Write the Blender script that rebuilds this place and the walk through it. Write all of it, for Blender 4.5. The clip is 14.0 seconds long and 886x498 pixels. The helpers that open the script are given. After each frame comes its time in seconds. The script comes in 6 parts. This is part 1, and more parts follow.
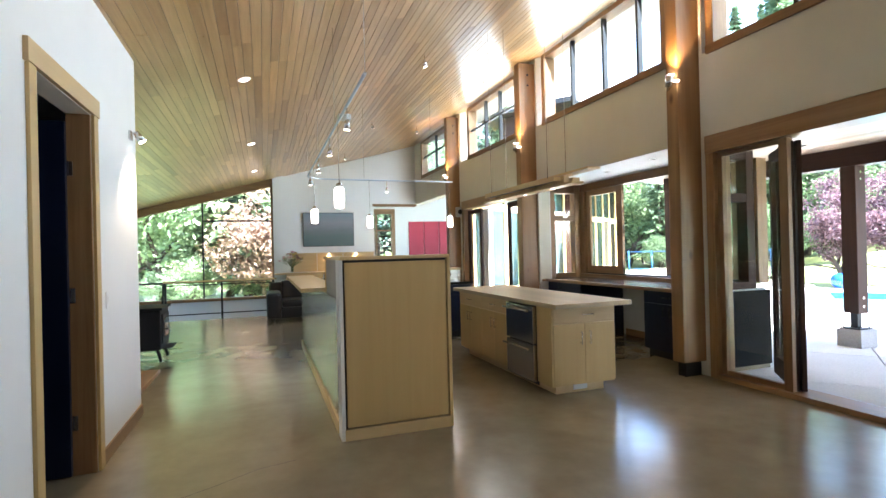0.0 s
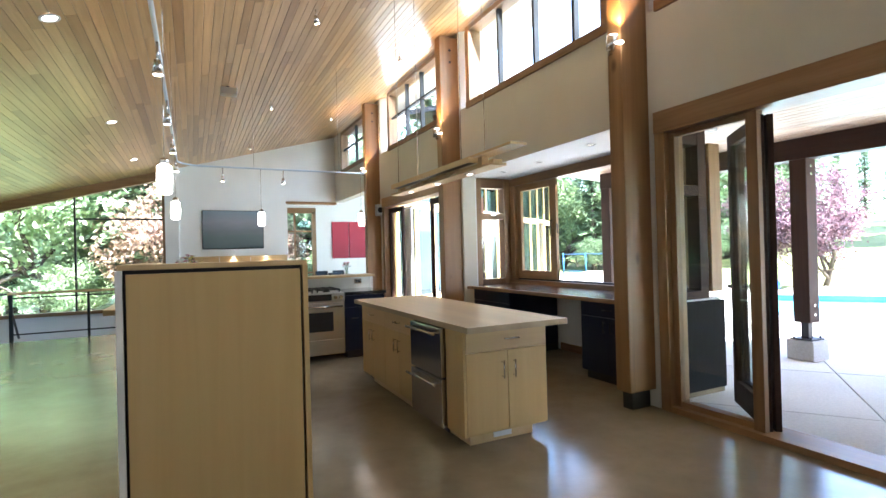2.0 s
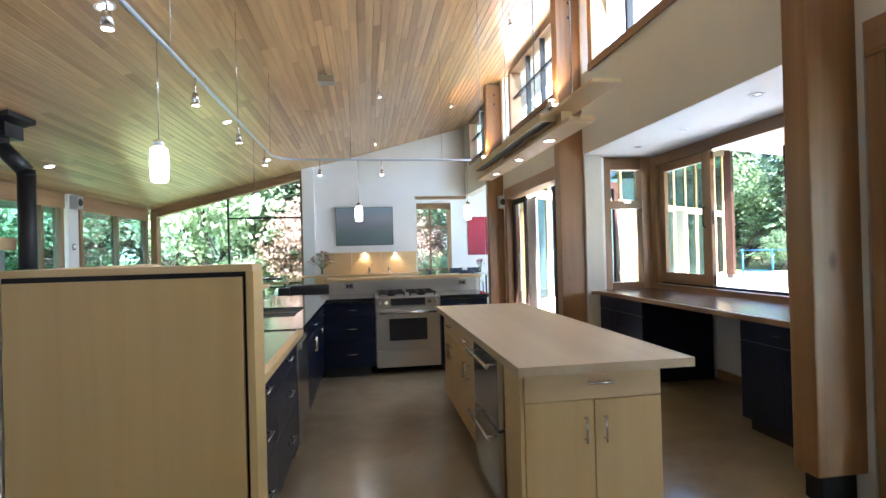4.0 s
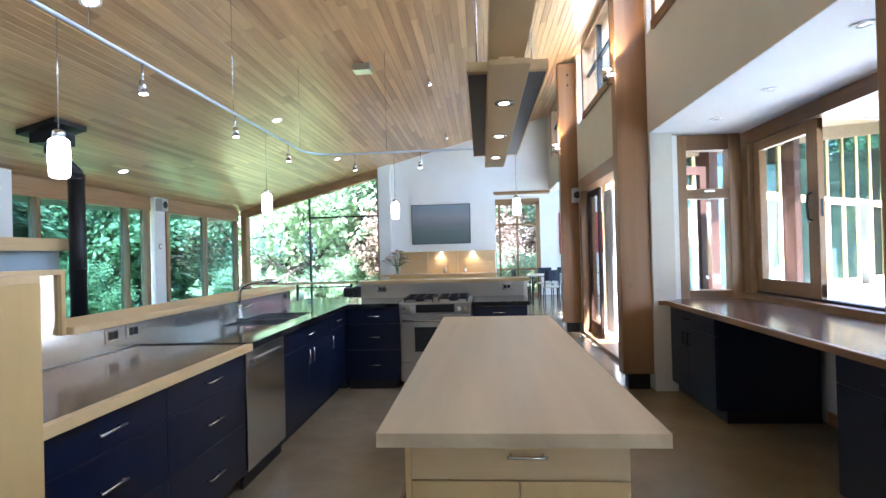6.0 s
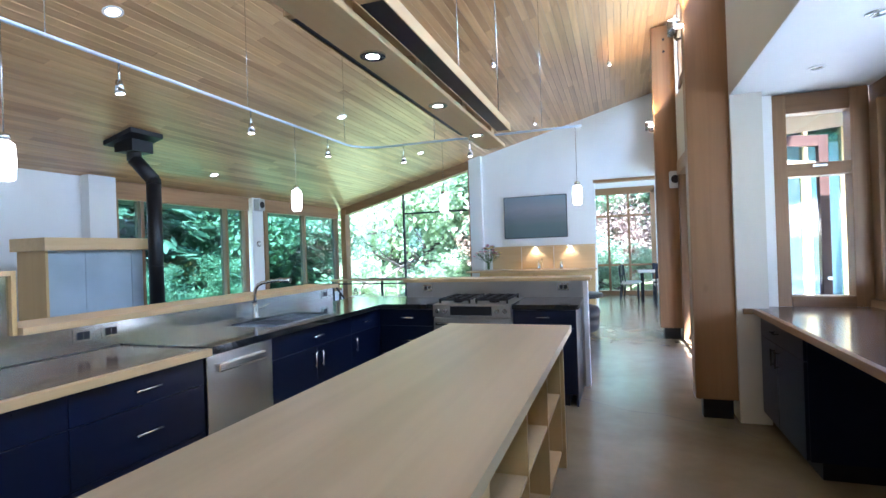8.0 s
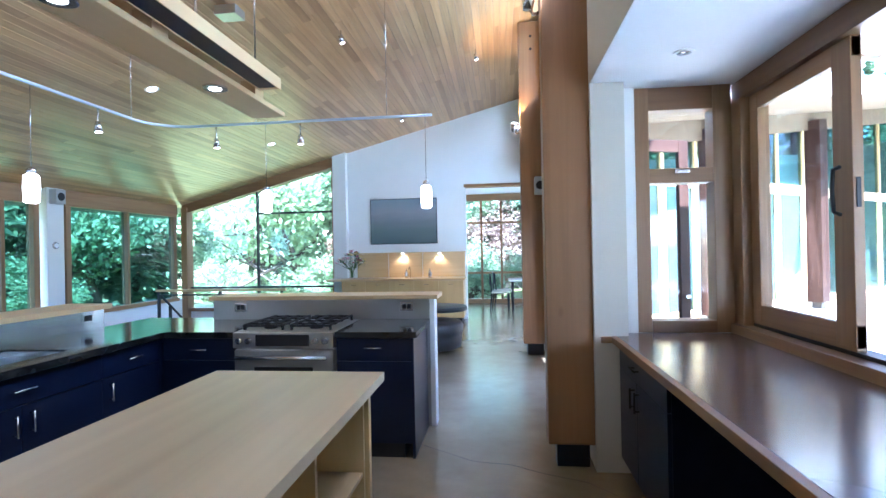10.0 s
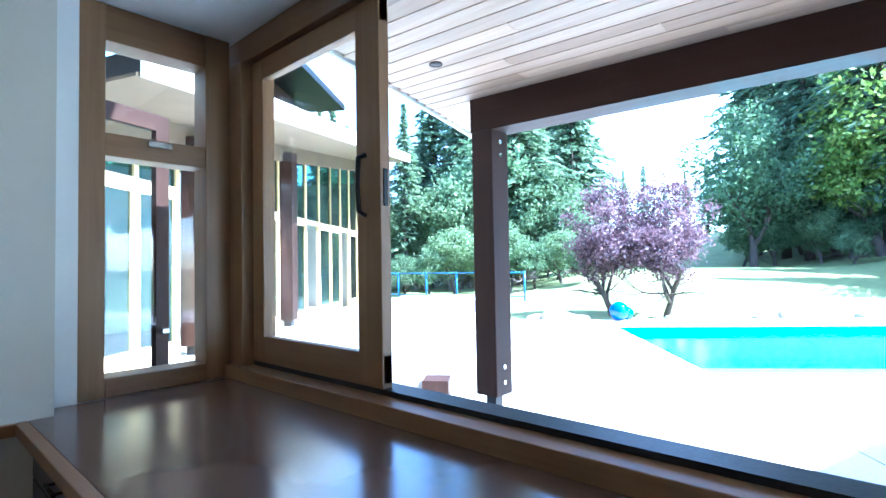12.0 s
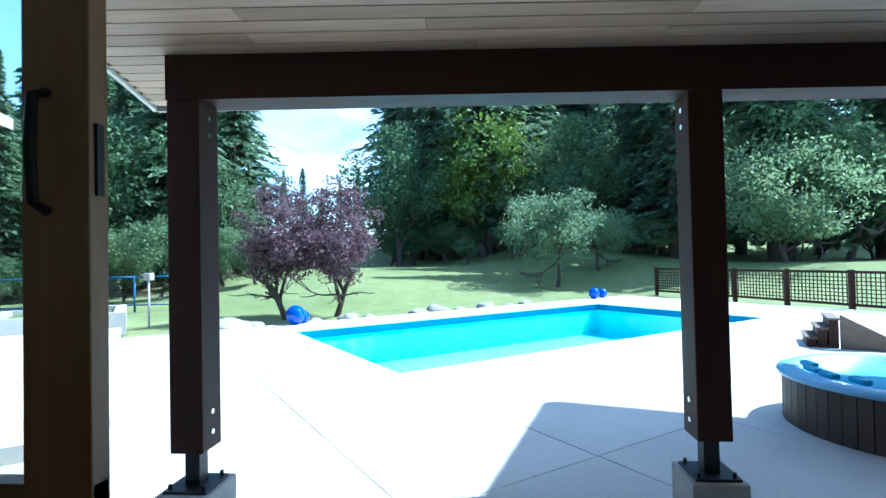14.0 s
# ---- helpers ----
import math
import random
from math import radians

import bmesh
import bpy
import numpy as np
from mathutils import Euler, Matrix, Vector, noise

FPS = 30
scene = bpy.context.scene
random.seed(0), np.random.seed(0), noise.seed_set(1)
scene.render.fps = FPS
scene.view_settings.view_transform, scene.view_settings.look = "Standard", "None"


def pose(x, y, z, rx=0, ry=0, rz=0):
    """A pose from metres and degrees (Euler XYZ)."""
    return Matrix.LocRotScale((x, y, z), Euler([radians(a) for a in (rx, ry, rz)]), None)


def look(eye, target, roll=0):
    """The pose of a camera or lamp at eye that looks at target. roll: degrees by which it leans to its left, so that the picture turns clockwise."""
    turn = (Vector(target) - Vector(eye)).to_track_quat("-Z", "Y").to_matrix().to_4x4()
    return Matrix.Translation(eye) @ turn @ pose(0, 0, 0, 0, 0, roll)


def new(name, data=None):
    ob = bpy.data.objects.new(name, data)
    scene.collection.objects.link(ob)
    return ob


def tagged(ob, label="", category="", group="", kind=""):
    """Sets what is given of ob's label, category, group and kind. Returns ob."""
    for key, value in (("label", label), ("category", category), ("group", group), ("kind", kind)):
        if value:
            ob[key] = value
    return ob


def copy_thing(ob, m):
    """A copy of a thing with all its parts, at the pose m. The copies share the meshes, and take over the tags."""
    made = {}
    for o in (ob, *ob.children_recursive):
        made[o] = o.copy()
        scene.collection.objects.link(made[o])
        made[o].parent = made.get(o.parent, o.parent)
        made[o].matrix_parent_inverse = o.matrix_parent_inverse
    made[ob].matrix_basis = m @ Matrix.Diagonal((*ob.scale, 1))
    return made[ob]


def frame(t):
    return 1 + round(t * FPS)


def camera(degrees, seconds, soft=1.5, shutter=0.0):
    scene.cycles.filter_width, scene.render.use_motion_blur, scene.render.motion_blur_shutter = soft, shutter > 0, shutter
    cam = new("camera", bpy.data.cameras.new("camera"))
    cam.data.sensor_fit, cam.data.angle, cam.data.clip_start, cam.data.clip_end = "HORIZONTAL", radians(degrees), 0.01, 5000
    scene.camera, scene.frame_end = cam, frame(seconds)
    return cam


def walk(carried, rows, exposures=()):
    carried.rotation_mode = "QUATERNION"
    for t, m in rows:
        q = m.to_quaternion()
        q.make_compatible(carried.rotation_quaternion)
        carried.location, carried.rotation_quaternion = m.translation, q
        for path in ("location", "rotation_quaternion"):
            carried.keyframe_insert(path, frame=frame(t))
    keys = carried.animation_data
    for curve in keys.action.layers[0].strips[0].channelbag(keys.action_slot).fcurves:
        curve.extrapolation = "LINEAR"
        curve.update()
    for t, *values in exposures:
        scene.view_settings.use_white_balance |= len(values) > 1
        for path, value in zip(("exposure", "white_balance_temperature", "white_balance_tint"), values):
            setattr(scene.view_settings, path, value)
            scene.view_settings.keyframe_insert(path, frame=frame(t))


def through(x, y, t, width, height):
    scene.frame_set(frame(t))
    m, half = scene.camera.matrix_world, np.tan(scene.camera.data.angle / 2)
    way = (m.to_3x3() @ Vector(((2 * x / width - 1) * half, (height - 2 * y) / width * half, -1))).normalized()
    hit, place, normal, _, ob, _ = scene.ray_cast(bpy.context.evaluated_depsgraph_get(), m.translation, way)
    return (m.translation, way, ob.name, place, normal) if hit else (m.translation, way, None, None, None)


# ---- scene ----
cam = camera(82.3, 14.0)
PATH = [
    (0, (0.618, 0.014, 1.44), (1.286, 1.899, 1.447), -1.4),
    (0.5, (0.781, 0.309, 1.452), (1.61, 2.129, 1.458), -1.4),
    (1, (1.02, 0.594, 1.449), (1.957, 2.361, 1.452), -1.5),
    (1.5, (1.258, 0.84, 1.425), (2.205, 2.602, 1.434), -1.4),
    (2, (1.491, 1.071, 1.436), (2.377, 2.864, 1.447), -1.5),
    (2.5, (1.734, 1.255, 1.436), (2.481, 3.11, 1.446), -1.6),
    (3, (2.001, 1.472, 1.428), (2.555, 3.393, 1.437), -1.6),
    (3.5, (2.25, 1.693, 1.434), (2.665, 3.649, 1.444), -1.6),
    (6, (3.472, 2.585, 1.45), (3.32, 4.579, 1.462), -1.5),
    (6.5, (3.71, 2.72, 1.438), (3.437, 4.702, 1.448), -1.7),
    (7, (3.92, 2.878, 1.445), (3.522, 4.838, 1.455), -1.5),
    (7.2, (4.019, 2.946, 1.442), (3.562, 4.893, 1.45), -1.7),
    (9.3, (4.527, 3.95, 1.457), (3.736, 5.787, 1.461), -1.4),
    (9.5, (4.542, 4.054, 1.462), (3.863, 5.936, 1.465), -1.3),
    (10, (4.569, 4.352, 1.495), (4.344, 6.339, 1.501), -1.1),
    (10.2, (4.6, 4.489, 1.499), (4.592, 6.489, 1.503), -1.0),
    (10.5, (4.666, 4.653, 1.479), (4.978, 6.629, 1.495), -0.6),
    (11, (4.786, 4.946, 1.491), (5.543, 6.797, 1.516), -0.4),
    (11.5, (4.858, 5.246, 1.466), (6.025, 6.869, 1.517), -0.3),
    (12, (4.966, 5.482, 1.434), (6.45, 6.821, 1.5), -1.0),
    (12.5, (5.095, 5.713, 1.459), (6.816, 6.731, 1.525), -1.2),
    (13, (5.172, 5.906, 1.488), (7.045, 6.604, 1.551), -1.3),
    (13.5, (5.225, 6.054, 1.514), (7.186, 6.442, 1.57), -1.3),
    (14, (5.291, 6.152, 1.524), (7.284, 6.314, 1.562), -1.2),
]
walk(cam, [(t, look(*p)) for t, *p in PATH],
     exposures=[(0, 4.05, 5850, 11), (3.0, 4.02, 5700, 14), (6.0, 4.2, 5150, 15), (9.5, 4.15, 4700, 15), (10.5, 4.15, 4450, 13), (11.0, 3.95, 4250, 7), (11.5, 3.75, 4350, 6),
                (12.0, 3.4, 4450, 6), (12.5, 3.0, 4500, 5), (13.0, 2.45, 4600, 0), (14, 1.5, 4650, -4)])

# ---------------------------------------------------------------- light
SUN_ELEV, SUN_FROM = radians(50), Vector((0.36, -0.93, 0.0)).normalized()
world = bpy.data.worlds.new("world")
scene.world = world
world.use_nodes = True
wn = world.node_tree.nodes
sky = wn.new("ShaderNodeTexSky")
sky.sky_type, sky.sun_disc = "NISHITA", False
sky.sun_elevation = SUN_ELEV
sky.sun_rotation = math.atan2(SUN_FROM.x, SUN_FROM.y)
sky.air_density, sky.dust_density, sky.ozone_density = 1.0, 0.6, 1.0
wn["Background"].inputs["Strength"].default_value = 0.15
wl_ = world.node_tree.links
sky_at, stretch, wisps = wn.new("ShaderNodeTexCoord"), wn.new("ShaderNodeMapping"), wn.new("ShaderNodeTexNoise")
stretch.inputs["Scale"].default_value = (2.2, 2.2, 9.0)
wisps.inputs["Scale"].default_value, wisps.inputs["Detail"].default_value, wisps.inputs["Distortion"].default_value = 1.3, 7.0, 0.8
amount, pale, cloud = wn.new("ShaderNodeMapRange"), wn.new("ShaderNodeRGBToBW"), wn.new("ShaderNodeMix")
amount.inputs["From Min"].default_value, amount.inputs["From Max"].default_value, amount.inputs["To Max"].default_value = 0.47, 0.68, 0.8
grow = wn.new("ShaderNodeMath")
grow.operation, grow.inputs[1].default_value = "MULTIPLY", 1.7
cloud.data_type = "RGBA"
wl_.new(sky_at.outputs["Generated"], stretch.inputs["Vector"]), wl_.new(stretch.outputs[0], wisps.inputs["Vector"])
wl_.new(wisps.outputs["Fac"], amount.inputs["Value"]), wl_.new(sky.outputs[0], pale.inputs[0]), wl_.new(pale.outputs[0], grow.inputs[0])
wl_.new(amount.outputs[0], cloud.inputs[0]), wl_.new(sky.outputs[0], cloud.inputs[6]), wl_.new(grow.outputs[0], cloud.inputs[7])
wl_.new(cloud.outputs[2], wn["Background"].inputs["Color"])
sun = new("sun", bpy.data.lights.new("sun", "SUN"))
sun.data.energy, sun.data.angle, sun.data.color = 4.6, radians(0.55), (1.0, 0.95, 0.88)
sun_at = SUN_FROM * math.cos(SUN_ELEV) + Vector((0, 0, math.sin(SUN_ELEV)))
sun.matrix_world = look(sun_at * 60, (0, 0, 0))
# sky light of the high clerestory openings
for y0, y1, z0, z1, watts in ((-2.5, 4.1, 3.6, 4.68, 0.9), (4.85, 7.5, 3.66, 4.68, 2.5), (8.6, 10.85, 3.66, 4.68, 1.6)):
    lamp = new("clerestory_sky", bpy.data.lights.new("clerestory_sky", "AREA"))
    lamp.data.shape, lamp.data.size, lamp.data.size_y = "RECTANGLE", y1 - y0, z1 - z0
    lamp.data.energy, lamp.data.color = watts * (y1 - y0) * (z1 - z0), (0.9, 0.96, 1.0)
    lamp.matrix_world = look((5.36, (y0 + y1) / 2, (z0 + z1) / 2), (4.36, (y0 + y1) / 2, (z0 + z1) / 2 - .35))

# sky light of the glazed facade of the wing
lamp = new("wing_sky", bpy.data.lights.new("wing_sky", "AREA"))
lamp.data.shape, lamp.data.size, lamp.data.size_y = "RECTANGLE", 6.0, 2.2
lamp.data.energy, lamp.data.color = 24, (0.93, 0.97, 1.0)
lamp.matrix_world = look((9.2, 14.55, 1.7), (8.6, 15.35, 1.6))

# ---------------------------------------------------------------- helpers
def box(bm, x0, x1, y0, y1, z0, z1, bevel=0.0):
    vs = [bm.verts.new((x, y, z)) for z in (z0, z1) for y in (y0, y1) for x in (x0, x1)]
    fs = [bm.faces.new([vs[i] for i in f]) for f in
          ((0, 2, 3, 1), (4, 5, 7, 6), (0, 1, 5, 4), (2, 6, 7, 3), (0, 4, 6, 2), (1, 3, 7, 5))]
    if bevel:
        es = list({e for f in fs for e in f.edges})
        bmesh.ops.bevel(bm, geom=es, offset=bevel, segments=2, affect="EDGES", profile=0.6)
    return bm


def tube(bm, p, q, r, r2=None, seg=12, caps=True):
    p, q = Vector(p), Vector(q)
    r2 = r if r2 is None else r2
    turn = (q - p).to_track_quat("Z", "Y").to_matrix()
    rings = []
    for c, rad in ((p, r), (q, r2)):
        rings.append([bm.verts.new(c + turn @ Vector((math.cos(a) * rad, math.sin(a) * rad, 0)))
                      for a in (2 * math.pi * i / seg for i in range(seg))])
    for i in range(seg):
        f = bm.faces.new((rings[0][i], rings[0][(i + 1) % seg], rings[1][(i + 1) % seg], rings[1][i]))
        f.smooth = True
    if caps:
        bm.faces.new(rings[0][::-1]), bm.faces.new(rings[1])
    return bm


def sweep(bm, pts, r, seg=10):
    """A round bar bent along a run of points."""
    rings, pts = [], [Vector(p) for p in pts]
    side = None
    for i, c in enumerate(pts):
        d = (pts[min(i + 1, len(pts) - 1)] - pts[max(i - 1, 0)]).normalized()
        if side is None:
            side = d.orthogonal().normalized()
        side = (side - d * side.dot(d)).normalized()
        up = d.cross(side)
        rings.append([bm.verts.new(c + (side * math.cos(a) + up * math.sin(a)) * r)
                      for a in (2 * math.pi * k / seg for k in range(seg))])
    for a, b in zip(rings, rings[1:]):
        for k in range(seg):
            f = bm.faces.new((a[k], a[(k + 1) % seg], b[(k + 1) % seg], b[k]))
            f.smooth = True
    bm.faces.new(rings[0][::-1]), bm.faces.new(rings[-1])
    return bm


def lathe(bm, profile, at=(0, 0, 0), seg=24, ring=False):
    """A turned shape; a ring joins its last profile point to the first."""
    at = Vector(at)
    rings = [[bm.verts.new(at + Vector((r * math.cos(a), r * math.sin(a), z)))
              for a in (2 * math.pi * k / seg for k in range(seg))] for r, z in profile]
    for a, b in zip(rings, rings[1:] + (rings[:1] if ring else [])):
        for k in range(seg):
            f = bm.faces.new((a[k], a[(k + 1) % seg], b[(k + 1) % seg], b[k]))
            f.smooth = not ring
    if not ring:
        bm.faces.new(rings[0][::-1]), bm.faces.new(rings[-1])
    return bm


def prism(bm, outline, z0, z1):
    """A slab over an outline in plan; z0 and z1 are heights or functions of (x, y)."""
    def h(z, p):
        return z(*p) if callable(z) else z
    a = [bm.verts.new((x, y, h(z0, (x, y)))) for x, y in outline]
    b = [bm.verts.new((x, y, h(z1, (x, y)))) for x, y in outline]
    bm.faces.new(a[::-1]), bm.faces.new(b)
    for i in range(len(a)):
        j = (i + 1) % len(a)
        bm.faces.new((a[i], a[j], b[j], b[i]))
    bmesh.ops.recalc_face_normals(bm, faces=bm.faces)
    return bm


def mesh_of(name, bm, material):
    me = bpy.data.meshes.new(name)
    bm.to_mesh(me)
    bm.free()
    for m in (material if isinstance(material, (list, tuple)) else [material]):
        me.materials.append(m)
    return me


def part(name, bm, material, parent=None, label=""):
    ob = new(name, mesh_of(name, bm, material))
    if parent is not None:
        ob.parent = parent
        ob.matrix_parent_inverse = parent.matrix_basis.inverted()
    return tagged(ob, label)


def thing(name, label, category, at=(0, 0, 0), group="", turn=0):
    ob = new(name)
    ob.empty_display_size = 0.1
    ob.matrix_basis = pose(*at, 0, 0, turn)
    return tagged(ob, label, category, group)


def setting(name, bm, material, label="", category=""):
    return tagged(part(name, bm, material), label, category, "", "structure")


def B(*dims, bevel=0.0):
    return box(bmesh.new(), *dims, bevel=bevel)


# ---------------------------------------------------------------- materials
def material(name, rough=0.5, metal=0.0, spec=0.5):
    m = bpy.data.materials.new(name)
    m.use_nodes = True
    b = m.node_tree.nodes["Principled BSDF"]
    b.inputs["Roughness"].default_value, b.inputs["Metallic"].default_value = rough, metal
    b.inputs["Specular IOR Level"].default_value = spec
    return m, m.node_tree.nodes, m.node_tree.links, b


def coords(n, l, scale=(1, 1, 1), kind="Object"):
    tc, mp = n.new("ShaderNodeTexCoord"), n.new("ShaderNodeMapping")
    mp.inputs["Scale"].default_value = scale
    l.new(tc.outputs[kind], mp.inputs["Vector"])
    return mp.outputs["Vector"]


def noise_tex(n, l, vec, scale, detail=4.0, rough=0.55, dist=0.0):
    t = n.new("ShaderNodeTexNoise")
    t.inputs["Scale"].default_value, t.inputs["Detail"].default_value = scale, detail
    t.inputs["Roughness"].default_value, t.inputs["Distortion"].default_value = rough, dist
    l.new(vec, t.inputs["Vector"])
    return t.outputs["Fac"]


def ramp(n, l, fac, stops):
    r = n.new("ShaderNodeValToRGB")
    while len(r.color_ramp.elements) < len(stops):
        r.color_ramp.elements.new(0.5)
    for e, (p, c) in zip(r.color_ramp.elements, stops):
        e.position, e.color = p, (*c, 1)
    l.new(fac, r.inputs["Fac"])
    return r.outputs["Color"]


def mixed(n, l, a, b, fac, how="MIX"):
    m = n.new("ShaderNodeMix")
    m.data_type, m.blend_type = "RGBA", how
    for sock, v in ((m.inputs[0], fac), (m.inputs[6], a), (m.inputs[7], b)):
        if isinstance(v, (int, float)):
            sock.default_value = v
        elif isinstance(v, tuple):
            sock.default_value = (*v, 1)
        else:
            l.new(v, sock)
    return m.outputs[2]


def bump(n, l, b, height, strength, distance=0.01):
    t = n.new("ShaderNodeBump")
    t.inputs["Strength"].default_value, t.inputs["Distance"].default_value = strength, distance
    l.new(height, t.inputs["Height"])
    l.new(t.outputs[0], b.inputs["Normal"])


def spread(n, l, b, fac, lo, hi):
    m = n.new("ShaderNodeMapRange")
    m.inputs["To Min"].default_value, m.inputs["To Max"].default_value = lo, hi
    l.new(fac, m.inputs["Value"])
    l.new(m.outputs[0], b.inputs["Roughness"])


def plain(name, col, rough=0.5, metal=0.0, vary=0.12, scale=6.0, relief=0.05, spec=0.5):
    """A painted, cast or moulded surface with blotches and a fine grain."""
    m, n, l, b = material(name, rough, metal, spec)
    v = coords(n, l)
    big, fine = noise_tex(n, l, v, scale * 0.3, 3), noise_tex(n, l, v, scale * 14, 5)
    lo, hi = tuple(c * (1 - vary) for c in col), tuple(min(1, c * (1 + vary)) for c in col)
    l.new(ramp(n, l, big, ((0.3, lo), (0.7, hi))), b.inputs["Base Color"])
    spread(n, l, b, fine, max(0.02, rough * 0.8), min(1, rough * 1.2))
    if relief:
        bump(n, l, b, fine, relief, 0.004)
    return m


def wood(name, tones, axis="y", rough=0.4, grain=1.0, island=False, objects=False, knots=0.0, spec=0.5, coat=0.0, streaks=0.3, pieces=0.85):
    """Sawn timber: long grain along one axis, tone that changes from piece to piece."""
    m, n, l, b = material(name, rough, 0.0, spec)
    s = {"x": (1.2, 26, 26), "y": (26, 1.2, 26), "z": (26, 26, 1.2)}[axis]
    src = n.new("ShaderNodeNewGeometry").outputs["Random Per Island"] if island else \
        n.new("ShaderNodeObjectInfo").outputs["Random"]
    tc, mp, off = n.new("ShaderNodeTexCoord"), n.new("ShaderNodeMapping"), n.new("ShaderNodeVectorMath")
    mp.inputs["Scale"].default_value = tuple(c * grain for c in s)
    cmb = n.new("ShaderNodeCombineXYZ")
    mul = n.new("ShaderNodeMath")
    mul.operation = "MULTIPLY"
    mul.inputs[1].default_value = 37.0 if (island or objects) else 0.0
    l.new(src, mul.inputs[0])
    for i in range(3):
        l.new(mul.outputs[0], cmb.inputs[i])
    l.new(tc.outputs["Object"], off.inputs[0]), l.new(cmb.outputs[0], off.inputs[1])
    l.new(off.outputs[0], mp.inputs["Vector"])
    v = mp.outputs["Vector"]
    g = noise_tex(n, l, v, 1.0, 6, 0.6, 0.6)
    streak = noise_tex(n, l, v, 0.22, 3, 0.5, 1.2)
    col = ramp(n, l, g, ((0.25, tones[0]), (0.5, tones[1]), (0.8, tones[2])))
    dark = tuple(c * 0.62 for c in tones[0])
    col = mixed(n, l, col, ramp(n, l, streak, ((0.3, dark), (0.75, tones[2]))), streaks)
    if island or objects:
        tone = ramp(n, l, src, ((0.0, (0.62, 0.55, 0.48)), (0.35, (0.92, 0.9, 0.88)), (0.7, (1.0, 1.0, 1.0)), (1.0, (1.16, 1.14, 1.1))))
        col = mixed(n, l, col, tone, pieces, "MULTIPLY")
    if knots:
        kv = coords(n, l, {"x": (0.5, 1, 1), "y": (1, 0.5, 1), "z": (1, 1, 0.5)}[axis])
        vo = n.new("ShaderNodeTexVoronoi")
        vo.inputs["Scale"].default_value = knots
        l.new(kv, vo.inputs["Vector"])
        col = mixed(n, l, col, ramp(n, l, vo.outputs["Distance"], ((0.03, (0.25, 0.16, 0.1)), (0.085, (1, 1, 1)))), 0.8, "MULTIPLY")
    l.new(col, b.inputs["Base Color"])
    spread(n, l, b, g, rough * 0.75, min(1, rough * 1.35))
    bump(n, l, b, g, 0.12, 0.003)
    if coat:
        b.inputs["Coat Weight"].default_value, b.inputs["Coat Roughness"].default_value = coat, 0.18
    return m


def glass_mat(name, tint=(0.97, 0.99, 0.98)):
    m, n, l, b = material(name)
    n.remove(b)
    out = n["Material Output"]
    tr, gl, mx, lw = n.new("ShaderNodeBsdfTransparent"), n.new("ShaderNodeBsdfGlossy"), n.new("ShaderNodeMixShader"), n.new("ShaderNodeLayerWeight")
    tr.inputs["Color"].default_value = (*tint, 1)
    gl.inputs["Roughness"].default_value = 0.0
    lw.inputs["Blend"].default_value = 0.5
    pw, ad = n.new("ShaderNodeMath"), n.new("ShaderNodeMath")
    pw.operation, ad.operation = "POWER", "MULTIPLY_ADD"
    pw.inputs[1].default_value, ad.inputs[1].default_value, ad.inputs[2].default_value = 5.0, 0.7, 0.03
    l.new(lw.outputs["Facing"], pw.inputs[0]), l.new(pw.outputs[0], ad.inputs[0])
    l.new(ad.outputs[0], mx.inputs[0]), l.new(tr.outputs[0], mx.inputs[1]), l.new(gl.outputs[0], mx.inputs[2])
    l.new(mx.outputs[0], out.inputs["Surface"])
    return m


def glowing(name, col, strength):
    m, n, l, b = material(name, 0.5)
    b.inputs["Base Color"].default_value = (*col, 1)
    b.inputs["Emission Color"].default_value = (*col, 1)
    b.inputs["Emission Strength"].default_value = strength
    return m


def concrete_floor(name):
    m, n, l, b = material(name, 0.2, spec=0.85)
    v = coords(n, l)
    big, mid, fine = noise_tex(n, l, v, 0.45, 5, 0.6, 0.4), noise_tex(n, l, v, 3.2, 6, 0.65), noise_tex(n, l, v, 60, 4)
    c = ramp(n, l, big, ((0.3, (0.20, 0.165, 0.105)), (0.5, (0.265, 0.22, 0.145)), (0.72, (0.33, 0.285, 0.2))))
    c = mixed(n, l, c, ramp(n, l, mid, ((0.3, (0.8, 0.78, 0.74)), (0.7, (1.08, 1.08, 1.08)))), 0.7, "MULTIPLY")
    l.new(c, b.inputs["Base Color"])
    spread(n, l, b, mid, 0.12, 0.26)
    bump(n, l, b, mid, 0.06, 0.004)
    return m


def slab_mat(name, lo, hi, rough=0.8):
    m, n, l, b = material(name, rough, 0, 0.25)
    v = coords(n, l)
    big, fine = noise_tex(n, l, v, 0.5, 5, 0.6), noise_tex(n, l, v, 40, 5)
    c = ramp(n, l, big, ((0.3, lo), (0.7, hi)))
    c = mixed(n, l, c, ramp(n, l, fine, ((0.3, (0.85, 0.85, 0.85)), (0.7, (1.1, 1.1, 1.1)))), 0.7, "MULTIPLY")
    l.new(c, b.inputs["Base Color"])
    bump(n, l, b, fine, 0.2, 0.006)
    return m


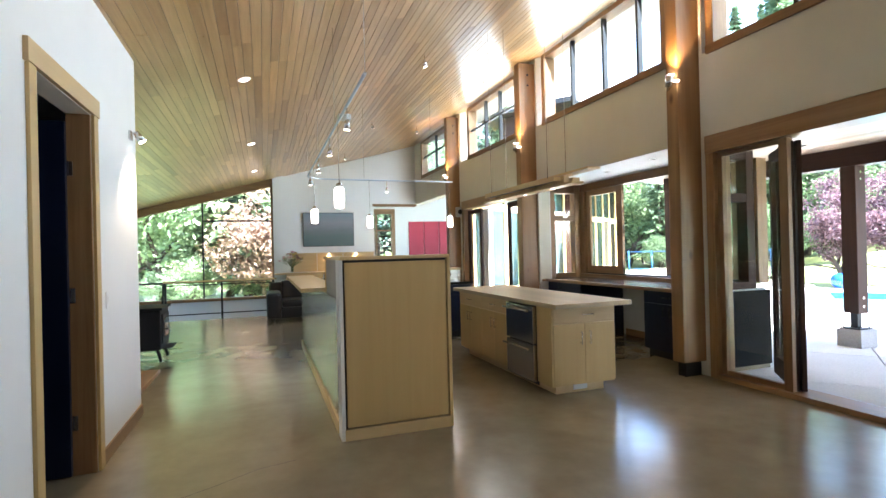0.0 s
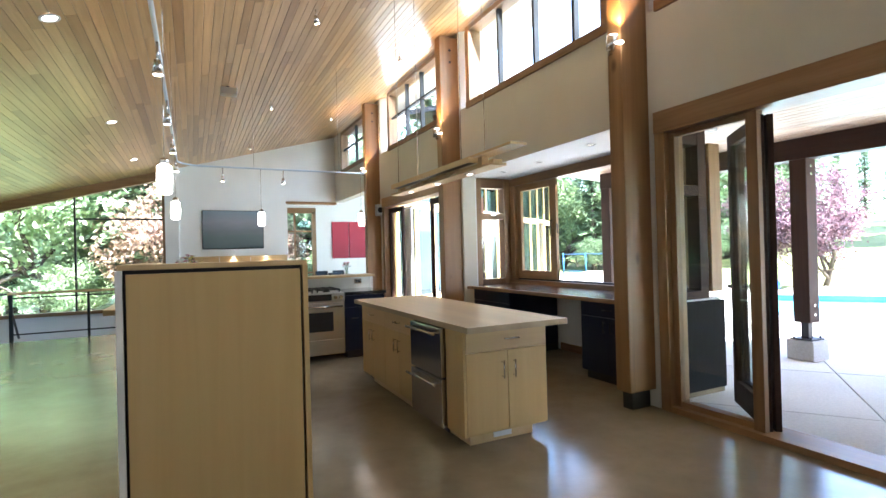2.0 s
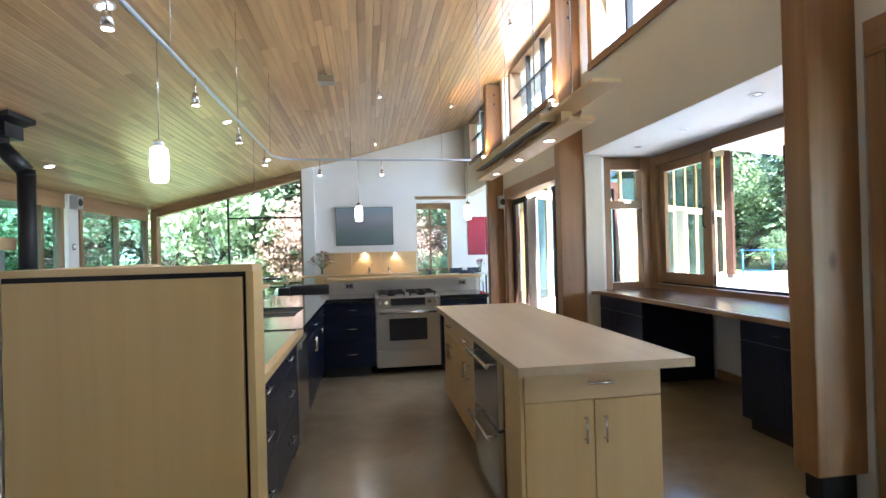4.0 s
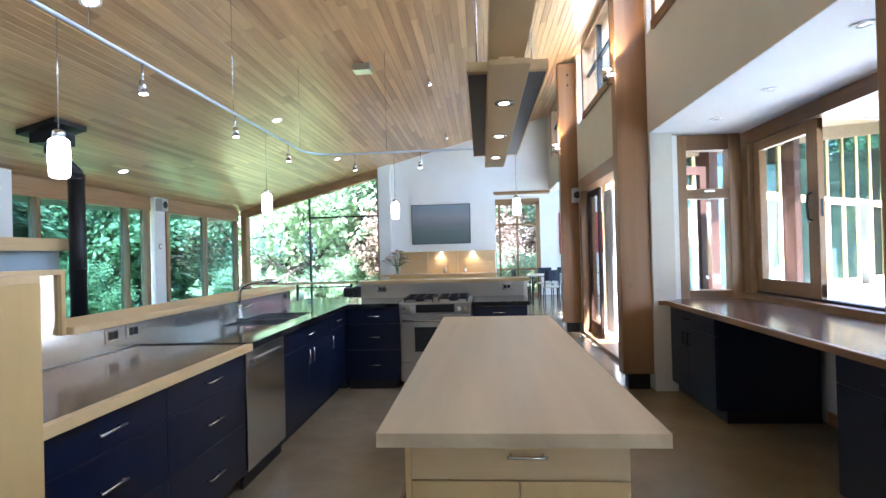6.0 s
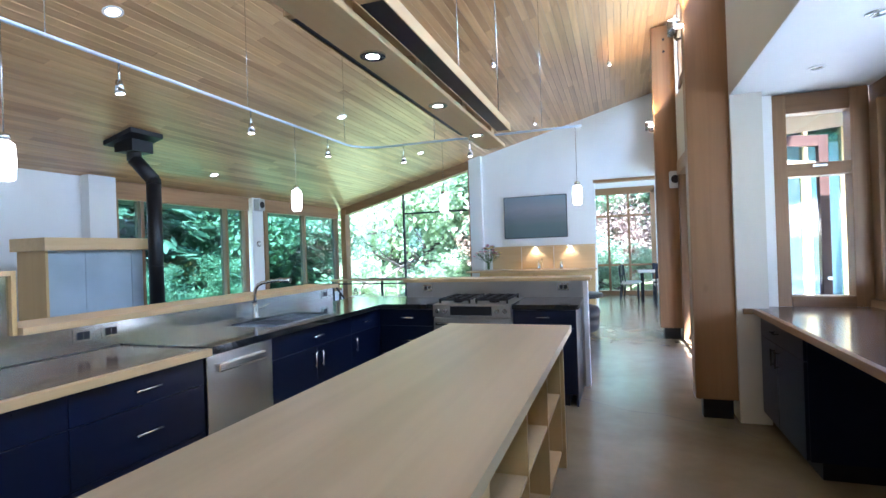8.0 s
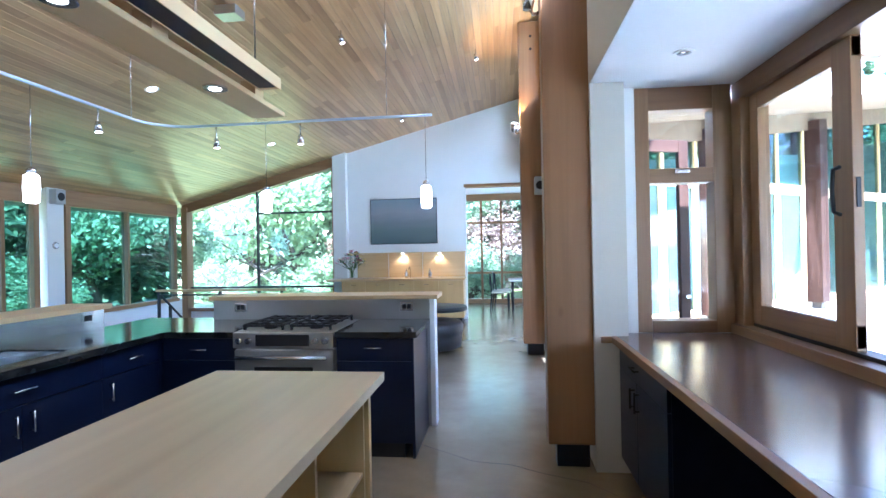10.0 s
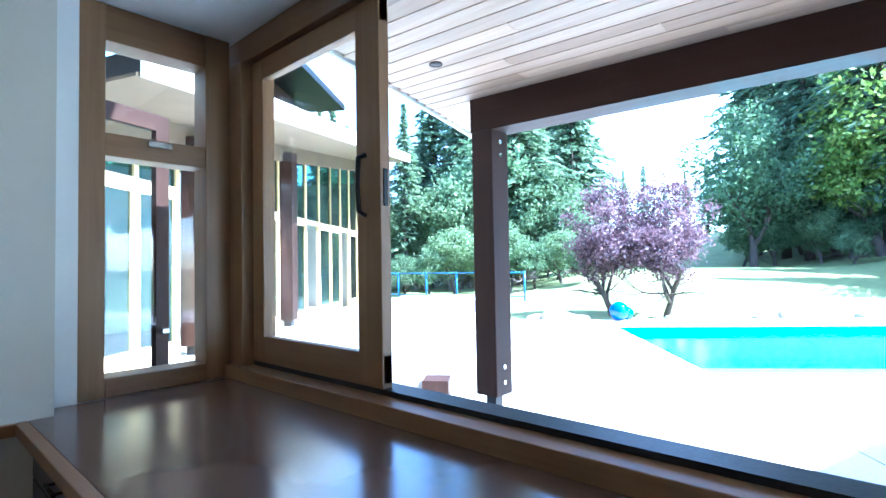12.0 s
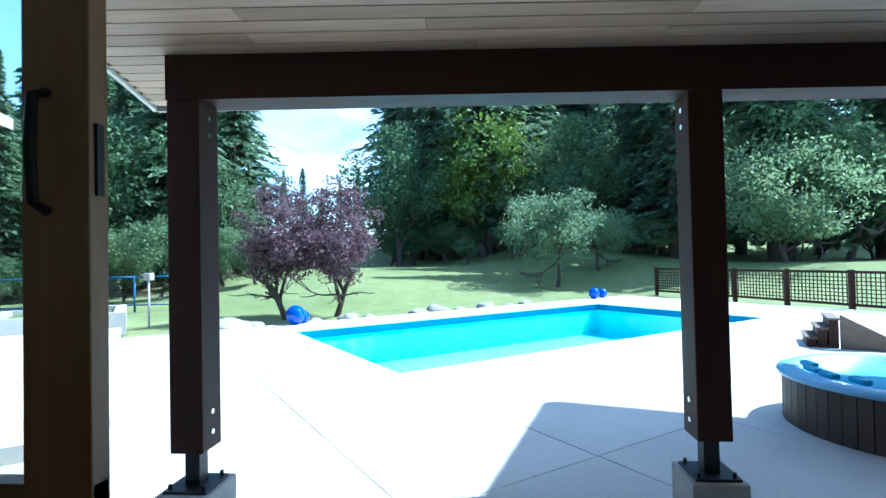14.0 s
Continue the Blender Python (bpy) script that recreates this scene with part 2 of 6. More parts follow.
def leaf_mat(name, a, c, d, through=0.35):
    m, n, l, b = material(name, 0.55, 0, 0.3)
    r = n.new("ShaderNodeNewGeometry").outputs["Random Per Island"]
    o = n.new("ShaderNodeObjectInfo").outputs["Random"]
    col = ramp(n, l, r, ((0.0, a), (0.5, c), (1.0, d)))
    col = mixed(n, l, col, ramp(n, l, o, ((0, (0.75, 0.8, 0.8)), (1, (1.15, 1.1, 0.95)))), 0.8, "MULTIPLY")
    l.new(col, b.inputs["Base Color"])
    tl, mx = n.new("ShaderNodeBsdfTranslucent"), n.new("ShaderNodeMixShader")
    mx.inputs[0].default_value = through
    l.new(col, tl.inputs["Color"])
    l.new(b.outputs[0], mx.inputs[1]), l.new(tl.outputs[0], mx.inputs[2])
    l.new(mx.outputs[0], n["Material Output"].inputs["Surface"])
    return m


WHITE = plain("white_paint", (0.78, 0.78, 0.77), 0.75, vary=0.02, relief=0.03, spec=0.25)
CREAM = plain("cream_paint", (0.62, 0.595, 0.52), 0.75, vary=0.03, relief=0.03, spec=0.25)
FLOOR = concrete_floor("polished_concrete")
CEDAR = wood("ceiling_fir_boards", ((0.41, 0.245, 0.10), (0.56, 0.355, 0.165), (0.69, 0.475, 0.245)), "y", 0.3, 0.8, island=True, coat=0.3)
SOFFIT = wood("soffit_boards", ((0.36, 0.25, 0.16), (0.46, 0.33, 0.22), (0.56, 0.43, 0.31)), "y", 0.55, 1.0, island=True, knots=1.2)
FIR_Z = wood("fir_post", ((0.19, 0.098, 0.038), (0.285, 0.152, 0.062), (0.37, 0.212, 0.094)), "z", 0.4, 0.45, knots=2.2, objects=True, streaks=0.45)
FIR_X = wood("fir_trim_x", ((0.205, 0.108, 0.046), (0.29, 0.165, 0.072), (0.365, 0.225, 0.108)), "x", 0.4, 0.9, objects=True)
FIR_Y = wood("fir_trim_y", ((0.205, 0.108, 0.046), (0.29, 0.165, 0.072), (0.365, 0.225, 0.108)), "y", 0.4, 0.9, objects=True)
FIR_V = wood("fir_trim_z", ((0.205, 0.108, 0.046), (0.29, 0.165, 0.072), (0.365, 0.225, 0.108)), "z", 0.4, 0.9, objects=True)
MAPLE_Z = wood("maple_panel_z", ((0.50, 0.34, 0.135), (0.545, 0.38, 0.16), (0.585, 0.42, 0.19)), "z", 0.42, 0.35, objects=True, streaks=0.06, pieces=0.2)
MAPLE_Y = wood("maple_edge_y", ((0.55, 0.385, 0.185), (0.60, 0.43, 0.22), (0.65, 0.485, 0.26)), "y", 0.42, 0.6, objects=True, streaks=0.15, pieces=0.3)
MAPLE_X = wood("maple_edge_x", ((0.55, 0.385, 0.185), (0.60, 0.43, 0.22), (0.65, 0.485, 0.26)), "x", 0.42, 0.6, objects=True, streaks=0.15, pieces=0.3)
BUTCHER = wood("butcher_block", ((0.42, 0.315, 0.185), (0.53, 0.415, 0.26), (0.59, 0.475, 0.31)), "y", 0.4, 0.32, spec=0.35, streaks=0.62)
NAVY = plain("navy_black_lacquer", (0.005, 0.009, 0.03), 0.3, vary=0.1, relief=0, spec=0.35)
DESK = plain("brown_laminate", (0.12, 0.078, 0.058), 0.18, vary=0.15, relief=0.02, spec=1.0)
BLACK = plain("black_steel", (0.012, 0.012, 0.014), 0.45, 0.2, relief=0.05)
IRON = plain("cast_iron", (0.018, 0.018, 0.02), 0.6, 0.3, relief=0.2)
GRANITE = plain("black_stone", (0.016, 0.017, 0.018), 0.09, vary=0.4, scale=20, relief=0.0)
CHROME = plain("brushed_chrome", (0.62, 0.62, 0.62), 0.25, 1.0, vary=0.05, relief=0.02)
LEATHER = plain("black_leather", (0.018, 0.018, 0.02), 0.4, vary=0.25, scale=9, relief=0.25)
DEEP = wood("stained_and_shaded_wood_z", ((0.024, 0.011, 0.007), (0.04, 0.018, 0.012), (0.06, 0.029, 0.019)), "z", 0.55, 0.7, objects=True, knots=0.8, spec=0.2)
DEEP_X = wood("darkened_rail_wood", ((0.024, 0.011, 0.007), (0.04, 0.018, 0.012), (0.06, 0.029, 0.019)), "x", 0.55, 0.7, objects=True, spec=0.2)
DARKCLAD = plain("near_black_cladding", (0.01, 0.01, 0.011), 0.7, vary=0.3, relief=0.15, spec=0.1)
DEEP_Y = wood("dark_stained_beam", ((0.024, 0.011, 0.007), (0.04, 0.018, 0.012), (0.06, 0.029, 0.019)), "y", 0.55, 0.7, objects=True, spec=0.2)
GLASS = glass_mat("window_glass")
TINTED = glass_mat("tinted_window_glass", (0.48, 0.62, 0.64))
PATIO = slab_mat("patio_concrete", (0.50, 0.475, 0.43), (0.60, 0.575, 0.53))
FOOTING = slab_mat("footing_concrete", (0.36, 0.34, 0.31), (0.46, 0.44, 0.41))
GRASS = slab_mat("lawn_soil", (0.085, 0.13, 0.03), (0.14, 0.19, 0.05), 0.95)
WARM_LAMP = glowing("warm_lamp_glass", (1.0, 0.86, 0.66), 2.5)
DOWN_LAMP = glowing("downlight_glass", (1.0, 0.93, 0.82), 1.6)
PENDANT_GLASS = glowing("opal_pendant_glass", (1.0, 0.9, 0.74), 1.2)


def brushed(name, col, axis, rough=0.28):
    m, n, l, b = material(name, rough, 1.0)
    v = coords(n, l, {"x": (1.5, 500, 500), "y": (500, 1.5, 500), "z": (500, 500, 1.5)}[axis])
    g = noise_tex(n, l, v, 1.0, 2)
    l.new(ramp(n, l, g, ((0.3, tuple(c * 0.985 for c in col)), (0.7, col))), b.inputs["Base Color"])
    spread(n, l, b, g, rough * 0.95, rough * 1.05)
    return m


STEEL_X, STEEL_Y = brushed("brushed_steel_x", (0.55, 0.545, 0.53), "x"), brushed("brushed_steel_y", (0.58, 0.585, 0.59), "y", 0.2)
STEEL_Z = brushed("brushed_steel_z", (0.62, 0.62, 0.62), "z", 0.24)

# ---------------------------------------------------------------- the house shell
def CEIL(x, y=0):
    return 3.38 + 0.268 * x


WX = 5.18          # inner face of the east wall
WO = 5.40          # its outer face
NY = 15.37         # inner face of the north wall
WW = -2.73         # inner face of the west wall
SY = -4.0          # inner face of the south wall

bm = bmesh.new()
prism(bm, [(WW - .2, SY - .2), (WO, SY - .2), (WO, 4.45), (6.32, 4.45), (6.32, 8.12), (WO, 8.12), (WO, 12.05), (17.2, 20.75), (14.9, 23.9), (5.2, 19.2), (3.3, 19.2), (3.3, NY + .15),
           (0.95, NY + .15), (0.95, 12.75), (-1.45, 12.75), (WW - .2, 12.75)], -0.3, 0.0)
setting("floor", bm, FLOOR, "polished brown concrete floor with glossy sealed finish", "floor")
bm = bmesh.new()
box(bm, WW - .2, 0.95, 12.75, NY + .15, -1.6, -1.4)
setting("floor_stairwell", bm, FLOOR, "lower concrete floor of the stairwell", "floor")
setting("wall_stairwell_east", B(0.95, 1.15, 12.75, NY + .15, -1.4, -0.3), WHITE, "white painted stairwell wall", "wall")

# sloping board ceiling, boards run along the house
random.seed(4)
bm = bmesh.new()
x = WW - 0.15
w, gap = 0.088, 0.006
nrm = Vector((-0.268, 0, 1)).normalized()
while x < WO + .1:
    y = SY - .1 - random.random() * 2
    while y < NY + .1:
        ln = random.uniform(1.2, 3.6)
        y0, y1 = max(y, SY - .1), min(y + ln, NY + .12)
        if y1 - y0 > 0.05:
            d = random.uniform(0, 0.0025)
            vs = []
            for (px, dz) in ((x, 0.004), (x + 0.003, 0), (x + w - 0.003, 0), (x + w, 0.004), (x + w, 0.03), (x, 0.03)):
                vs.append((px, CEIL(px) + dz + d))
            a = [bm.verts.new((px, y0 + .0015, pz)) for px, pz in vs]
            b = [bm.verts.new((px, y1 - .0015, pz)) for px, pz in vs]
            for i in range(6):
                j = (i + 1) % 6
                bm.faces.new((a[i], b[i], b[j], a[j]))
            bm.faces.new(a), bm.faces.new(b[::-1])
        y += ln
    x += w + gap * 0.4
setting("ceiling", bm, CEDAR, "sloping ceiling of varnished honey-coloured fir boards", "ceiling")
bm = bmesh.new()
prism(bm, [(WW - 1.0, SY - .4), (6.7, SY - .4), (6.7, NY + .2), (WW - 1.0, NY + .7)], lambda x, y: CEIL(x) + 0.032, lambda x, y: CEIL(x) + 0.35)
setting("roof", bm, BLACK, "dark sloping main roof deck", "roof")

bm = bmesh.new()
prism(bm, [(WO + .01, SY - .4), (6.69, SY - .4), (6.69, NY + .2), (WO + .01, NY + .2)], lambda x, y: CEIL(x) + 0.012, lambda x, y: CEIL(x) + 0.03)
setting("roof_soffit", bm, CREAM, "pale painted soffit under the main eave", "roof")

CRACK = plain("hairline_crack", (0.06, 0.05, 0.04), 0.8)
for nm, run in (("floor_crack_a", ((3.9, 8.25), (4.35, 7.94), (4.62, 7.9), (4.78, 7.8), (5.1, 7.66), (5.24, 7.5))), ("floor_crack_b", ((-.1, 3.3), (.15, 3.42), (.3, 3.5), (.55, 3.66), (.8, 3.72)))):
    bm = bmesh.new()
    for q, r in zip(run, run[1:]):
        dq = (Vector(r) - Vector(q)).normalized()
        nq = Vector((-dq.y, dq.x)) * .0022
        prism(bm, [tuple(Vector(q) + nq), tuple(Vector(r) + nq), tuple(Vector(r) - nq), tuple(Vector(q) - nq)], -.001, .0008)
    setting(nm, bm, CRACK, "hairline crack in the concrete floor", "floor")

# south and left walls
setting("wall_south", B(WW - .2, WO, SY - .2, SY, 0, 4.9), WHITE, "plain white wall", "wall")
SX = -0.47
bm = bmesh.new()
DY0, DY1, DZ = 3.13, 4.06, 2.42
prism(bm, [(SX - .14, SY), (SX, SY), (SX, DY0), (SX - .14, DY0)], 0, lambda x, y: CEIL(x) + .02)
prism(bm, [(SX - .14, DY1), (SX, DY1), (SX, 5.35), (SX - .14, 5.35)], 0, lambda x, y: CEIL(x) + .02)
prism(bm, [(SX - .14, DY0), (SX, DY0), (SX, DY1), (SX - .14, DY1)], DZ, lambda x, y: CEIL(x) + .02)
setting("wall_hall", bm, WHITE, "white painted partition wall with a doorway", "wall")
bm = bmesh.new()
prism(bm, [(WW, 5.21), (SX - .14, 5.21), (SX - .14, 5.35), (WW, 5.35)], 0, lambda x, y: CEIL(x) + .02)
setting("wall_hall_return", bm, WHITE, "white painted return wall", "wall")
setting("baseboard", B(SX, SX + .014, DY1 + .09, 5.36, 0, 0.1), FIR_Y, "stained wood baseboard", "baseboard")

# west wall with its windows
W1 = (8.85, 9.25, 11.05, 11.55)
W2 = (12.25, 13.6, 15.0)
ZS, ZH = 0.55, 2.37
bm = bmesh.new()
box(bm, WW - .2, WW, SY, 8.72, -1.6, 2.66)
box(bm, WW - .2, WW, 11.8, 12.12, -1.6, 2.66)
box(bm, WW - .2, WW, 8.72, 11.8, -1.6, 0.5)
box(bm, WW - .2, WW, 12.12, NY, -1.6, 0.5)
setting("wall_west", bm, WHITE, "white wall between the west windows", "wall")
setting("wall_west_column", B(WW, WW + .16, 8.3, 8.7, 0, 2.66), WHITE, "white boxed column", "column")


def window(name, label, frame_boxes, panes, glass):
    ob = tagged(new(name), label, "window", "", "structure")
    for nm, dims, m in frame_boxes:
        part(nm, B(*dims, bevel=0.004), m, ob)
    for dims in panes:
        p = part("pane", B(*dims), glass, ob)
        p.visible_shadow = False
    return ob


def west_window(name, ys, label):
    fr, panes = [], []
    a, b = ys[0], ys[-1]
    fr.append(("head", (WW - .16, WW + .02, a - .12, b + .12, ZH, ZH + .27), FIR_Y))
    fr.append(("window_sill", (WW - .18, WW + .05, a - .12, b + .12, ZS - .08, ZS), FIR_Y))
    for i, y in enumerate(ys):
        wdt = .06 if 0 < i < len(ys) - 1 else .1
        off = -wdt / 2 if 0 < i < len(ys) - 1 else (-wdt if i == 0 else 0)
        fr.append(("mullion", (WW - .12, WW + .012, y + off, y + off + wdt, ZS, ZH), FIR_V))
    for p, q in zip(ys, ys[1:]):
        panes.append((WW - .07, WW - .062, p + .01, q - .01, ZS, ZH))
    return window(name, label, fr, panes, TINTED)


west_window("window_west_a", W1, "wood-framed picture window with narrow side lights")
west_window("window_west_b", W2, "wood-framed corner window in two panes")

# north wall: gable window, white wall, corner opening
bm = bmesh.new()
top = lambda x, y: CEIL(x) + .02
prism(bm, [(1.2, NY), (3.836, NY), (3.836, NY + .18), (1.2, NY + .18)], -0.3, top)
prism(bm, [(3.836, NY), (WO, NY), (WO, NY + .18), (3.836, NY + .18)], 2.92, top)
prism(bm, [(0.9, NY - .14), (1.2, NY - .14), (1.2, NY + .18), (0.9, NY + .18)], -1.5, top)
box(bm, WW, 0.9, NY + .02, NY + .18, -1.5, 0.2)
setting("wall_north", bm, WHITE, "white gable wall with a boxed column", "wall")
setting("trim_opening", B(3.80, WX + .02, NY - .02, NY + .2, 2.86, 2.925), FIR_X, "thin wood trim along the opening", "trim")
gw = tagged(new("window_gable"), "tall sloping-topped gable window in dark bronze frames", "window", "", "structure")
bm = bmesh.new()
prism(bm, [(WW, NY - .06), (0.9, NY - .06), (0.9, NY + .16), (WW, NY + .16)], lambda x, y: CEIL(x) - .21, lambda x, y: CEIL(x) + .01)
part("sloping_beam", bm, FIR_X, gw)
part("corner_post", B(WW, WW + .14, NY - .1, NY + .14, -1.4, 2.6, bevel=.004), FIR_V, gw)
part("jamb", B(.84, .9, NY - .04, NY + .14, .2, 3.5, bevel=.004), FIR_V, gw)
part("window_sill", B(WW, .9, NY - .05, NY + .14, .2, .28, bevel=.004), FIR_X, gw)
part("mullion", B(-.965, -.93, NY + .02, NY + .1, .28, CEIL(-.95) - .2), BLACK, gw)
part("transom", B(-.93, .84, NY + .02, NY + .1, 2.40, 2.44), BLACK, gw)
part("low_rail", B(WW + .14, .84, NY + .02, NY + .1, 0.72, 0.76), BLACK, gw)
for a, b in ((WW + .14, -.965), (-.93, .84)):
    bm = bmesh.new()
    prism(bm, [(a, NY + .055), (b, NY + .055), (b, NY + .063), (a, NY + .063)], .28, lambda x, y: CEIL(x) - .2)
    part("pane", bm, GLASS, gw).visible_shadow = False

# east wall: band between the openings and the clerestory, piers behind the posts
POSTS = (4.31, 7.86, 11.56)      # near faces of the three timber posts
bm = bmesh.new()
box(bm, WX, WO, SY, 4.27, 2.62, 3.52)
box(bm, WX, WO, 4.27, 4.68, 0, 4.82)
box(bm, WX, WO, 4.68, 7.82, 2.595, 3.58)
box(bm, WX, WO, 7.82, 8.32, 0, 4.82)
box(bm, WX, WO, 8.32, 11.45, 2.6, 3.58)
box(bm, WX, WO, 11.45, 11.95, 0, 4.82)
box(bm, WX, WO, 11.95, NY, 2.92, 3.68)
box(bm, WX, WO, 14.75, NY, 3.68, 4.82)
box(bm, WX, WO, SY, -0.22, 0, 2.62)
setting("wall_east", bm, CREAM, "cream painted band of wall below the clerestory", "wall")


def clerestory(name, y0, y1, z0, mull, transom=None):
    ob = tagged(new(name), "high clerestory window in stained wood frame", "window", "clerestory windows", "structure")
    z1 = CEIL(WX) - .03
    part("window_sill", B(WX - .03, WO - .02, y0 - .1, y1 + .1, z0 - .09, z0, bevel=.004), FIR_Y, ob)
    part("head", B(WX - .01, WO - .04, y0 - .1, y1 + .1, z1 - .07, z1), FIR_Y, ob)
    for y in (y0 - .1, y1):
        part("jamb", B(WX - .02, WO - .03, y, y + .1, z0, z1 - .07, bevel=.004), FIR_V, ob)
    for y in mull:
        part("mullion", B(WX + .03, WX + .1, y - .022, y + .022, z0, z1 - .07), BLACK, ob)
    if transom:
        part("transom", B(WX + .04, WX + .09, y0, y1, transom - .018, transom + .018), BLACK, ob)
    part("pane", B(WX + .06, WX + .068, y0, y1, z0, z1 - .07), GLASS, ob).visible_shadow = False
    return ob


clerestory("window_clerestory_a", -2.5, 4.1, 3.58, (-1.2, 0.2, 1.5, 2.6, 3.25))
clerestory("window_clerestory_b", 4.85, 7.5, 3.63, (5.3, 6.0, 6.78))
clerestory("window_clerestory_c", 8.6, 10.85, 3.63, (9.35, 10.05), 4.2)
clerestory("window_clerestory_d", 12.5, 14.55, 3.72, (13.4,), 4.25)

# timber posts with steel shoes, and ceiling line beam over them
for y in POSTS:
    p = thing("timber_post", "square varnished fir post on a black steel shoe", "post", (5.04, y + .16, 0), "timber posts")
    part("shaft", B(4.87, 5.215, y, y + .165, .16, CEIL(4.9) - .005, bevel=.012), FIR_Z, p)
    part("shoe", B(4.93, 5.15, y + .04, y + .15, 0, .16, bevel=.004), BLACK, p, "black steel post shoe")
    for zz in (4.3, 4.48):
        part("bolt", tube(bmesh.new(), (5.04, y - .012, zz), (5.04, y + .01, zz), .018, seg=10), BLACK, p)

# the window bay over the desk
BX = 6.2
setting("wall_bay_east", B(BX, BX + .12, 4.60, 8.12, 0, .9), WHITE, "white wall below the bay window", "wall")
setting("wall_bay_north", B(5.50, BX, 8.03, 8.12, 0, .9), WHITE, "white wall below the side window", "wall")
setting("wall_bay_pier", B(WX + .035, 5.50, 7.96, 8.12, 0, 2.588), WHITE, "white wall beside the bay window", "wall")
setting("wall_bay_south", B(WO + .002, BX + .12, 4.48, 4.60, 0, .9), WHITE, "white wall below the south side window", "wall")
setting("wall_bay_cladding", B(WO + .002, BX + .14, 4.44, 4.478, 0, .88), DARKCLAD, "dark stained cladding below the side window", "wall")
setting("wall_bay_pier_south", B(WX + .035, 5.50, 4.46, 4.60, .9, 2.588), WHITE, "white wall beside the bay window", "wall")
setting("ceiling_bay", B(WX + .002, BX + .1, 4.44, 8.1, 2.59, 2.72), WHITE, "flat white ceiling of the bay", "ceiling")
bw = tagged(new("window_bay"), "wide sliding window in fir frame, one sash slid open", "window", "", "structure")
part("head", B(BX - .04, BX + .1, 4.6, 8.03, 2.46, 2.588, bevel=.004), FIR_Y, bw)
part("window_sill", B(BX - .09, BX + .12, 4.6, 8.03, .9, .965, bevel=.004), FIR_Y, bw)
part("track", B(BX + .0, BX + .1, 4.72, 7.86, .965, .985), BLACK, bw, "dark metal sliding track")
part("corner_post", B(BX - .06, BX + .12, 7.86, 8.03, .965, 2.46, bevel=.006), FIR_V, bw)
part("jamb", B(BX - .04, BX + .12, 4.44, 4.72, .965, 2.46, bevel=.006), FIR_V, bw)
for y0, y1, dx in ((6.90, 7.86, 0.0), (4.72, 5.32, 0.045)):
    s = part("sash", B(BX + dx, BX + dx + .045, y0, y1, .985, 1.11, bevel=.004), FIR_Y, bw)
    part("sash_rail", B(BX + dx, BX + dx + .045, y0, y1, 2.36, 2.46, bevel=.004), FIR_Y, s)
    part("stile", B(BX + dx - .002, BX + dx + .047, y0, y0 + .14, 1.0, 2.455, bevel=.004), FIR_V, s)
    part("stile", B(BX + dx - .002, BX + dx + .047, y1 - .1, y1, 1.0, 2.455, bevel=.004), FIR_V, s)
    part("pane", B(BX + dx + .018, BX + dx + .026, y0 + .1, y1 - .09, 1.1, 2.37), GLASS, s).visible_shadow = False
for nm, ya, yb, face, JV, JX in (("window_bay_north", 7.98, 8.12, 7.955, FIR_V, FIR_X), ("window_bay_south", 4.46, 4.60, 4.602, DEEP, DEEP_X)):
    sw = tagged(new(nm), "narrow side window with small vent sash above", "window", "", "structure")
    part("jamb", B(5.5, 5.60, ya, yb, .902, 2.588, bevel=.005), JV, sw)
    part("jamb", B(6.02, 6.14, ya, yb, .902, 2.588, bevel=.005), JV, sw)
    part("head", B(5.6, 6.02, ya + .005, yb, 2.43, 2.588, bevel=.005), JX, sw)
    part("transom", B(5.6, 6.02, ya + .005, yb, 1.93, 2.03, bevel=.005), JX, sw)
    part("window_sill", B(5.6, 6.02, ya - .01, yb, .902, .985, bevel=.005), JX, sw)
    part("latch", B(5.76, 5.86, face, face + .03, 1.99, 2.015, bevel=.004), CHROME, sw)
    for z0, z1 in ((.985, 1.93), (2.03, 2.43)):
        part("pane", B(5.6, 6.02, (ya + yb) / 2, (ya + yb) / 2 + .008, z0, z1), GLASS, sw).visible_shadow = False

# patio door openings in the east wall
def opening_trim(name, y0, y1, z, label):
    ob = tagged(new(name), label, "door frame", "", "structure")
    part("head", B(WX - .03, WO, y0 - .12, y1 + .1, z, z + .19, bevel=.005), FIR_Y, ob)
    part("jamb", B(WX - .02, WO, y0 - .12, y0, 0, z, bevel=.005), FIR_V, ob)
    part("jamb", B(WX - .02, WO, y1, y1 + .1, 0, z, bevel=.005), FIR_V, ob)
    part("threshold", B(WX - .02, WO + .05, y0, y1, 0, .05, bevel=.005), FIR_Y, ob)
    return ob


opening_trim("door_frame_a", -0.1, 4.14, 2.42, "stained fir frame of the patio door opening")
opening_trim("door_frame_b", 8.5, 11.3, 2.42, "stained fir frame of the glazed patio doors")


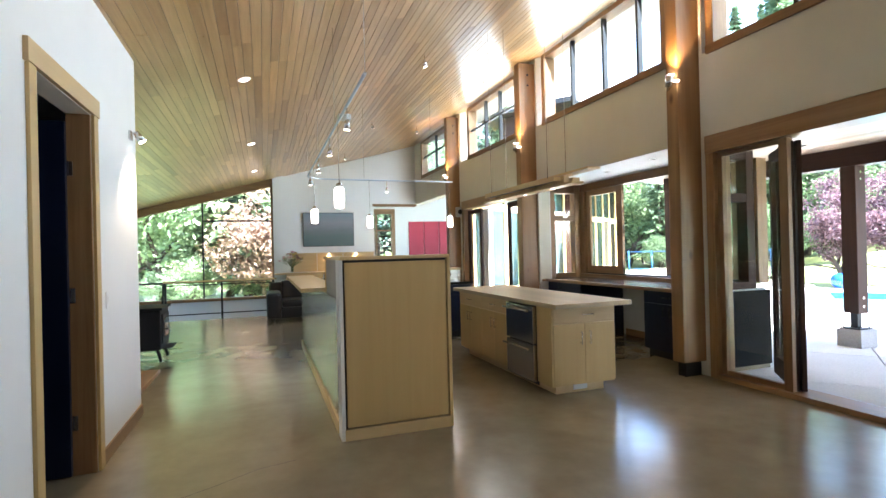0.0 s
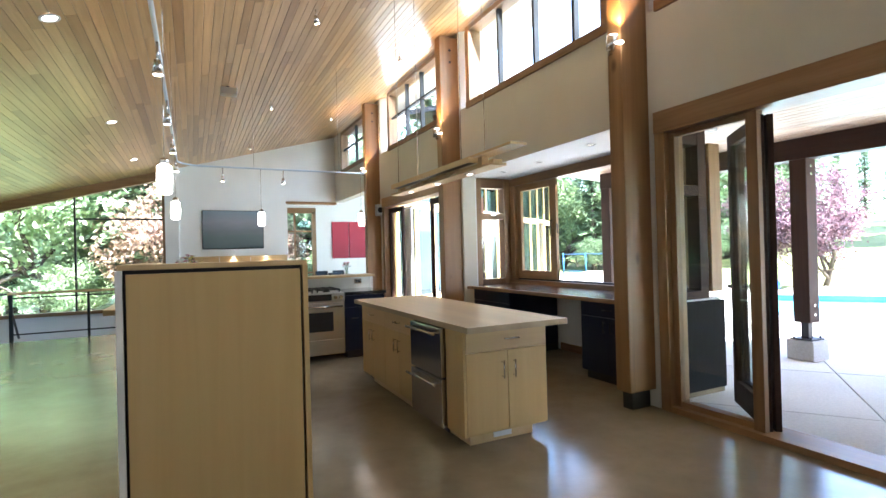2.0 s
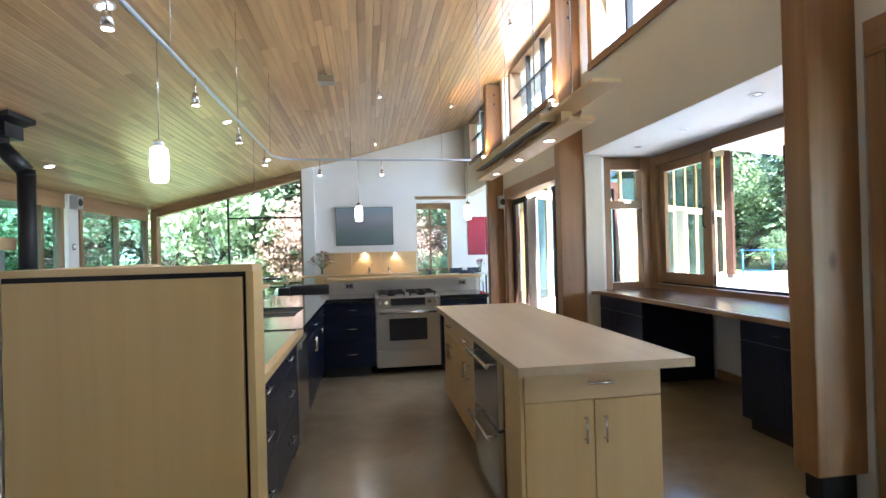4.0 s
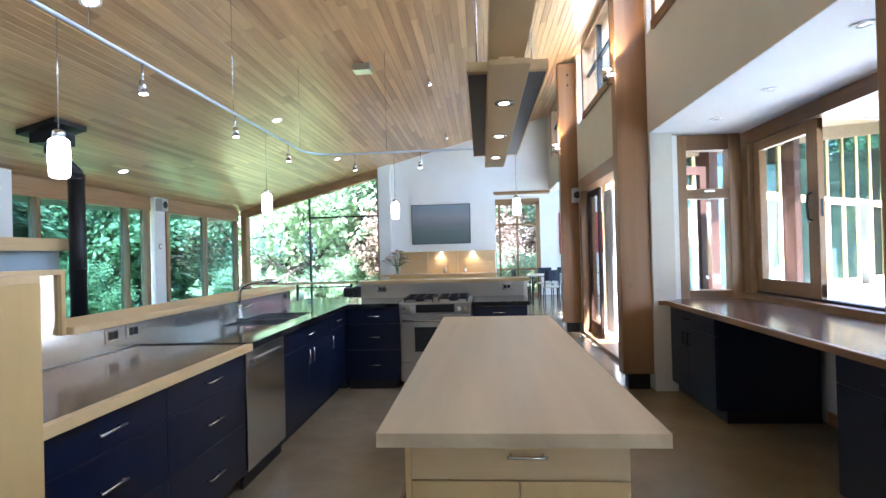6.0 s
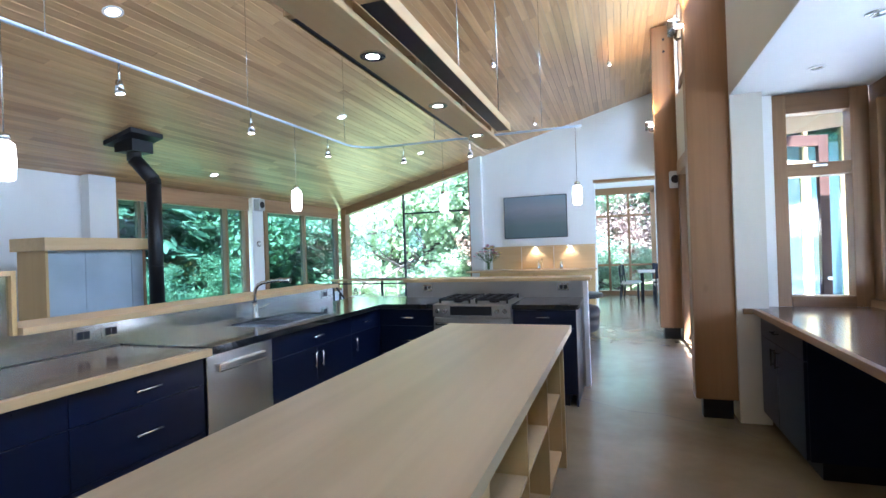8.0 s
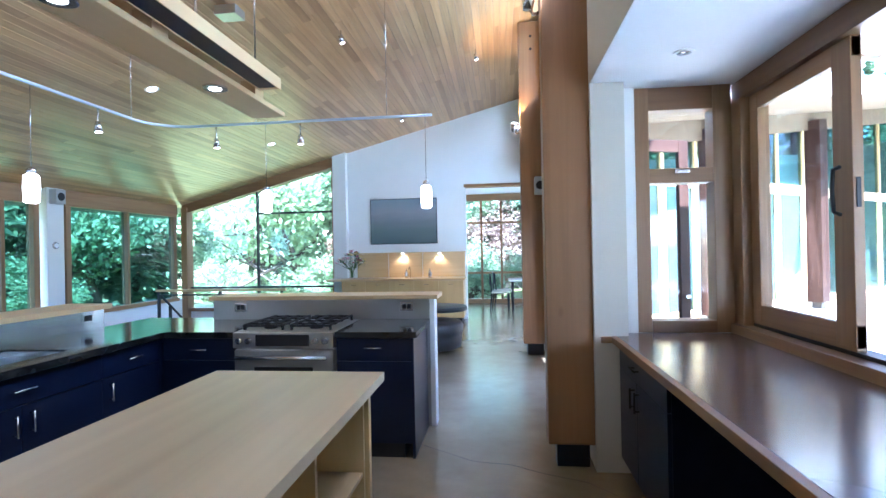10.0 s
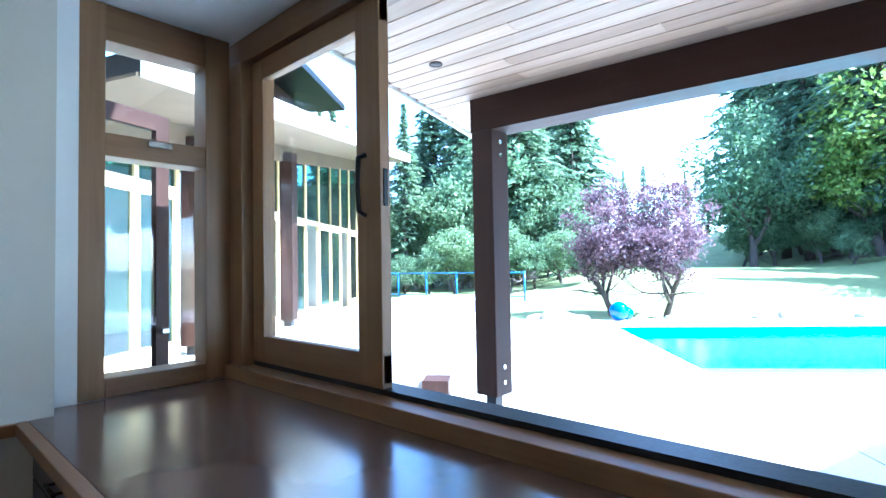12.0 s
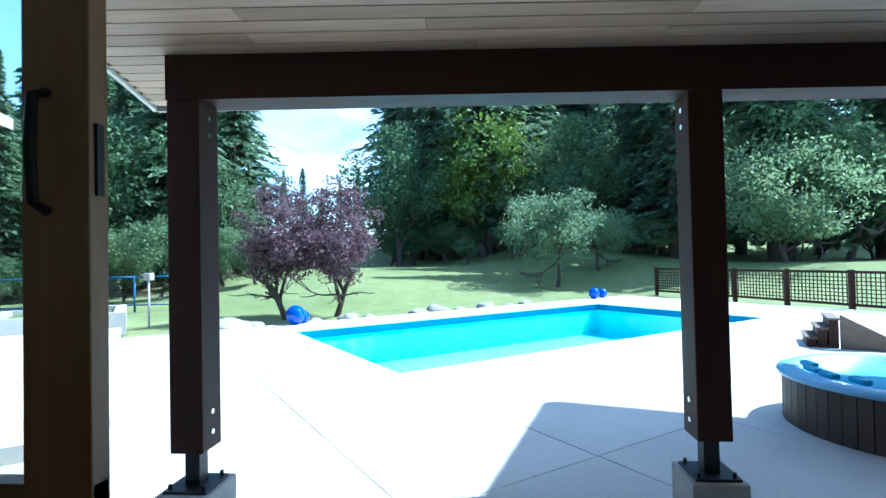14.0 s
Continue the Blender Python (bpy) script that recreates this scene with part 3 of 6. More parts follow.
def door_leaf(name, label, w, h=2.33, group="patio door leaves"):
    """A glazed leaf that stands on its own origin, hinge at x = 0, width along +x."""
    ob = tagged(new(name), label, "door", group, "structure")
    # backlit fir: its shade is put into the wood by the dark tone
    part("stile", B(0, .09, -.022, .022, 0, h, bevel=.004), DEEP, ob)
    part("stile", B(w - .09, w, -.022, .022, 0, h, bevel=.004), DEEP, ob)
    part("bottom_rail", B(.09, w - .09, -.022, .022, 0, .2, bevel=.004), DEEP_X, ob)
    part("top_rail", B(.09, w - .09, -.022, .022, h - .1, h, bevel=.004), DEEP_X, ob)
    part("pane", B(.09, w - .09, -.004, .004, .2, h - .1), GLASS, ob).visible_shadow = False
    part("lever", B(w - .07, w - .03, -.06, .06, 1.0, 1.03, bevel=.004), CHROME, ob)
    return ob


LEAF = door_leaf("door_leaf", "glazed fir patio door leaf folded open, wood darkened for its shade", .78)
LEAF.matrix_basis = pose(5.25, 3.36, .055, 0, 0, 49)
copy_thing(LEAF, pose(5.305, 3.325, .055, 0, 0, 49))
sl = tagged(new("door_sidelight"), "tall clear glass sidelight in a slim fir frame", "door", "", "structure")
part("stile", B(5.215, 5.275, 4.08, 4.138, .052, 2.415, bevel=.004), FIR_V, sl)
part("stile", B(5.2, 5.27, 3.36, 3.445, .052, 2.415, bevel=.004), FIR_V, sl)
part("bottom_rail", B(5.22, 5.27, 3.445, 4.08, .052, .1, bevel=.004), FIR_Y, sl)
part("top_rail", B(5.22, 5.27, 3.445, 4.08, 2.37, 2.415, bevel=.004), FIR_Y, sl)
part("pane", B(5.241, 5.249, 3.445, 4.08, .1, 2.37), GLASS, sl).visible_shadow = False
copy_thing(LEAF, pose(5.30, 11.3, .055, 0, 0, -90))
copy_thing(LEAF, pose(5.34, 9.3, .055, 0, 0, -90))
copy_thing(LEAF, pose(5.42, 8.6, .055, 0, 0, 20))


# ---------------------------------------------------------------- kitchen
def pull(parent, p, along, length=.13, out=(1, 0, 0), m=None):
    """A bar pull on two stubs."""
    p, o = Vector(p), Vector(out)
    a = {"x": Vector((1, 0, 0)), "y": Vector((0, 1, 0)), "z": Vector((0, 0, 1))}[along] * length / 2
    bm = bmesh.new()
    tube(bm, p + o * .028 - a, p + o * .028 + a, .006, seg=8)
    for k in (-.8, .8):
        tube(bm, p - o * .004 + a * k, p + o * .03 + a * k, .005, seg=8)
    return part("handle", bm, m or CHROME, parent, "slim dark bar handle" if m else "slim chrome bar handle")


def front(parent, name, axis, face, a0, a1, z0, z1, mat, sign=1, grip=None, length=.13, metal=None):
    """A drawer or door front 20 mm thick; axis is the one it faces along, sign the way."""
    g = .002
    f0, f1 = (face, face + .02) if sign > 0 else (face - .02, face)
    dims = (f0, f1, a0 + g, a1 - g, z0 + g, z1 - g) if axis == "x" else (a0 + g, a1 - g, f0, f1, z0 + g, z1 - g)
    ob = part(name, B(*dims, bevel=.0025), mat, parent)
    if grip:
        along, u, z = grip
        outv = (sign, 0, 0) if axis == "x" else (0, sign, 0)
        q = face + sign * .02
        pull(ob, (q, u, z) if axis == "x" else (u, q, z), along, length, outv, metal)
    return ob


# island
isl = thing("kitchen_island", "maple kitchen island with drawer fridge and open shelves", "kitchen island", (3.57, 5.42, 0))
part("body", B(3.22, 3.60, 4.27, 6.64, .1, .872), MAPLE_Z, isl)
part("end_case", B(3.60, 3.93, 4.27, 4.75, .1, .872), MAPLE_Z, isl)
part("plinth", B(3.30, 3.86, 4.36, 6.58, 0, .1), MAPLE_Y, isl)
for y in (5.40, 6.02, 6.622):
    part("shelf_divider", B(3.60, 3.93, y - .01, y + .01, .118, .872), MAPLE_Z, isl)
part("shelf_end_post", B(3.86, 3.95, 6.64, 6.68, .0, .872, bevel=.003), MAPLE_Z, isl)
for z in (.1, .47):
    for y0, y1 in ((4.75, 5.39), (5.41, 6.01), (6.03, 6.612)):
        part("shelf", B(3.60, 3.925, y0, y1, z, z + .018), MAPLE_Y, isl)
front(isl, "drawer", "y", 4.27, 3.22, 3.93, .70, .868, MAPLE_X, -1, ("x", 3.60, .785), .13)
front(isl, "door", "y", 4.27, 3.22, 3.575, .115, .70, MAPLE_Z, -1, ("z", 3.525, .56), .13)
front(isl, "door", "y", 4.27, 3.575, 3.93, .115, .70, MAPLE_Z, -1, ("z", 3.625, .56), .13)
part("side_panel", B(3.20, 3.22, 4.255, 4.53, .1, .868, bevel=.002), MAPLE_Z, isl)
for y0, y1 in ((5.16, 5.90), (5.90, 6.64)):
    m = (y0 + y1) / 2
    front(isl, "drawer", "x", 3.22, y0, y1, .70, .868, MAPLE_Y, -1, ("y", m, .785), .12)
    front(isl, "door", "x", 3.22, y0, m, .115, .70, MAPLE_Z, -1, ("z", m - .05, .57), .12)
    front(isl, "door", "x", 3.22, m, y1, .115, .70, MAPLE_Z, -1, ("z", m + .05, .57), .12)
fr = part("drawer_fridge", B(3.212, 3.222, 4.535, 5.155, .06, .868), BLACK, isl, "black recess of the drawer fridge")
for z0, z1 in ((.475, .85), (.09, .46)):
    d = part("fridge_drawer", B(3.165, 3.212, 4.55, 5.14, z0, z1, bevel=.004), STEEL_Y, fr, "brushed steel fridge drawer")
for z in (.81, .42):
    bm = tube(bmesh.new(), (3.115, 4.57, z), (3.115, 5.12, z), .011, seg=10)
    for y in (4.62, 5.07):
        tube(bm, (3.168, y, z), (3.115, y, z), .008, seg=8)
    part("fridge_handle", bm, CHROME, fr, "chrome towel-bar fridge handle")
part("outlet", B(3.50, 3.66, 4.352, 4.36, .025, .085, bevel=.003), WHITE, isl, "white electrical outlet in the plinth")

it = thing("island_worktop", "thick pale butcher-block worktop lying on the island", "worktop", (3.57, 5.41, .873))
random.seed(8)
x = 3.144
while x < 3.999:
    wd = min(random.uniform(.06, .11), 4.0 - x)
    if 4.0 - x - wd < .02:
        wd = 4.0 - x
    y = 4.077
    while y < 6.751:
        ln = min(random.uniform(1.4, 2.6), 6.752 - y)
        if 6.752 - y - ln < .3:
            ln = 6.752 - y
        part("plank", B(x, x + wd, y, y + ln, .873, .915), BUTCHER, it)
        y += ln
    x += wd

# bar half wall, west run
hw = thing("bar_half_wall", "half wall with maple end panel, steel backsplash and raised ledge", "half wall", (1.2, 6.1, 0))
part("wall_core", B(1.19, 1.27, 3.98, 8.22, 0, 1.068), FOOTING, hw)
part("wall_core_high", B(1.19, 1.27, 3.98, 5.05, 1.068, 1.385), FOOTING, hw)
part("end_panel", B(1.20, 2.02, 3.925, 3.952, .1, 1.365, bevel=.002), MAPLE_Z, hw, "large plain maple end panel")
part("end_core", B(1.185, 2.03, 3.952, 3.98, .09, 1.385), BLACK, hw, "dark reveal round the panel")
part("end_wall_core", B(1.192, 2.033, 3.981, 4.084, 0, 1.384), FOOTING, hw)
part("end_back", B(1.28, 2.033, 4.085, 4.104, .0, 1.384), MAPLE_Z, hw)
part("end_top", B(1.165, 2.06, 3.93, 4.105, 1.385, 1.412, bevel=.002), MAPLE_X, hw)
part("end_side", B(2.034, 2.062, 3.928, 4.105, .0, 1.385, bevel=.002), MAPLE_Z, hw)
part("end_base", B(1.18, 2.034, 3.922, 4.0, 0, .088, bevel=.002), MAPLE_X, hw)
part("west_edge", B(1.155, 1.185, 3.93, 4.10, 0, 1.385, bevel=.002), WHITE, hw)
part("high_cap", B(1.165, 1.30, 4.106, 5.05, 1.385, 1.412, bevel=.002), MAPLE_Y, hw)
part("high_edge", B(1.18, 1.30, 5.05, 5.075, 1.068, 1.412, bevel=.002), MAPLE_Z, hw)
part("ledge", B(.95, 1.34, 5.077, 8.25, 1.068, 1.108, bevel=.003), MAPLE_Y, hw, "pale maple bar ledge")
part("backsplash", B(1.27, 1.278, 4.106, 8.22, .912, 1.066), STEEL_Y, hw, "brushed steel backsplash")
part("backsplash_high", B(1.27, 1.278, 4.106, 5.048, 1.066, 1.384), STEEL_Y, hw, "brushed steel backsplash")
part("west_cladding", B(1.165, 1.188, 4.12, 8.22, .08, 1.066), STEEL_Y, hw, "grey metal cladding under the bar")
part("west_base", B(1.15, 1.165, 4.12, 8.22, 0, .1, bevel=.002), MAPLE_Y, hw)
part("end_cap", B(1.19, 1.27, 8.222, 8.24, 0, 1.066), STEEL_Z, hw)
for y in (5.37, 5.545, 8.0):
    o = part("outlet", B(1.278, 1.284, y, y + .12, .966, 1.05, bevel=.003), CHROME, hw, "chrome-framed double outlet")
    for k in (.022, .063):
        part("socket", B(1.284, 1.287, y + k, y + k + .035, .985, 1.03), BLACK, o)


def cabinet(name, label, x0, x1, y0, y1, at):
    c = thing(name, label, "cabinet", at, "navy base cabinets")
    part("body", B(x0, x1, y0, y1, .1, .868), NAVY, c)
    part("toe_kick", B(x0 + .03, x1 - .06, y0, y1, 0, .1), BLACK, c)
    return c


FX = 1.96
for y0, y1, n in ((4.107, 4.86, 3), (4.86, 5.64, 3)):
    c = cabinet("drawer_cabinet", "navy lacquered three-drawer base cabinet with chrome pulls", 1.282, FX, y0, y1, (1.6, (y0 + y1) / 2, 0))
    for z0, z1 in ((.70, .865), (.42, .70), (.105, .42)):
        front(c, "drawer", "x", FX, y0, y1, z0, z1, NAVY, 1, ("y", (y0 + y1) / 2, (z0 + z1) / 2), .15)
c = cabinet("sink_cabinet", "navy lacquered sink cabinet with false drawer fronts", 1.282, FX, 6.26, 7.93, (1.6, 7.1, 0))
for y0, y1 in ((6.26, 7.38), (7.38, 7.93)):
    front(c, "drawer", "x", FX, y0, y1, .70, .865, NAVY, 1, ("y", (y0 + y1) / 2, .785), .13)
for y0, y1, yh in ((6.26, 6.82, 6.77), (6.82, 7.38, 6.87), (7.38, 7.93, 7.44)):
    front(c, "door", "x", FX, y0, y1, .105, .70, NAVY, 1, ("z", yh, .6), .12)
dw = thing("dishwasher", "stainless steel dishwasher with a pocket handle", "dishwasher", (1.6, 5.95, 0))
part("body", B(1.282, FX, 5.645, 6.255, .06, .862), BLACK, dw)
part("door", B(FX, FX + .03, 5.65, 6.25, .11, .86, bevel=.004), STEEL_Z, dw)
part("handle", B(FX + .028, FX + .05, 5.73, 6.17, .745, .80, bevel=.01), STEEL_Y, dw, "bright curved steel handle")
part("kick_plate", B(FX - .03, FX - .01, 5.65, 6.25, 0, .1), BLACK, dw)

NY0 = 7.955
c = cabinet("drawer_cabinet", "navy lacquered three-drawer base cabinet beside the range", 1.985, 2.575, NY0 + .02, 8.63, (2.3, 8.3, 0))
for z0, z1 in ((.70, .865), (.42, .70), (.105, .42)):
    front(c, "drawer", "y", NY0 + .02, 2.0, 2.575, z0, z1, NAVY, -1, ("x", 2.3, (z0 + z1) / 2), .13)
c = cabinet("end_cabinet", "navy lacquered end cabinet with drawer and door", 3.36, 3.915, NY0 + .02, 8.63, (3.64, 8.3, 0))
front(c, "drawer", "y", NY0 + .02, 3.36, 3.92, .70, .865, NAVY, -1, ("x", 3.64, .80), .13)
front(c, "door", "y", NY0 + .02, 3.36, 3.92, .105, .70, NAVY, -1, ("x", 3.5, .55), .1)
part("end_panel", B(3.915, 3.935, NY0, 8.63, 0, .87, bevel=.002), NAVY, c)

ct = thing("laminate_counter", "brown laminate worktop with a maple front edge on drawer cabinets", "worktop", (1.6, 4.8, .87))
part("top", B(1.282, 1.985, 4.107, 5.66, .87, .908, bevel=.002), DESK, ct)
part("front_edge", B(1.986, 2.03, 4.107, 5.66, .866, .909, bevel=.003), MAPLE_Y, ct, "maple front edge")
SK = (1.42, 1.86, 6.42, 7.26)
st = thing("stone_counter", "polished black stone worktop round the corner with undermount sink", "worktop", (1.6, 7.3, .87))
for d in ((1.282, SK[0], 5.662, 8.64), (SK[1], 2.02, 5.662, 8.64), (SK[0], SK[1], 5.662, SK[2]), (SK[0], SK[1], SK[3], 8.64), (2.02, 2.577, NY0 - .02, 8.64)):
    part("slab", B(*d, .872, .915), GRANITE, st)
part("slab_right", B(3.355, 3.96, NY0 - .02, 8.64, .872, .915, bevel=.003), GRANITE, st)
part("corner_top", B(1.282, 2.0, 8.65, 8.78, .872, .915, bevel=.003), GRANITE, st)
sk = thing("kitchen_sink", "double-bowl stainless undermount sink", "sink", (1.64, 6.84, .70))
for y0, y1 in ((SK[2] + .005, 6.83), (6.85, SK[3] - .005)):
    bm = bmesh.new()
    for d in ((SK[0] + .004, SK[1] - .004, y0, y1, .70, .706), (SK[0] + .004, SK[0] + .01, y0, y1, .706, .905),
              (SK[1] - .01, SK[1] - .004, y0, y1, .706, .905), (SK[0] + .01, SK[1] - .01, y0, y0 + .006, .706, .905),
              (SK[0] + .01, SK[1] - .01, y1 - .006, y1, .706, .905)):
        box(bm, *d)
    part("bowl", bm, STEEL_Y, sk)
fc = thing("kitchen_faucet", "chrome gooseneck faucet with side lever standing at the sink", "faucet", (1.36, 6.85, .915))
part("base", lathe(bmesh.new(), ((.032, .915), (.032, .925), (.024, .935), (.022, 1.02), (.02, 1.04)), (1.36, 6.85, 0)), CHROME, fc)
part("spout", sweep(bmesh.new(), [(1.36, 6.85, 1.03), (1.36, 6.85, 1.12), (1.368, 6.852, 1.165), (1.39, 6.855, 1.195), (1.43, 6.86, 1.215), (1.5, 6.87, 1.228), (1.6, 6.885, 1.238)], .0145), CHROME, fc)
part("spray_head", tube(bmesh.new(), (1.58, 6.882, 1.236), (1.69, 6.898, 1.232), .019, .022, 14), CHROME, fc)
part("lever", sweep(bmesh.new(), [(1.36, 6.88, .99), (1.38, 6.93, 1.0), (1.42, 6.97, 1.03)], .009), CHROME, fc)

cf = thing("corner_cabinet", "navy lacquered blind corner cabinet between the sink and range runs", "cabinet", (1.65, 8.3, 0), "navy base cabinets")
part("body", B(1.282, 1.978, 7.94, 8.63, .1, .868), NAVY, cf)
part("filler", B(FX - .02, 1.983, 7.932, 7.938 + .03, .1, .868), NAVY, cf)
part("toe_kick", B(1.3, 1.978, 7.99, 8.6, 0, .1), BLACK, cf)

# range
rg = thing("gas_range", "stainless steel gas range with black burner grates", "range", (2.965, 8.3, 0))
RX0, RX1 = 2.582, 3.350
part("body", B(RX0, RX1, 7.97, 8.62, .08, .90), STEEL_X, rg)
part("control_panel", B(RX0, RX1, 7.915, 7.97, .80, .915, bevel=.006), STEEL_X, rg)
part("display", B(2.76, 3.17, 7.911, 7.916, .815, .90, bevel=.002), BLACK, rg, "black glass display")
for x in (2.635, 2.71, 3.22, 3.295):
    part("knob", tube(bmesh.new(), (x, 7.93, .855), (x, 7.885, .855), .026, .022, 18), STEEL_Z, rg, "round steel knob")
od = part("oven_door", B(RX0 + .004, RX1 - .004, 7.93, 7.97, .30, .785, bevel=.005), STEEL_X, rg)
part("oven_window", B(2.74, 3.19, 7.926, 7.931, .40, .66, bevel=.003), BLACK, od, "dark oven window")
bm = tube(bmesh.new(), (2.62, 7.88, .735), (3.31, 7.88, .735), .014, seg=12)
for x in (2.65, 3.28):
    tube(bm, (x, 7.935, .735), (x, 7.88, .735), .01, seg=8)
part("oven_handle", bm, CHROME, od)
part("warming_drawer", B(RX0 + .004, RX1 - .004, 7.93, 7.97, .085, .285, bevel=.005), STEEL_X, rg)
part("cooktop", B(RX0, RX1, 7.97, 8.62, .90, .918, bevel=.003), STEEL_X, rg)
for x in (2.78, 3.15):
    for y in (8.13, 8.42):
        part("burner", lathe(bmesh.new(), ((.05, .918), (.05, .93), (.035, .935), (.035, .945)), (x, y, 0), 16), IRON, rg)
    bm = bmesh.new()
    for k in (-.15, -.05, .05, .15):
        box(bm, x + k - .006, x + k + .006, 8.0, 8.56, .95, .966)
    for y in (8.0, 8.12, 8.27, 8.42, 8.55):
        box(bm, x - .16, x + .16, y - .006, y + .006, .945, .960)
    for k in (-.15, .15):
        for y in (8.01, 8.55):
            box(bm, x + k - .008, x + k + .008, y - .008, y + .008, .918, .95)
    part("grate", bm, IRON, rg, "black cast-iron grate")

rb = thing("range_back_wall", "low steel-clad back wall behind the range with maple cap", "half wall", (2.98, 8.72, 0))
part("core", B(2.0, 3.955, 8.655, 8.78, 0, 1.085), FOOTING, rb)
part("steel_face", B(2.0, 3.955, 8.646, 8.655, .916, 1.085), STEEL_X, rb, "brushed steel backsplash")
part("cap", B(1.97, 4.03, 8.62, 8.985, 1.085, 1.12, bevel=.003), MAPLE_X, rb, "pale maple cap")
part("end_board", B(3.957, 4.0, 8.645, 8.80, 0, 1.085, bevel=.003), WHITE, rb)
part("back_panel", B(2.0, 3.955, 8.78, 8.80, .0, 1.085), MAPLE_Z, rb)
for x in (2.20, 3.70):
    o = part("outlet", B(x, x + .115, 8.64, 8.646, .985, 1.06, bevel=.003), CHROME, rb, "chrome-framed outlet")
    for k in (.022, .063):
        part("socket", B(x + k, x + k + .032, 8.637, 8.64, 1.002, 1.042), BLACK, o)

# desk in the bay
dk = thing("bay_desk", "long brown laminate desk top with wood edge in the bay", "desk", (5.7, 6.3, .867))
part("top", B(5.325, BX - .09, 4.62, 7.955, .867, .905, bevel=.003), DESK, dk)
part("front_edge", B(5.288, 5.324, 4.62, 7.955, .862, .906, bevel=.004), FIR_Y, dk, "wood front edge")
part("north_cleat", B(5.22, 5.288, 7.80, 7.955, .862, .906, bevel=.004), FIR_Y, dk)
for y0, y1 in ((6.86, 7.95), (4.63, 5.45)):
    c = thing("desk_cabinet", "black base cabinet under the desk", "cabinet", (5.7, (y0 + y1) / 2, 0), "desk cabinets")
    part("body", B(5.36, 6.15, y0, y1, .1, .86), NAVY, c)
    part("toe_kick", B(5.42, 6.15, y0, y1, 0, .1), BLACK, c)
    m = (y0 + y1) / 2
    front(c, "drawer", "x", 5.36, y0, y1, .70, .858, NAVY, -1, ("y", m, .78), .12, IRON)
    front(c, "door", "x", 5.36, y0, m, .105, .70, NAVY, -1, ("z", m - .05, .6), .12, IRON)
    front(c, "door", "x", 5.36, m, y1, .105, .70, NAVY, -1, ("z", m + .05, .6), .12, IRON)
setting("baseboard_bay", B(BX - .016, BX, 5.46, 6.85, 0, .1), FIR_Y, "stained wood baseboard", "baseboard")
sh = part("sash_handle", sweep(bmesh.new(), [(BX - .004, 6.985, 1.63), (BX - .036, 6.985, 1.645), (BX - .042, 6.985, 1.745), (BX - .036, 6.985, 1.845), (BX - .004, 6.985, 1.86)], .010), BLACK, bw, "black bow handle")
part("strike_plate", B(BX + .012, BX + .03, 6.894, 6.902, 1.66, 1.80), BLACK, bw, "black strike plate")

# hanging wooden light beam over the island
hb = thing("hanging_light_beam", "two-tier maple light beam hung on rods over the island", "ceiling light", (3.585, 5.3, 2.083))
HX = 3.585
part("lower_board", B(HX - .072, HX + .072, 4.32, 6.45, 2.083, 2.103, bevel=.003), MAPLE_Y, hb)
part("upper_board", B(HX - .07, HX + .07, 4.05, 6.40, 2.185, 2.205, bevel=.003), MAPLE_Y, hb)
for x in (HX - .112, HX + .114):
    ch = part("channel", B(x - .037, x + .037, 4.535, 6.2, 2.13, 2.165), NAVY, hb, "dark metal channel")
    for y in (4.512, 6.2):
        part("end_cap", B(x - .037, x + .037, y, y + .023, 2.128, 2.168), MAPLE_X, ch, "maple end cap")
    for xx in (x - .041, x + .037):
        part("side_strip", B(xx, xx + .004, 4.51, 6.225, 2.126, 2.17), MAPLE_Y, ch, "thin maple side strip")
for y in (4.55, 5.1, 5.7, 6.3):
    part("spacer", B(HX - .03, HX + .03, y - .035, y + .035, 2.103, 2.185), MAPLE_Y, hb)
for y in (4.765, 5.39, 6.03):
    r = part("downlight_ring", lathe(bmesh.new(), ((.022, 2.077), (.042, 2.077), (.042, 2.083), (.022, 2.083)), (HX, y, 0), ring=True), CHROME, hb, "recessed ring light")
    part("bulb", lathe(bmesh.new(), ((.001, 2.079), (.022, 2.079), (.022, 2.0825), (.001, 2.0825)), (HX, y, 0)), WARM_LAMP, r)
for y in (4.7, 6.1):
    for x in (HX - .112, HX + .114):
        part("rod", tube(bmesh.new(), (x, y, 2.165), (x, y, CEIL(x)), .004, seg=6), CHROME, hb)

# ---------------------------------------------------------------- lamps and ceiling fittings
def downlight(x, y, tilt=True):
    d = thing("recessed_downlight", "white recessed downlight set in the board ceiling", "ceiling light", (x, y, CEIL(x)), "recessed downlights")
    d.matrix_basis = pose(x, y, CEIL(x) - .003, 0, -15 if tilt else 0, 0)
    for nm, pr, m in (("ring", ((.055, -.006), (.08, -.006), (.08, 0), (.055, 0)), WHITE), ("lamp", ((.001, -.003), (.055, -.003), (.055, 0), (.001, 0)), DOWN_LAMP)):
        ob = new(nm, mesh_of(nm, lathe(bmesh.new(), pr, ring=nm == "ring"), m))
        ob.parent = d


for x, y in ((.45, 2.6), (.45, 6.35), (.45, 10.0), (.45, 13.2), (-2.04, 10.05), (-2.04, 6.4)):
    downlight(x, y)


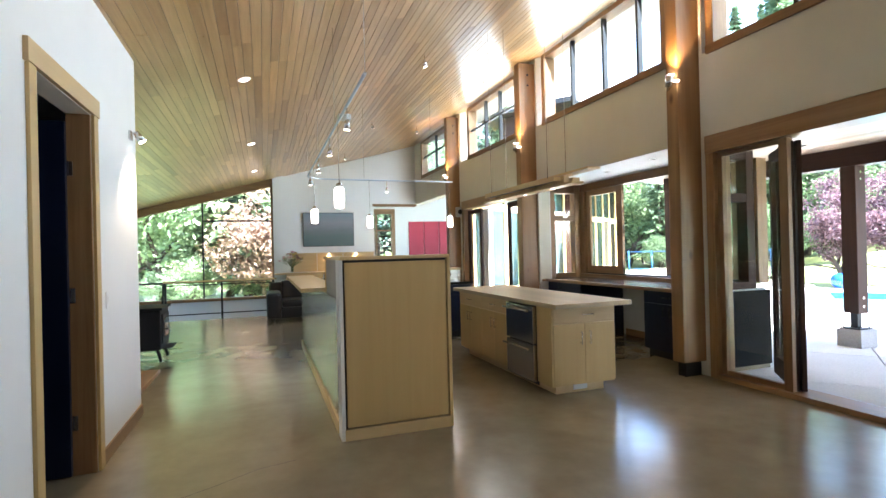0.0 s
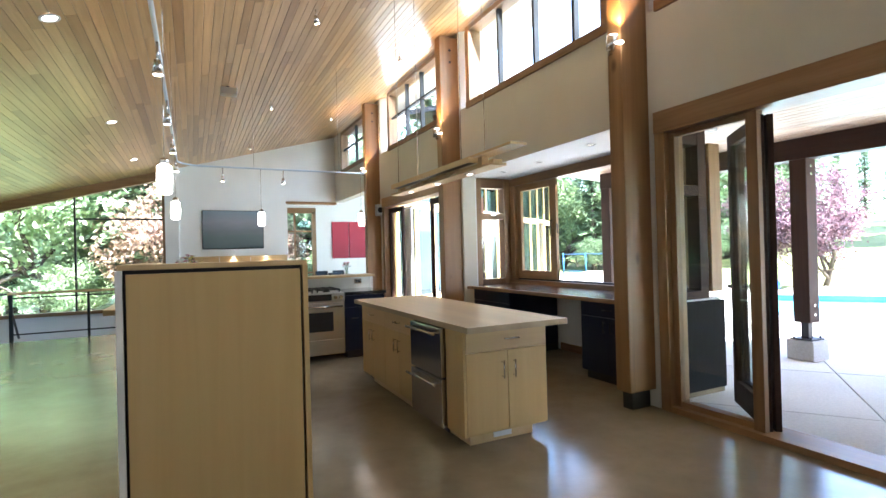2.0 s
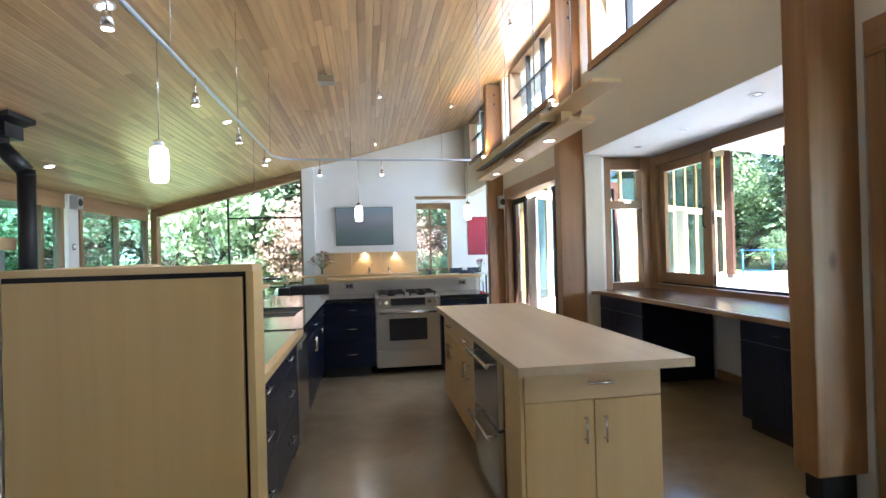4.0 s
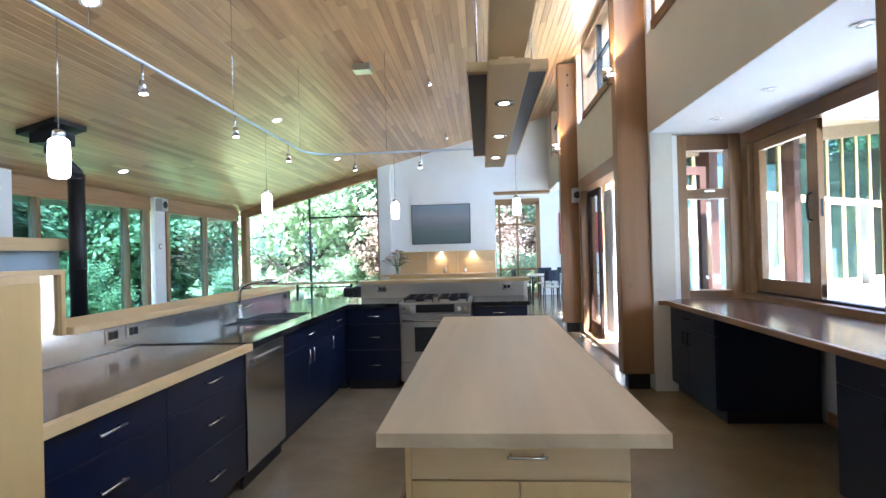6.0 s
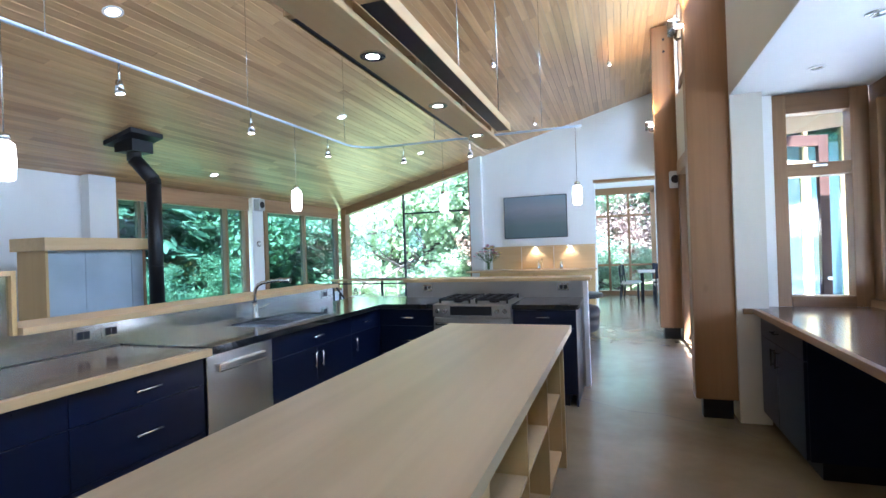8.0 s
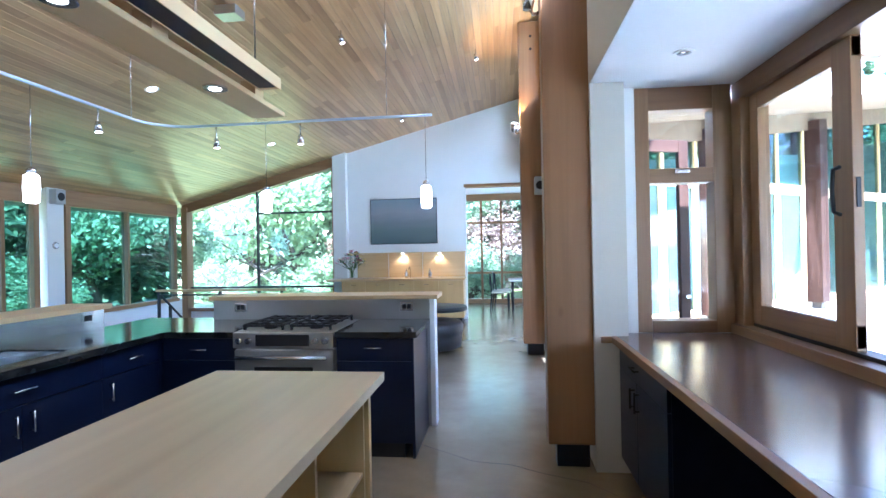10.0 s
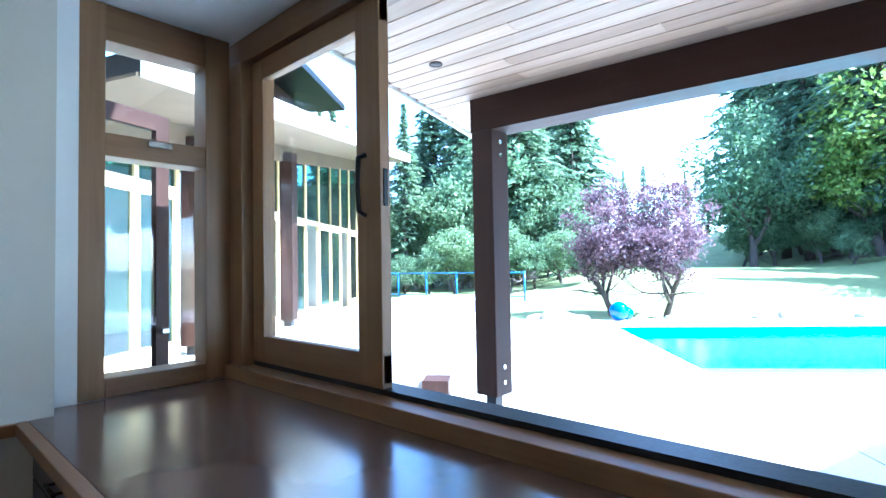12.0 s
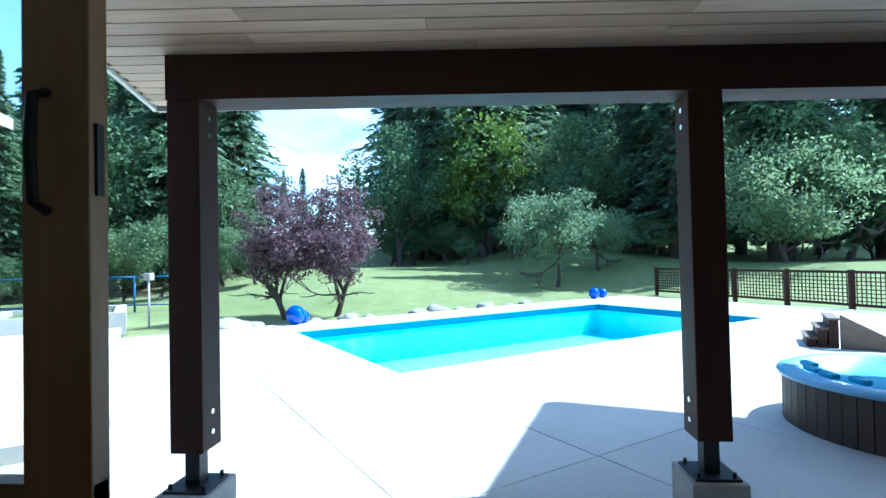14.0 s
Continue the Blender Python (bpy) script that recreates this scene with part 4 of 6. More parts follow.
def spot(name, base, aim, group, label, stem=.16):
    """A small bullet spot on a stem under a point."""
    s = thing(name, label, "spotlight", base, group)
    bx, by, bz = base
    part("stem", tube(bmesh.new(), (bx, by, bz - stem), (bx, by, bz), .007, seg=8), CHROME, s)
    a = Vector(aim).normalized()
    c = Vector((bx, by, bz - stem))
    bm = bmesh.new()
    tube(bm, c - a * .03, c + a * .04, .018, .03, 14)
    tube(bm, c + a * .04, c + a * .055, .03, .032, 14)
    part("head", bm, CHROME, s)
    part("lens", tube(bmesh.new(), c + a * .052, c + a * .058, .024, .024, 14), WARM_LAMP, s)
    return s


for x, y in ((2.75, 10.15), (4.25, 12.0), (2.75, 13.8), (4.45, 8.4), (2.75, 6.6), (4.45, 4.9)):
    spot("ceiling_spot", (x, y, CEIL(x) - .002), (.3, .2, -1), "ceiling spots", "small chrome spot mounted on the ceiling", .1)

TZ0 = 2.72
tk = thing("track_light_rail", "curved blue-grey rail of track lighting on short stems", "track light", (1.35, 6, TZ0))
RAIL = plain("anodised_rail", (0.55, 0.63, 0.74), 0.35, 0.6)
pts = [(1.33, 3.6 + .41 * k, TZ0) for k in range(13)] + [(1.33 + .36 * (1 - math.cos(a)), 8.52 + .36 * math.sin(a), TZ0) for a in [k * math.pi / 16 for k in range(1, 9)]] + [(1.9 + .416 * k, 8.88, TZ0) for k in range(6)]
part("rail", sweep(bmesh.new(), pts, .013, 8), RAIL, tk)
for k in (0, 4, 8, 12, 22, 25):
    x, y, z = pts[k]
    part("standoff", tube(bmesh.new(), (x, y, z), (x, y, CEIL(x)), .003, seg=6), CHROME, tk)
for k in (2, 5, 8, 11, 21, 23):
    x, y, z = pts[k]
    spot("track_spot", (x, y + .03, z - .01), (0, .1, -1), "track spots", "small chrome spot hanging from the rail", .14)
for x, y in ((1.33, 5.02), (1.33, 7.54), (2.405, 8.88), (3.915, 8.88)):
    p = thing("glass_pendant", "opal glass cylinder pendant lit on a thin cord", "pendant light", (x, y, 1.88), "bar pendants")
    part("cord", tube(bmesh.new(), (x, y, 2.12), (x, y, TZ0), .003, seg=6), CHROME, p)
    part("cap", lathe(bmesh.new(), ((.02, 2.08), (.03, 2.08), (.028, 2.12), (.012, 2.13)), (x, y, 0)), CHROME, p)
    part("shade", lathe(bmesh.new(), ((.03, 1.88), (.045, 1.89), (.05, 1.98), (.046, 2.07), (.03, 2.082)), (x, y, 0)), PENDANT_GLASS, p)
for y in POSTS:
    s = thing("post_sconce", "adjustable chrome uplighter fixed to the timber post", "wall light", (4.83, y + .1, 3.2), "post uplighters")
    part("arm", sweep(bmesh.new(), [(4.872, y + .12, 3.16), (4.83, y + .1, 3.14), (4.80, y + .06, 3.17)], .012), CHROME, s)
    part("head", tube(bmesh.new(), (4.79, y + .05, 3.15), (4.80, y + .03, 3.27), .035, .05, 16), CHROME, s)
    part("lens", tube(bmesh.new(), (4.80, y + .03, 3.271), (4.80, y + .03, 3.275), .044, .044, 16), WARM_LAMP, s)
    part("lens_up", tube(bmesh.new(), (4.84, y - .02, 3.20), (4.84, y - .02, 3.21), .03, .03, 12), WARM_LAMP, s)
    lm = new("post_uplight", bpy.data.lights.new("post_uplight", "SPOT"))
    lm.data.energy, lm.data.color, lm.data.spot_size, lm.data.shadow_soft_size = 7, (1, .62, .26), radians(75), .03
    lm.matrix_world = look((4.80, y - .04, 3.29), (4.9, y + .1, 4.4))
s = thing("wall_sconce", "small chrome spot on the white partition wall", "wall light", (SX + .05, 5.12, 2.5))
part("plate", B(SX, SX + .02, 5.08, 5.16, 2.48, 2.56, bevel=.004), CHROME, s)
part("head", tube(bmesh.new(), (SX + .05, 5.12, 2.55), (SX + .1, 5.12, 2.47), .025, .035, 14), CHROME, s)
part("lens", tube(bmesh.new(), (SX + .101, 5.12, 2.469), (SX + .103, 5.12, 2.466), .03, .03, 14), WARM_LAMP, s)
lm = new("sconce_light", bpy.data.lights.new("sconce_light", "SPOT"))
lm.data.energy, lm.data.color, lm.data.spot_size, lm.data.shadow_soft_size = 6, (1, .8, .55), radians(90), .03
lm.matrix_world = look((SX + .12, 5.12, 2.44), (SX + .02, 5.12, 1.2))
for x, y in ((5.50, 5.4), (5.62, 6.5), (5.62, 7.35)):
    d = thing("bay_downlight", "small round recessed downlight in the bay ceiling", "ceiling light", (x, y, 2.589), "bay downlights")
    part("ring", lathe(bmesh.new(), ((.04, 2.582), (.058, 2.582), (.058, 2.5895), (.04, 2.5895)), (x, y, 0), ring=True), WHITE, d)
    part("lamp", lathe(bmesh.new(), ((.001, 2.585), (.04, 2.585), (.04, 2.589), (.001, 2.589)), (x, y, 0)), STEEL_Z, d)
sd = thing("ceiling_projector_box", "small grey box with bracket hanging from the ceiling", "ceiling box", (2.0, 9.0, 3.85))
part("box", B(1.9, 2.12, 8.9, 9.08, CEIL(2.0) - .13, CEIL(2.0) - .04, bevel=.006), STEEL_X, sd)
part("bracket", tube(bmesh.new(), (2.0, 9.0, CEIL(2.0) - .04), (2.0, 9.0, CEIL(2.0)), .02, seg=8), BLACK, sd)


def speaker(x, y, z, out, label):
    s = thing("wall_speaker", label, "speaker", (x, y, z), "wall speakers")
    w, d = .09, .075
    if out == "x":
        part("cabinet", B(x, x + .14, y - w, y + w, z - .12, z + .12, bevel=.012), plain("speaker_grey", (.45, .46, .47), .5), s)
        part("grille", tube(bmesh.new(), (x + .14, y, z), (x + .146, y, z), .07, .066, 20), BLACK, s)
    else:
        part("cabinet", B(x - d, x + d, y - .14, y, z - .12, z + .12, bevel=.012), plain("speaker_grey", (.45, .46, .47), .5), s)
        part("grille", tube(bmesh.new(), (x, y - .14, z), (x, y - .146, z), .06, .056, 20), BLACK, s)


speaker(WW, 11.93, 2.5, "x", "grey wall speaker above the thermostat")
speaker(5.13, POSTS[2], 2.37, "y", "grey wall speaker on the timber post")
th = thing("thermostat", "round chrome thermostat on the white pier", "thermostat", (WW, 11.95, 1.7))
part("plate", tube(bmesh.new(), (WW, 11.95, 1.7), (WW + .02, 11.95, 1.7), .06, .055, 20), CHROME, th)
part("dial", tube(bmesh.new(), (WW + .02, 11.95, 1.7), (WW + .035, 11.95, 1.7), .035, .03, 16), WHITE, th)

# ---------------------------------------------------------------- hall door
hd = tagged(new("door_1"), "dark open doorway with pale fir casing", "door", "", "structure")
part("casing", B(SX, SX + .02, DY0 - .09, DY0, 0, DZ + .004, bevel=.003), MAPLE_Z, hd)
part("casing", B(SX, SX + .02, DY1, DY1 + .09, 0, DZ + .004, bevel=.003), MAPLE_Z, hd)
part("casing_head", B(SX, SX + .026, DY0 - .11, DY1 + .11, DZ + .005, DZ + .125, bevel=.003), MAPLE_Y, hd)
part("jamb", B(SX - .14, SX, DY1 - .025, DY1, 0, DZ, bevel=.002), FIR_V, hd)
part("jamb", B(SX - .14, SX, DY0, DY0 + .025, 0, DZ, bevel=.002), FIR_V, hd)
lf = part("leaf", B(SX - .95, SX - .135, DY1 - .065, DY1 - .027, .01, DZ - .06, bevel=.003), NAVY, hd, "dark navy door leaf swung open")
for z in (.35, 1.2, 2.05):
    part("hinge", B(SX - .132, SX - .10, DY1 - .034, DY1 - .024, z - .05, z + .05, bevel=.003), CHROME, hd)
# added backing: its dark colour stands in for the shade inside the doorway
setting("wall_dark_backing", B(SX - 1.4, SX - 1.3, DY0 - .6, DY1 + .6, 0, 3.0), NAVY, "backing wall added behind the doorway, coloured dark for its shade", "wall")
lsw = thing("light_switch", "white light switch plate on the partition wall", "switch", (SX, 4.35, 1.15))
part("plate", B(SX, SX + .006, 4.31, 4.39, 1.08, 1.2, bevel=.002), WHITE, lsw)
part("rocker", B(SX + .006, SX + .01, 4.335, 4.365, 1.11, 1.17, bevel=.001), WHITE, lsw)

# ---------------------------------------------------------------- stove corner
sv = thing("wood_stove", "black cast-iron wood stove on curved legs", "stove", (-1.06, 8.15, 0))
VX, VY = -1.06, 8.15
part("body", B(VX - .33, VX + .33, VY - .31, VY + .32, .17, .72, bevel=.02), IRON, sv)
part("top_plate", B(VX - .37, VX + .36, VY - .35, VY + .36, .72, .755, bevel=.008), IRON, sv)
part("door", B(VX + .33, VX + .35, VY - .24, VY + .25, .25, .66, bevel=.012), IRON, sv)
part("door_glass", B(VX + .349, VX + .356, VY - .17, VY + .18, .33, .59, bevel=.004), GRANITE, sv, "dark ceramic door glass")
part("ash_lip", B(VX + .33, VX + .45, VY - .21, VY + .22, .17, .19, bevel=.006), IRON, sv)
part("door_handle", sweep(bmesh.new(), [(VX + .35, VY - .2, .45), (VX + .42, VY - .22, .45), (VX + .45, VY - .24, .42)], .012), CHROME, sv)
for dx in (-.27, .27):
    for dy in (-.24, .25):
        k = .1 if dx > 0 else -.1
        part("leg", sweep(bmesh.new(), [(VX + dx, VY + dy, .18), (VX + dx + k * .3, VY + dy, .09), (VX + dx + k * .5, VY + dy, 0)], .022), IRON, sv)
fl_ = thing("stove_flue", "black stove pipe with an offset elbow and ceiling box", "flue", (-1.217, 8.15, .755))
FU, FL = Vector((-1.42, 8.06)), Vector((-1.217, 8.15))
bm = bmesh.new()
for p0, p1 in (((*FL, .755), (*FL, 2.47)), ((*FL, 2.45), (*FU, 2.72)), ((*FU, 2.70), (*FU, CEIL(FU.x) - .1))):
    tube(bm, p0, p1, .085, seg=24)
part("pipe", bm, BLACK, fl_)
for z0 in (1.35, 2.40):
    part("seam_band", tube(bmesh.new(), (*FL, z0), (*FL, z0 + .025), .088, seg=24), BLACK, fl_)
part("ceiling_box", B(FU.x - .15, FU.x + .15, FU.y - .15, FU.y + .15, CEIL(FU.x) - .2, CEIL(FU.x) - .05, bevel=.004), BLACK, fl_)
part("flange", prism(bmesh.new(), [(FU.x - .23, FU.y - .23), (FU.x + .23, FU.y - .23), (FU.x + .23, FU.y + .23), (FU.x - .23, FU.y + .23)], lambda x, y: CEIL(x) - .06, lambda x, y: CEIL(x) - .004), BLACK, fl_)
CMU = plain("blue_grey_slab", (0.36, 0.44, 0.50), 0.7, vary=0.14, scale=5, relief=0.15)
fs = thing("stove_screen_wall", "low screen wall of blue-grey slabs with wood cap beside the stove", "screen wall", (-1.55, 7.6, 0))
part("core", B(-1.85, -1.47, 7.0, 8.16, 0, 1.58), CREAM, fs)
part("end_panel", B(-1.87, -1.42, 6.97, 7.0, 0, 1.58, bevel=.003), MAPLE_Z, fs, "maple end panel")
part("cap", B(-1.92, -1.36, 6.93, 8.2, 1.58, 1.72, bevel=.004), MAPLE_Y, fs, "wood cap")
for r in range(2):
    for y0, y1 in ((7.01, 7.42), (7.42, 8.0), (8.0, 8.16)):
        part("slab", B(-1.47, -1.455, y0 + .002, y1 - .002, r * .79 + .003, r * .79 + .787, bevel=.003), CMU, fs)
hb_ = thing("hearth_pad", "low wooden hearth pad on the floor before the stove", "hearth", (-1.0, 6.6, 0))
part("pad", B(-1.38, -.63, 5.75, 7.2, 0, .045, bevel=.006), FIR_Y, hb_)

# railing round the stairwell
rl = thing("stair_railing", "black steel railing with a wooden handrail round the stairwell", "railing", (-.2, 12.7, 0))
part("handrail", B(-1.5, .9, 12.67, 12.73, .86, .90, bevel=.008), MAPLE_X, rl, "wooden handrail")
for x in (-1.45, -.3, .82):
    part("post", B(x - .02, x + .02, 12.68, 12.72, 0, .86), BLACK, rl)
for z in (.80, .14):
    part("rail", B(-1.43, .80, 12.69, 12.71, z - .012, z + .012), BLACK, rl)
part("stair_rail", sweep(bmesh.new(), [(-1.5, 12.75, .84), (-1.6, 13.3, .5), (-1.72, 14.2, -.1)], .02), BLACK, rl)
part("stair_post", B(-1.62, -1.58, 13.2, 13.24, -.9, .55), BLACK, rl)

# ---------------------------------------------------------------- sofa
sf = thing("leather_sofa", "black leather sofa with a rounded chaise end", "sofa", (2.2, 11.95, 0))
part("base", B(.72, 3.4, 11.5, 12.45, .06, .30, bevel=.03), LEATHER, sf)
for k in range(3):
    part("seat_cushion", B(.98 + .82 * k, 1.78 + .82 * k, 11.46, 12.2, .30, .46, bevel=.05), LEATHER, sf)
    part("back_cushion", B(.98 + .82 * k, 1.78 + .82 * k, 12.15, 12.42, .42, .85, bevel=.07), LEATHER, sf)
part("arm", B(.66, .97, 11.44, 12.46, .06, .62, bevel=.07), LEATHER, sf)
part("back", B(.72, 3.5, 12.40, 12.55, .06, .80, bevel=.05), LEATHER, sf)
part("round_end", lathe(bmesh.new(), ((.42, .05), (.46, .07), (.48, .2), (.47, .24), (.49, .27), (.5, .38), (.46, .44), (.3, .46), (.01, .46)), (3.5, 11.9, 0), 36), LEATHER, sf)
part("tray", lathe(bmesh.new(), ((.4, .56), (.42, .57), (.42, .62), (.4, .63), (.01, .63)), (3.62, 12.25, 0), 32), LEATHER, sf)
for x in (.8, 3.3):
    for y in (11.55, 12.4):
        part("foot", tube(bmesh.new(), (x, y, 0), (x, y, .07), .03, seg=10), BLACK, sf)

# ---------------------------------------------------------------- north wall counter
wb2 = thing("wall_cabinet_run", "pale maple sideboard cabinets with stone top on the north wall", "cabinet", (2.5, 15.1, 0))
part("body", B(1.22, 3.80, 14.78, NY, .1, .88), MAPLE_X, wb2)
part("plinth", B(1.26, 3.76, 14.84, NY, 0, .1), BLACK, wb2)
for k in range(5):
    x0 = 1.22 + .516 * k
    front(wb2, "door", "y", 14.78, x0, x0 + .516, .11, .87, MAPLE_Z, -1, ("x", x0 + .26, .80), .1)
part("worktop", B(.9, 3.83, 14.72, NY - .142, .88, .92, bevel=.004), MAPLE_X, wb2)
part("worktop_back", B(1.21, 3.83, NY - .141, NY - .002, .88, .92), MAPLE_X, wb2)
bs = thing("splash_panels", "honey wood splash panels with thin shelf and small lights", "wall panel", (2.6, NY - .02, .92))
for x0, x1 in ((1.40, 2.10), (2.115, 2.86), (2.875, 3.80)):
    part("panel", B(x0, x1, NY - .02, NY - .002, .925, 1.44, bevel=.003), MAPLE_X, bs)
part("shelf", B(1.38, 3.82, NY - .14, NY - .002, 1.442, 1.47, bevel=.003), MAPLE_X, bs)
for x in (2.45, 3.25):
    part("shelf_light", tube(bmesh.new(), (x, NY - .08, 1.436), (x, NY - .08, 1.442), .03, .03, 14), WARM_LAMP, bs)
    lm = new("shelf_light", bpy.data.lights.new("shelf_light", "SPOT"))
    lm.data.energy, lm.data.color, lm.data.spot_size, lm.data.shadow_soft_size = .8, (1, .72, .4), radians(110), .02
    lm.matrix_world = look((x, NY - .08, 1.42), (x, NY - .03, .92))
fc2 = thing("bar_faucet", "slim chrome faucet on the north counter", "faucet", (2.62, 15.2, .92))
part("spout", sweep(bmesh.new(), [(2.62, 15.2, .92), (2.62, 15.2, 1.1), (2.62, 15.15, 1.16), (2.62, 15.05, 1.15), (2.62, 15.02, 1.1)], .012), CHROME, fc2)
for x, h in ((2.55, .16), (3.06, .17)):
    bt = thing("soap_bottle", "small steel dispenser on the north counter", "dispenser", (x, 15.1, .92), "counter dispensers")
    part("flask", lathe(bmesh.new(), ((.03, .92), (.035, .93), (.035, .92 + h * .7), (.015, .92 + h * .8), (.015, .92 + h)), (x, 15.1, 0), 16), CHROME, bt)
    part("pump", sweep(bmesh.new(), [(x, 15.1, .92 + h), (x, 15.1, .95 + h), (x, 15.05, .95 + h)], .006), CHROME, bt)


def bouquet(at, petals, n, r, seed, label):
    x, y, z = at
    rgen = random.Random(seed)
    v = thing("flower_vase", label, "flowers", at)
    part("vase", lathe(bmesh.new(), ((.045, z), (.05, z + .01), (.055, z + .12), (.045, z + .17), (.05, z + .19), (.046, z + .19), (.041, z + .16), (.045, z + .02), (.001, z + .015)), (x, y, 0), 20), GLASS, v)
    stems = bmesh.new()
    heads = {}
    leaves = bmesh.new()
    for k in range(n):
        a, e = rgen.uniform(0, 6.28), rgen.uniform(.15, 1)
        tip = Vector((x + math.cos(a) * r * e, y + math.sin(a) * r * e, z + .2 + r * (1.5 - e) * rgen.uniform(.55, 1)))
        sweep(stems, [(x + math.cos(a) * .02, y + math.sin(a) * .02, z + .03), (x + math.cos(a) * .03, y + math.sin(a) * .03, z + .18), tip], .003, 5)
        bm = bmesh.new()
        rad = rgen.uniform(.03, .05)
        for q in range(10):
            b2 = 6.28 * q / 10
            d = Vector((math.cos(b2), math.sin(b2), rgen.uniform(.1, .7))).normalized()
            t2 = Vector((-math.sin(b2), math.cos(b2), 0)) * rad * .45
            p0, p1 = tip, tip + d * rad
            vs = [bm.verts.new(c) for c in (p0, p1 - t2, p1 + d * rad * .25, p1 + t2)]
            bm.faces.new(vs)
        part("blossom", bm, rgen.choice(petals), v)
        for q in range(3):
            d = Vector((rgen.uniform(-1, 1), rgen.uniform(-1, 1), rgen.uniform(-.2, .6))).normalized()
            c = tip - Vector((0, 0, .05)) + d * .03
            s2 = d.cross(Vector((0, 0, 1))).normalized() * .016
            vs = [leaves.verts.new(p) for p in (c, c + d * .03 - s2, c + d * .075, c + d * .03 + s2)]
            leaves.faces.new(vs)
    tagged(part("stems", stems, LEAF_STEM, v), kind="stuff")
    tagged(part("foliage", leaves, LEAF_STEM, v), kind="stuff")


LEAF_STEM = plain("stem_green", (0.06, 0.12, 0.03), 0.6, vary=0.3)
PET = [plain("petal_" + nme, c, .6) for nme, c in (("cream", (.75, .68, .5)), ("pink", (.65, .25, .32)), ("yellow", (.7, .5, .1)), ("wine", (.3, .04, .08)))]
bouquet((1.38, 15.0, .92), PET, 46, .34, 5, "glass vase of mixed cut flowers on the counter")
pic = thing("seascape_painting", "dark framed misty grey-blue landscape painting", "painting", (2.46, NY, 2.15))


def canvas_mat(name, stops):
    m, n, l, b = material(name, 0.6)
    tc, sp = n.new("ShaderNodeTexCoord"), n.new("ShaderNodeSeparateXYZ")
    l.new(tc.outputs["Generated"], sp.inputs[0])
    nz = noise_tex(n, l, coords(n, l, (1, 1, 3), "Generated"), 2.2, 6)
    ad = n.new("ShaderNodeMath")
    ad.operation = "MULTIPLY_ADD"
    ad.inputs[1].default_value, ad.inputs[2].default_value = .22, -.11
    l.new(nz, ad.inputs[0])
    a2 = n.new("ShaderNodeMath")
    l.new(sp.outputs[2], a2.inputs[0]), l.new(ad.outputs[0], a2.inputs[1])
    l.new(ramp(n, l, a2.outputs[0], stops), b.inputs["Base Color"])
    return m


part("frame", B(1.72, 3.205, NY - .04, NY - .001, 1.655, 2.655, bevel=.004), BLACK, pic)
part("canvas", B(1.735, 3.19, NY - .048, NY - .041, 1.67, 2.64), canvas_mat("misty_landscape", ((0, (.10, .14, .15)), (.3, (.13, .17, .17)), (.45, (.17, .19, .2)), (.7, (.26, .27, .3)), (1, (.21, .27, .32)))), pic)
rp = thing("red_painting", "large red panelled painting on the white dining wall", "painting", (6.8, 19, 2))
for k in range(3):
    x0 = 5.95 + .62 * k
    part("panel", B(x0, x0 + .6, 18.95, 18.998, 1.3, 2.6, bevel=.004), canvas_mat("red_canvas", ((0, (.28, .012, .035)), (.5, (.38, .02, .05)), (1, (.45, .03, .06)))), rp)

# dining table and chairs
dt = thing("dining_table", "pale topped dining table by the window", "table", (5.3, 17.1, 0))
part("tabletop", B(4.75, 6.3, 16.6, 17.6, .72, .75, bevel=.006), WHITE, dt)
for x in (4.85, 6.2):
    for y in (16.7, 17.5):
        part("leg", tube(bmesh.new(), (x, y, 0), (x, y, .72), .025, seg=10), BLACK, dt)
bouquet((5.9, 17.0, .75), [PET[3], PET[1]], 14, .2, 9, "glass vase of red flowers on the dining table")


def dining_chair():
    c = thing("dining_chair", "dark dining chair with curved back and pale seat", "chair", (0, 0, 0), "chairs round the dining table")
    part("seat", B(-.22, .22, -.22, .22, .43, .47, bevel=.015), CREAM, c, "pale upholstered seat")
    for x in (-.19, .19):
        part("leg", tube(bmesh.new(), (x, .19, 0), (x * .95, .18, .44), .014, .018, 8), BLACK, c)
        part("back_leg", sweep(bmesh.new(), [(x, -.25, 0), (x, -.21, .44), (x, -.25, .9)], .016, 8), BLACK, c)
    bm = bmesh.new()
    prism(bm, [(-.2, -.235), (-.1, -.265), (.1, -.265), (.2, -.235), (.1, -.245), (-.1, -.245)], .62, .9)
    part("backrest", bm, NAVY, c)
    return c


ch = dining_chair()
ch.matrix_basis = pose(4.55, 16.95, 0, 0, 0, -90)
copy_thing(ch, pose(5.3, 16.35, 0, 0, 0, 0))
copy_thing(ch, pose(5.35, 17.85, 0, 0, 0, 180))
copy_thing(ch, pose(4.62, 17.45, 0, 0, 0, -80))
copy_thing(ch, pose(5.95, 17.88, 0, 0, 0, 185))

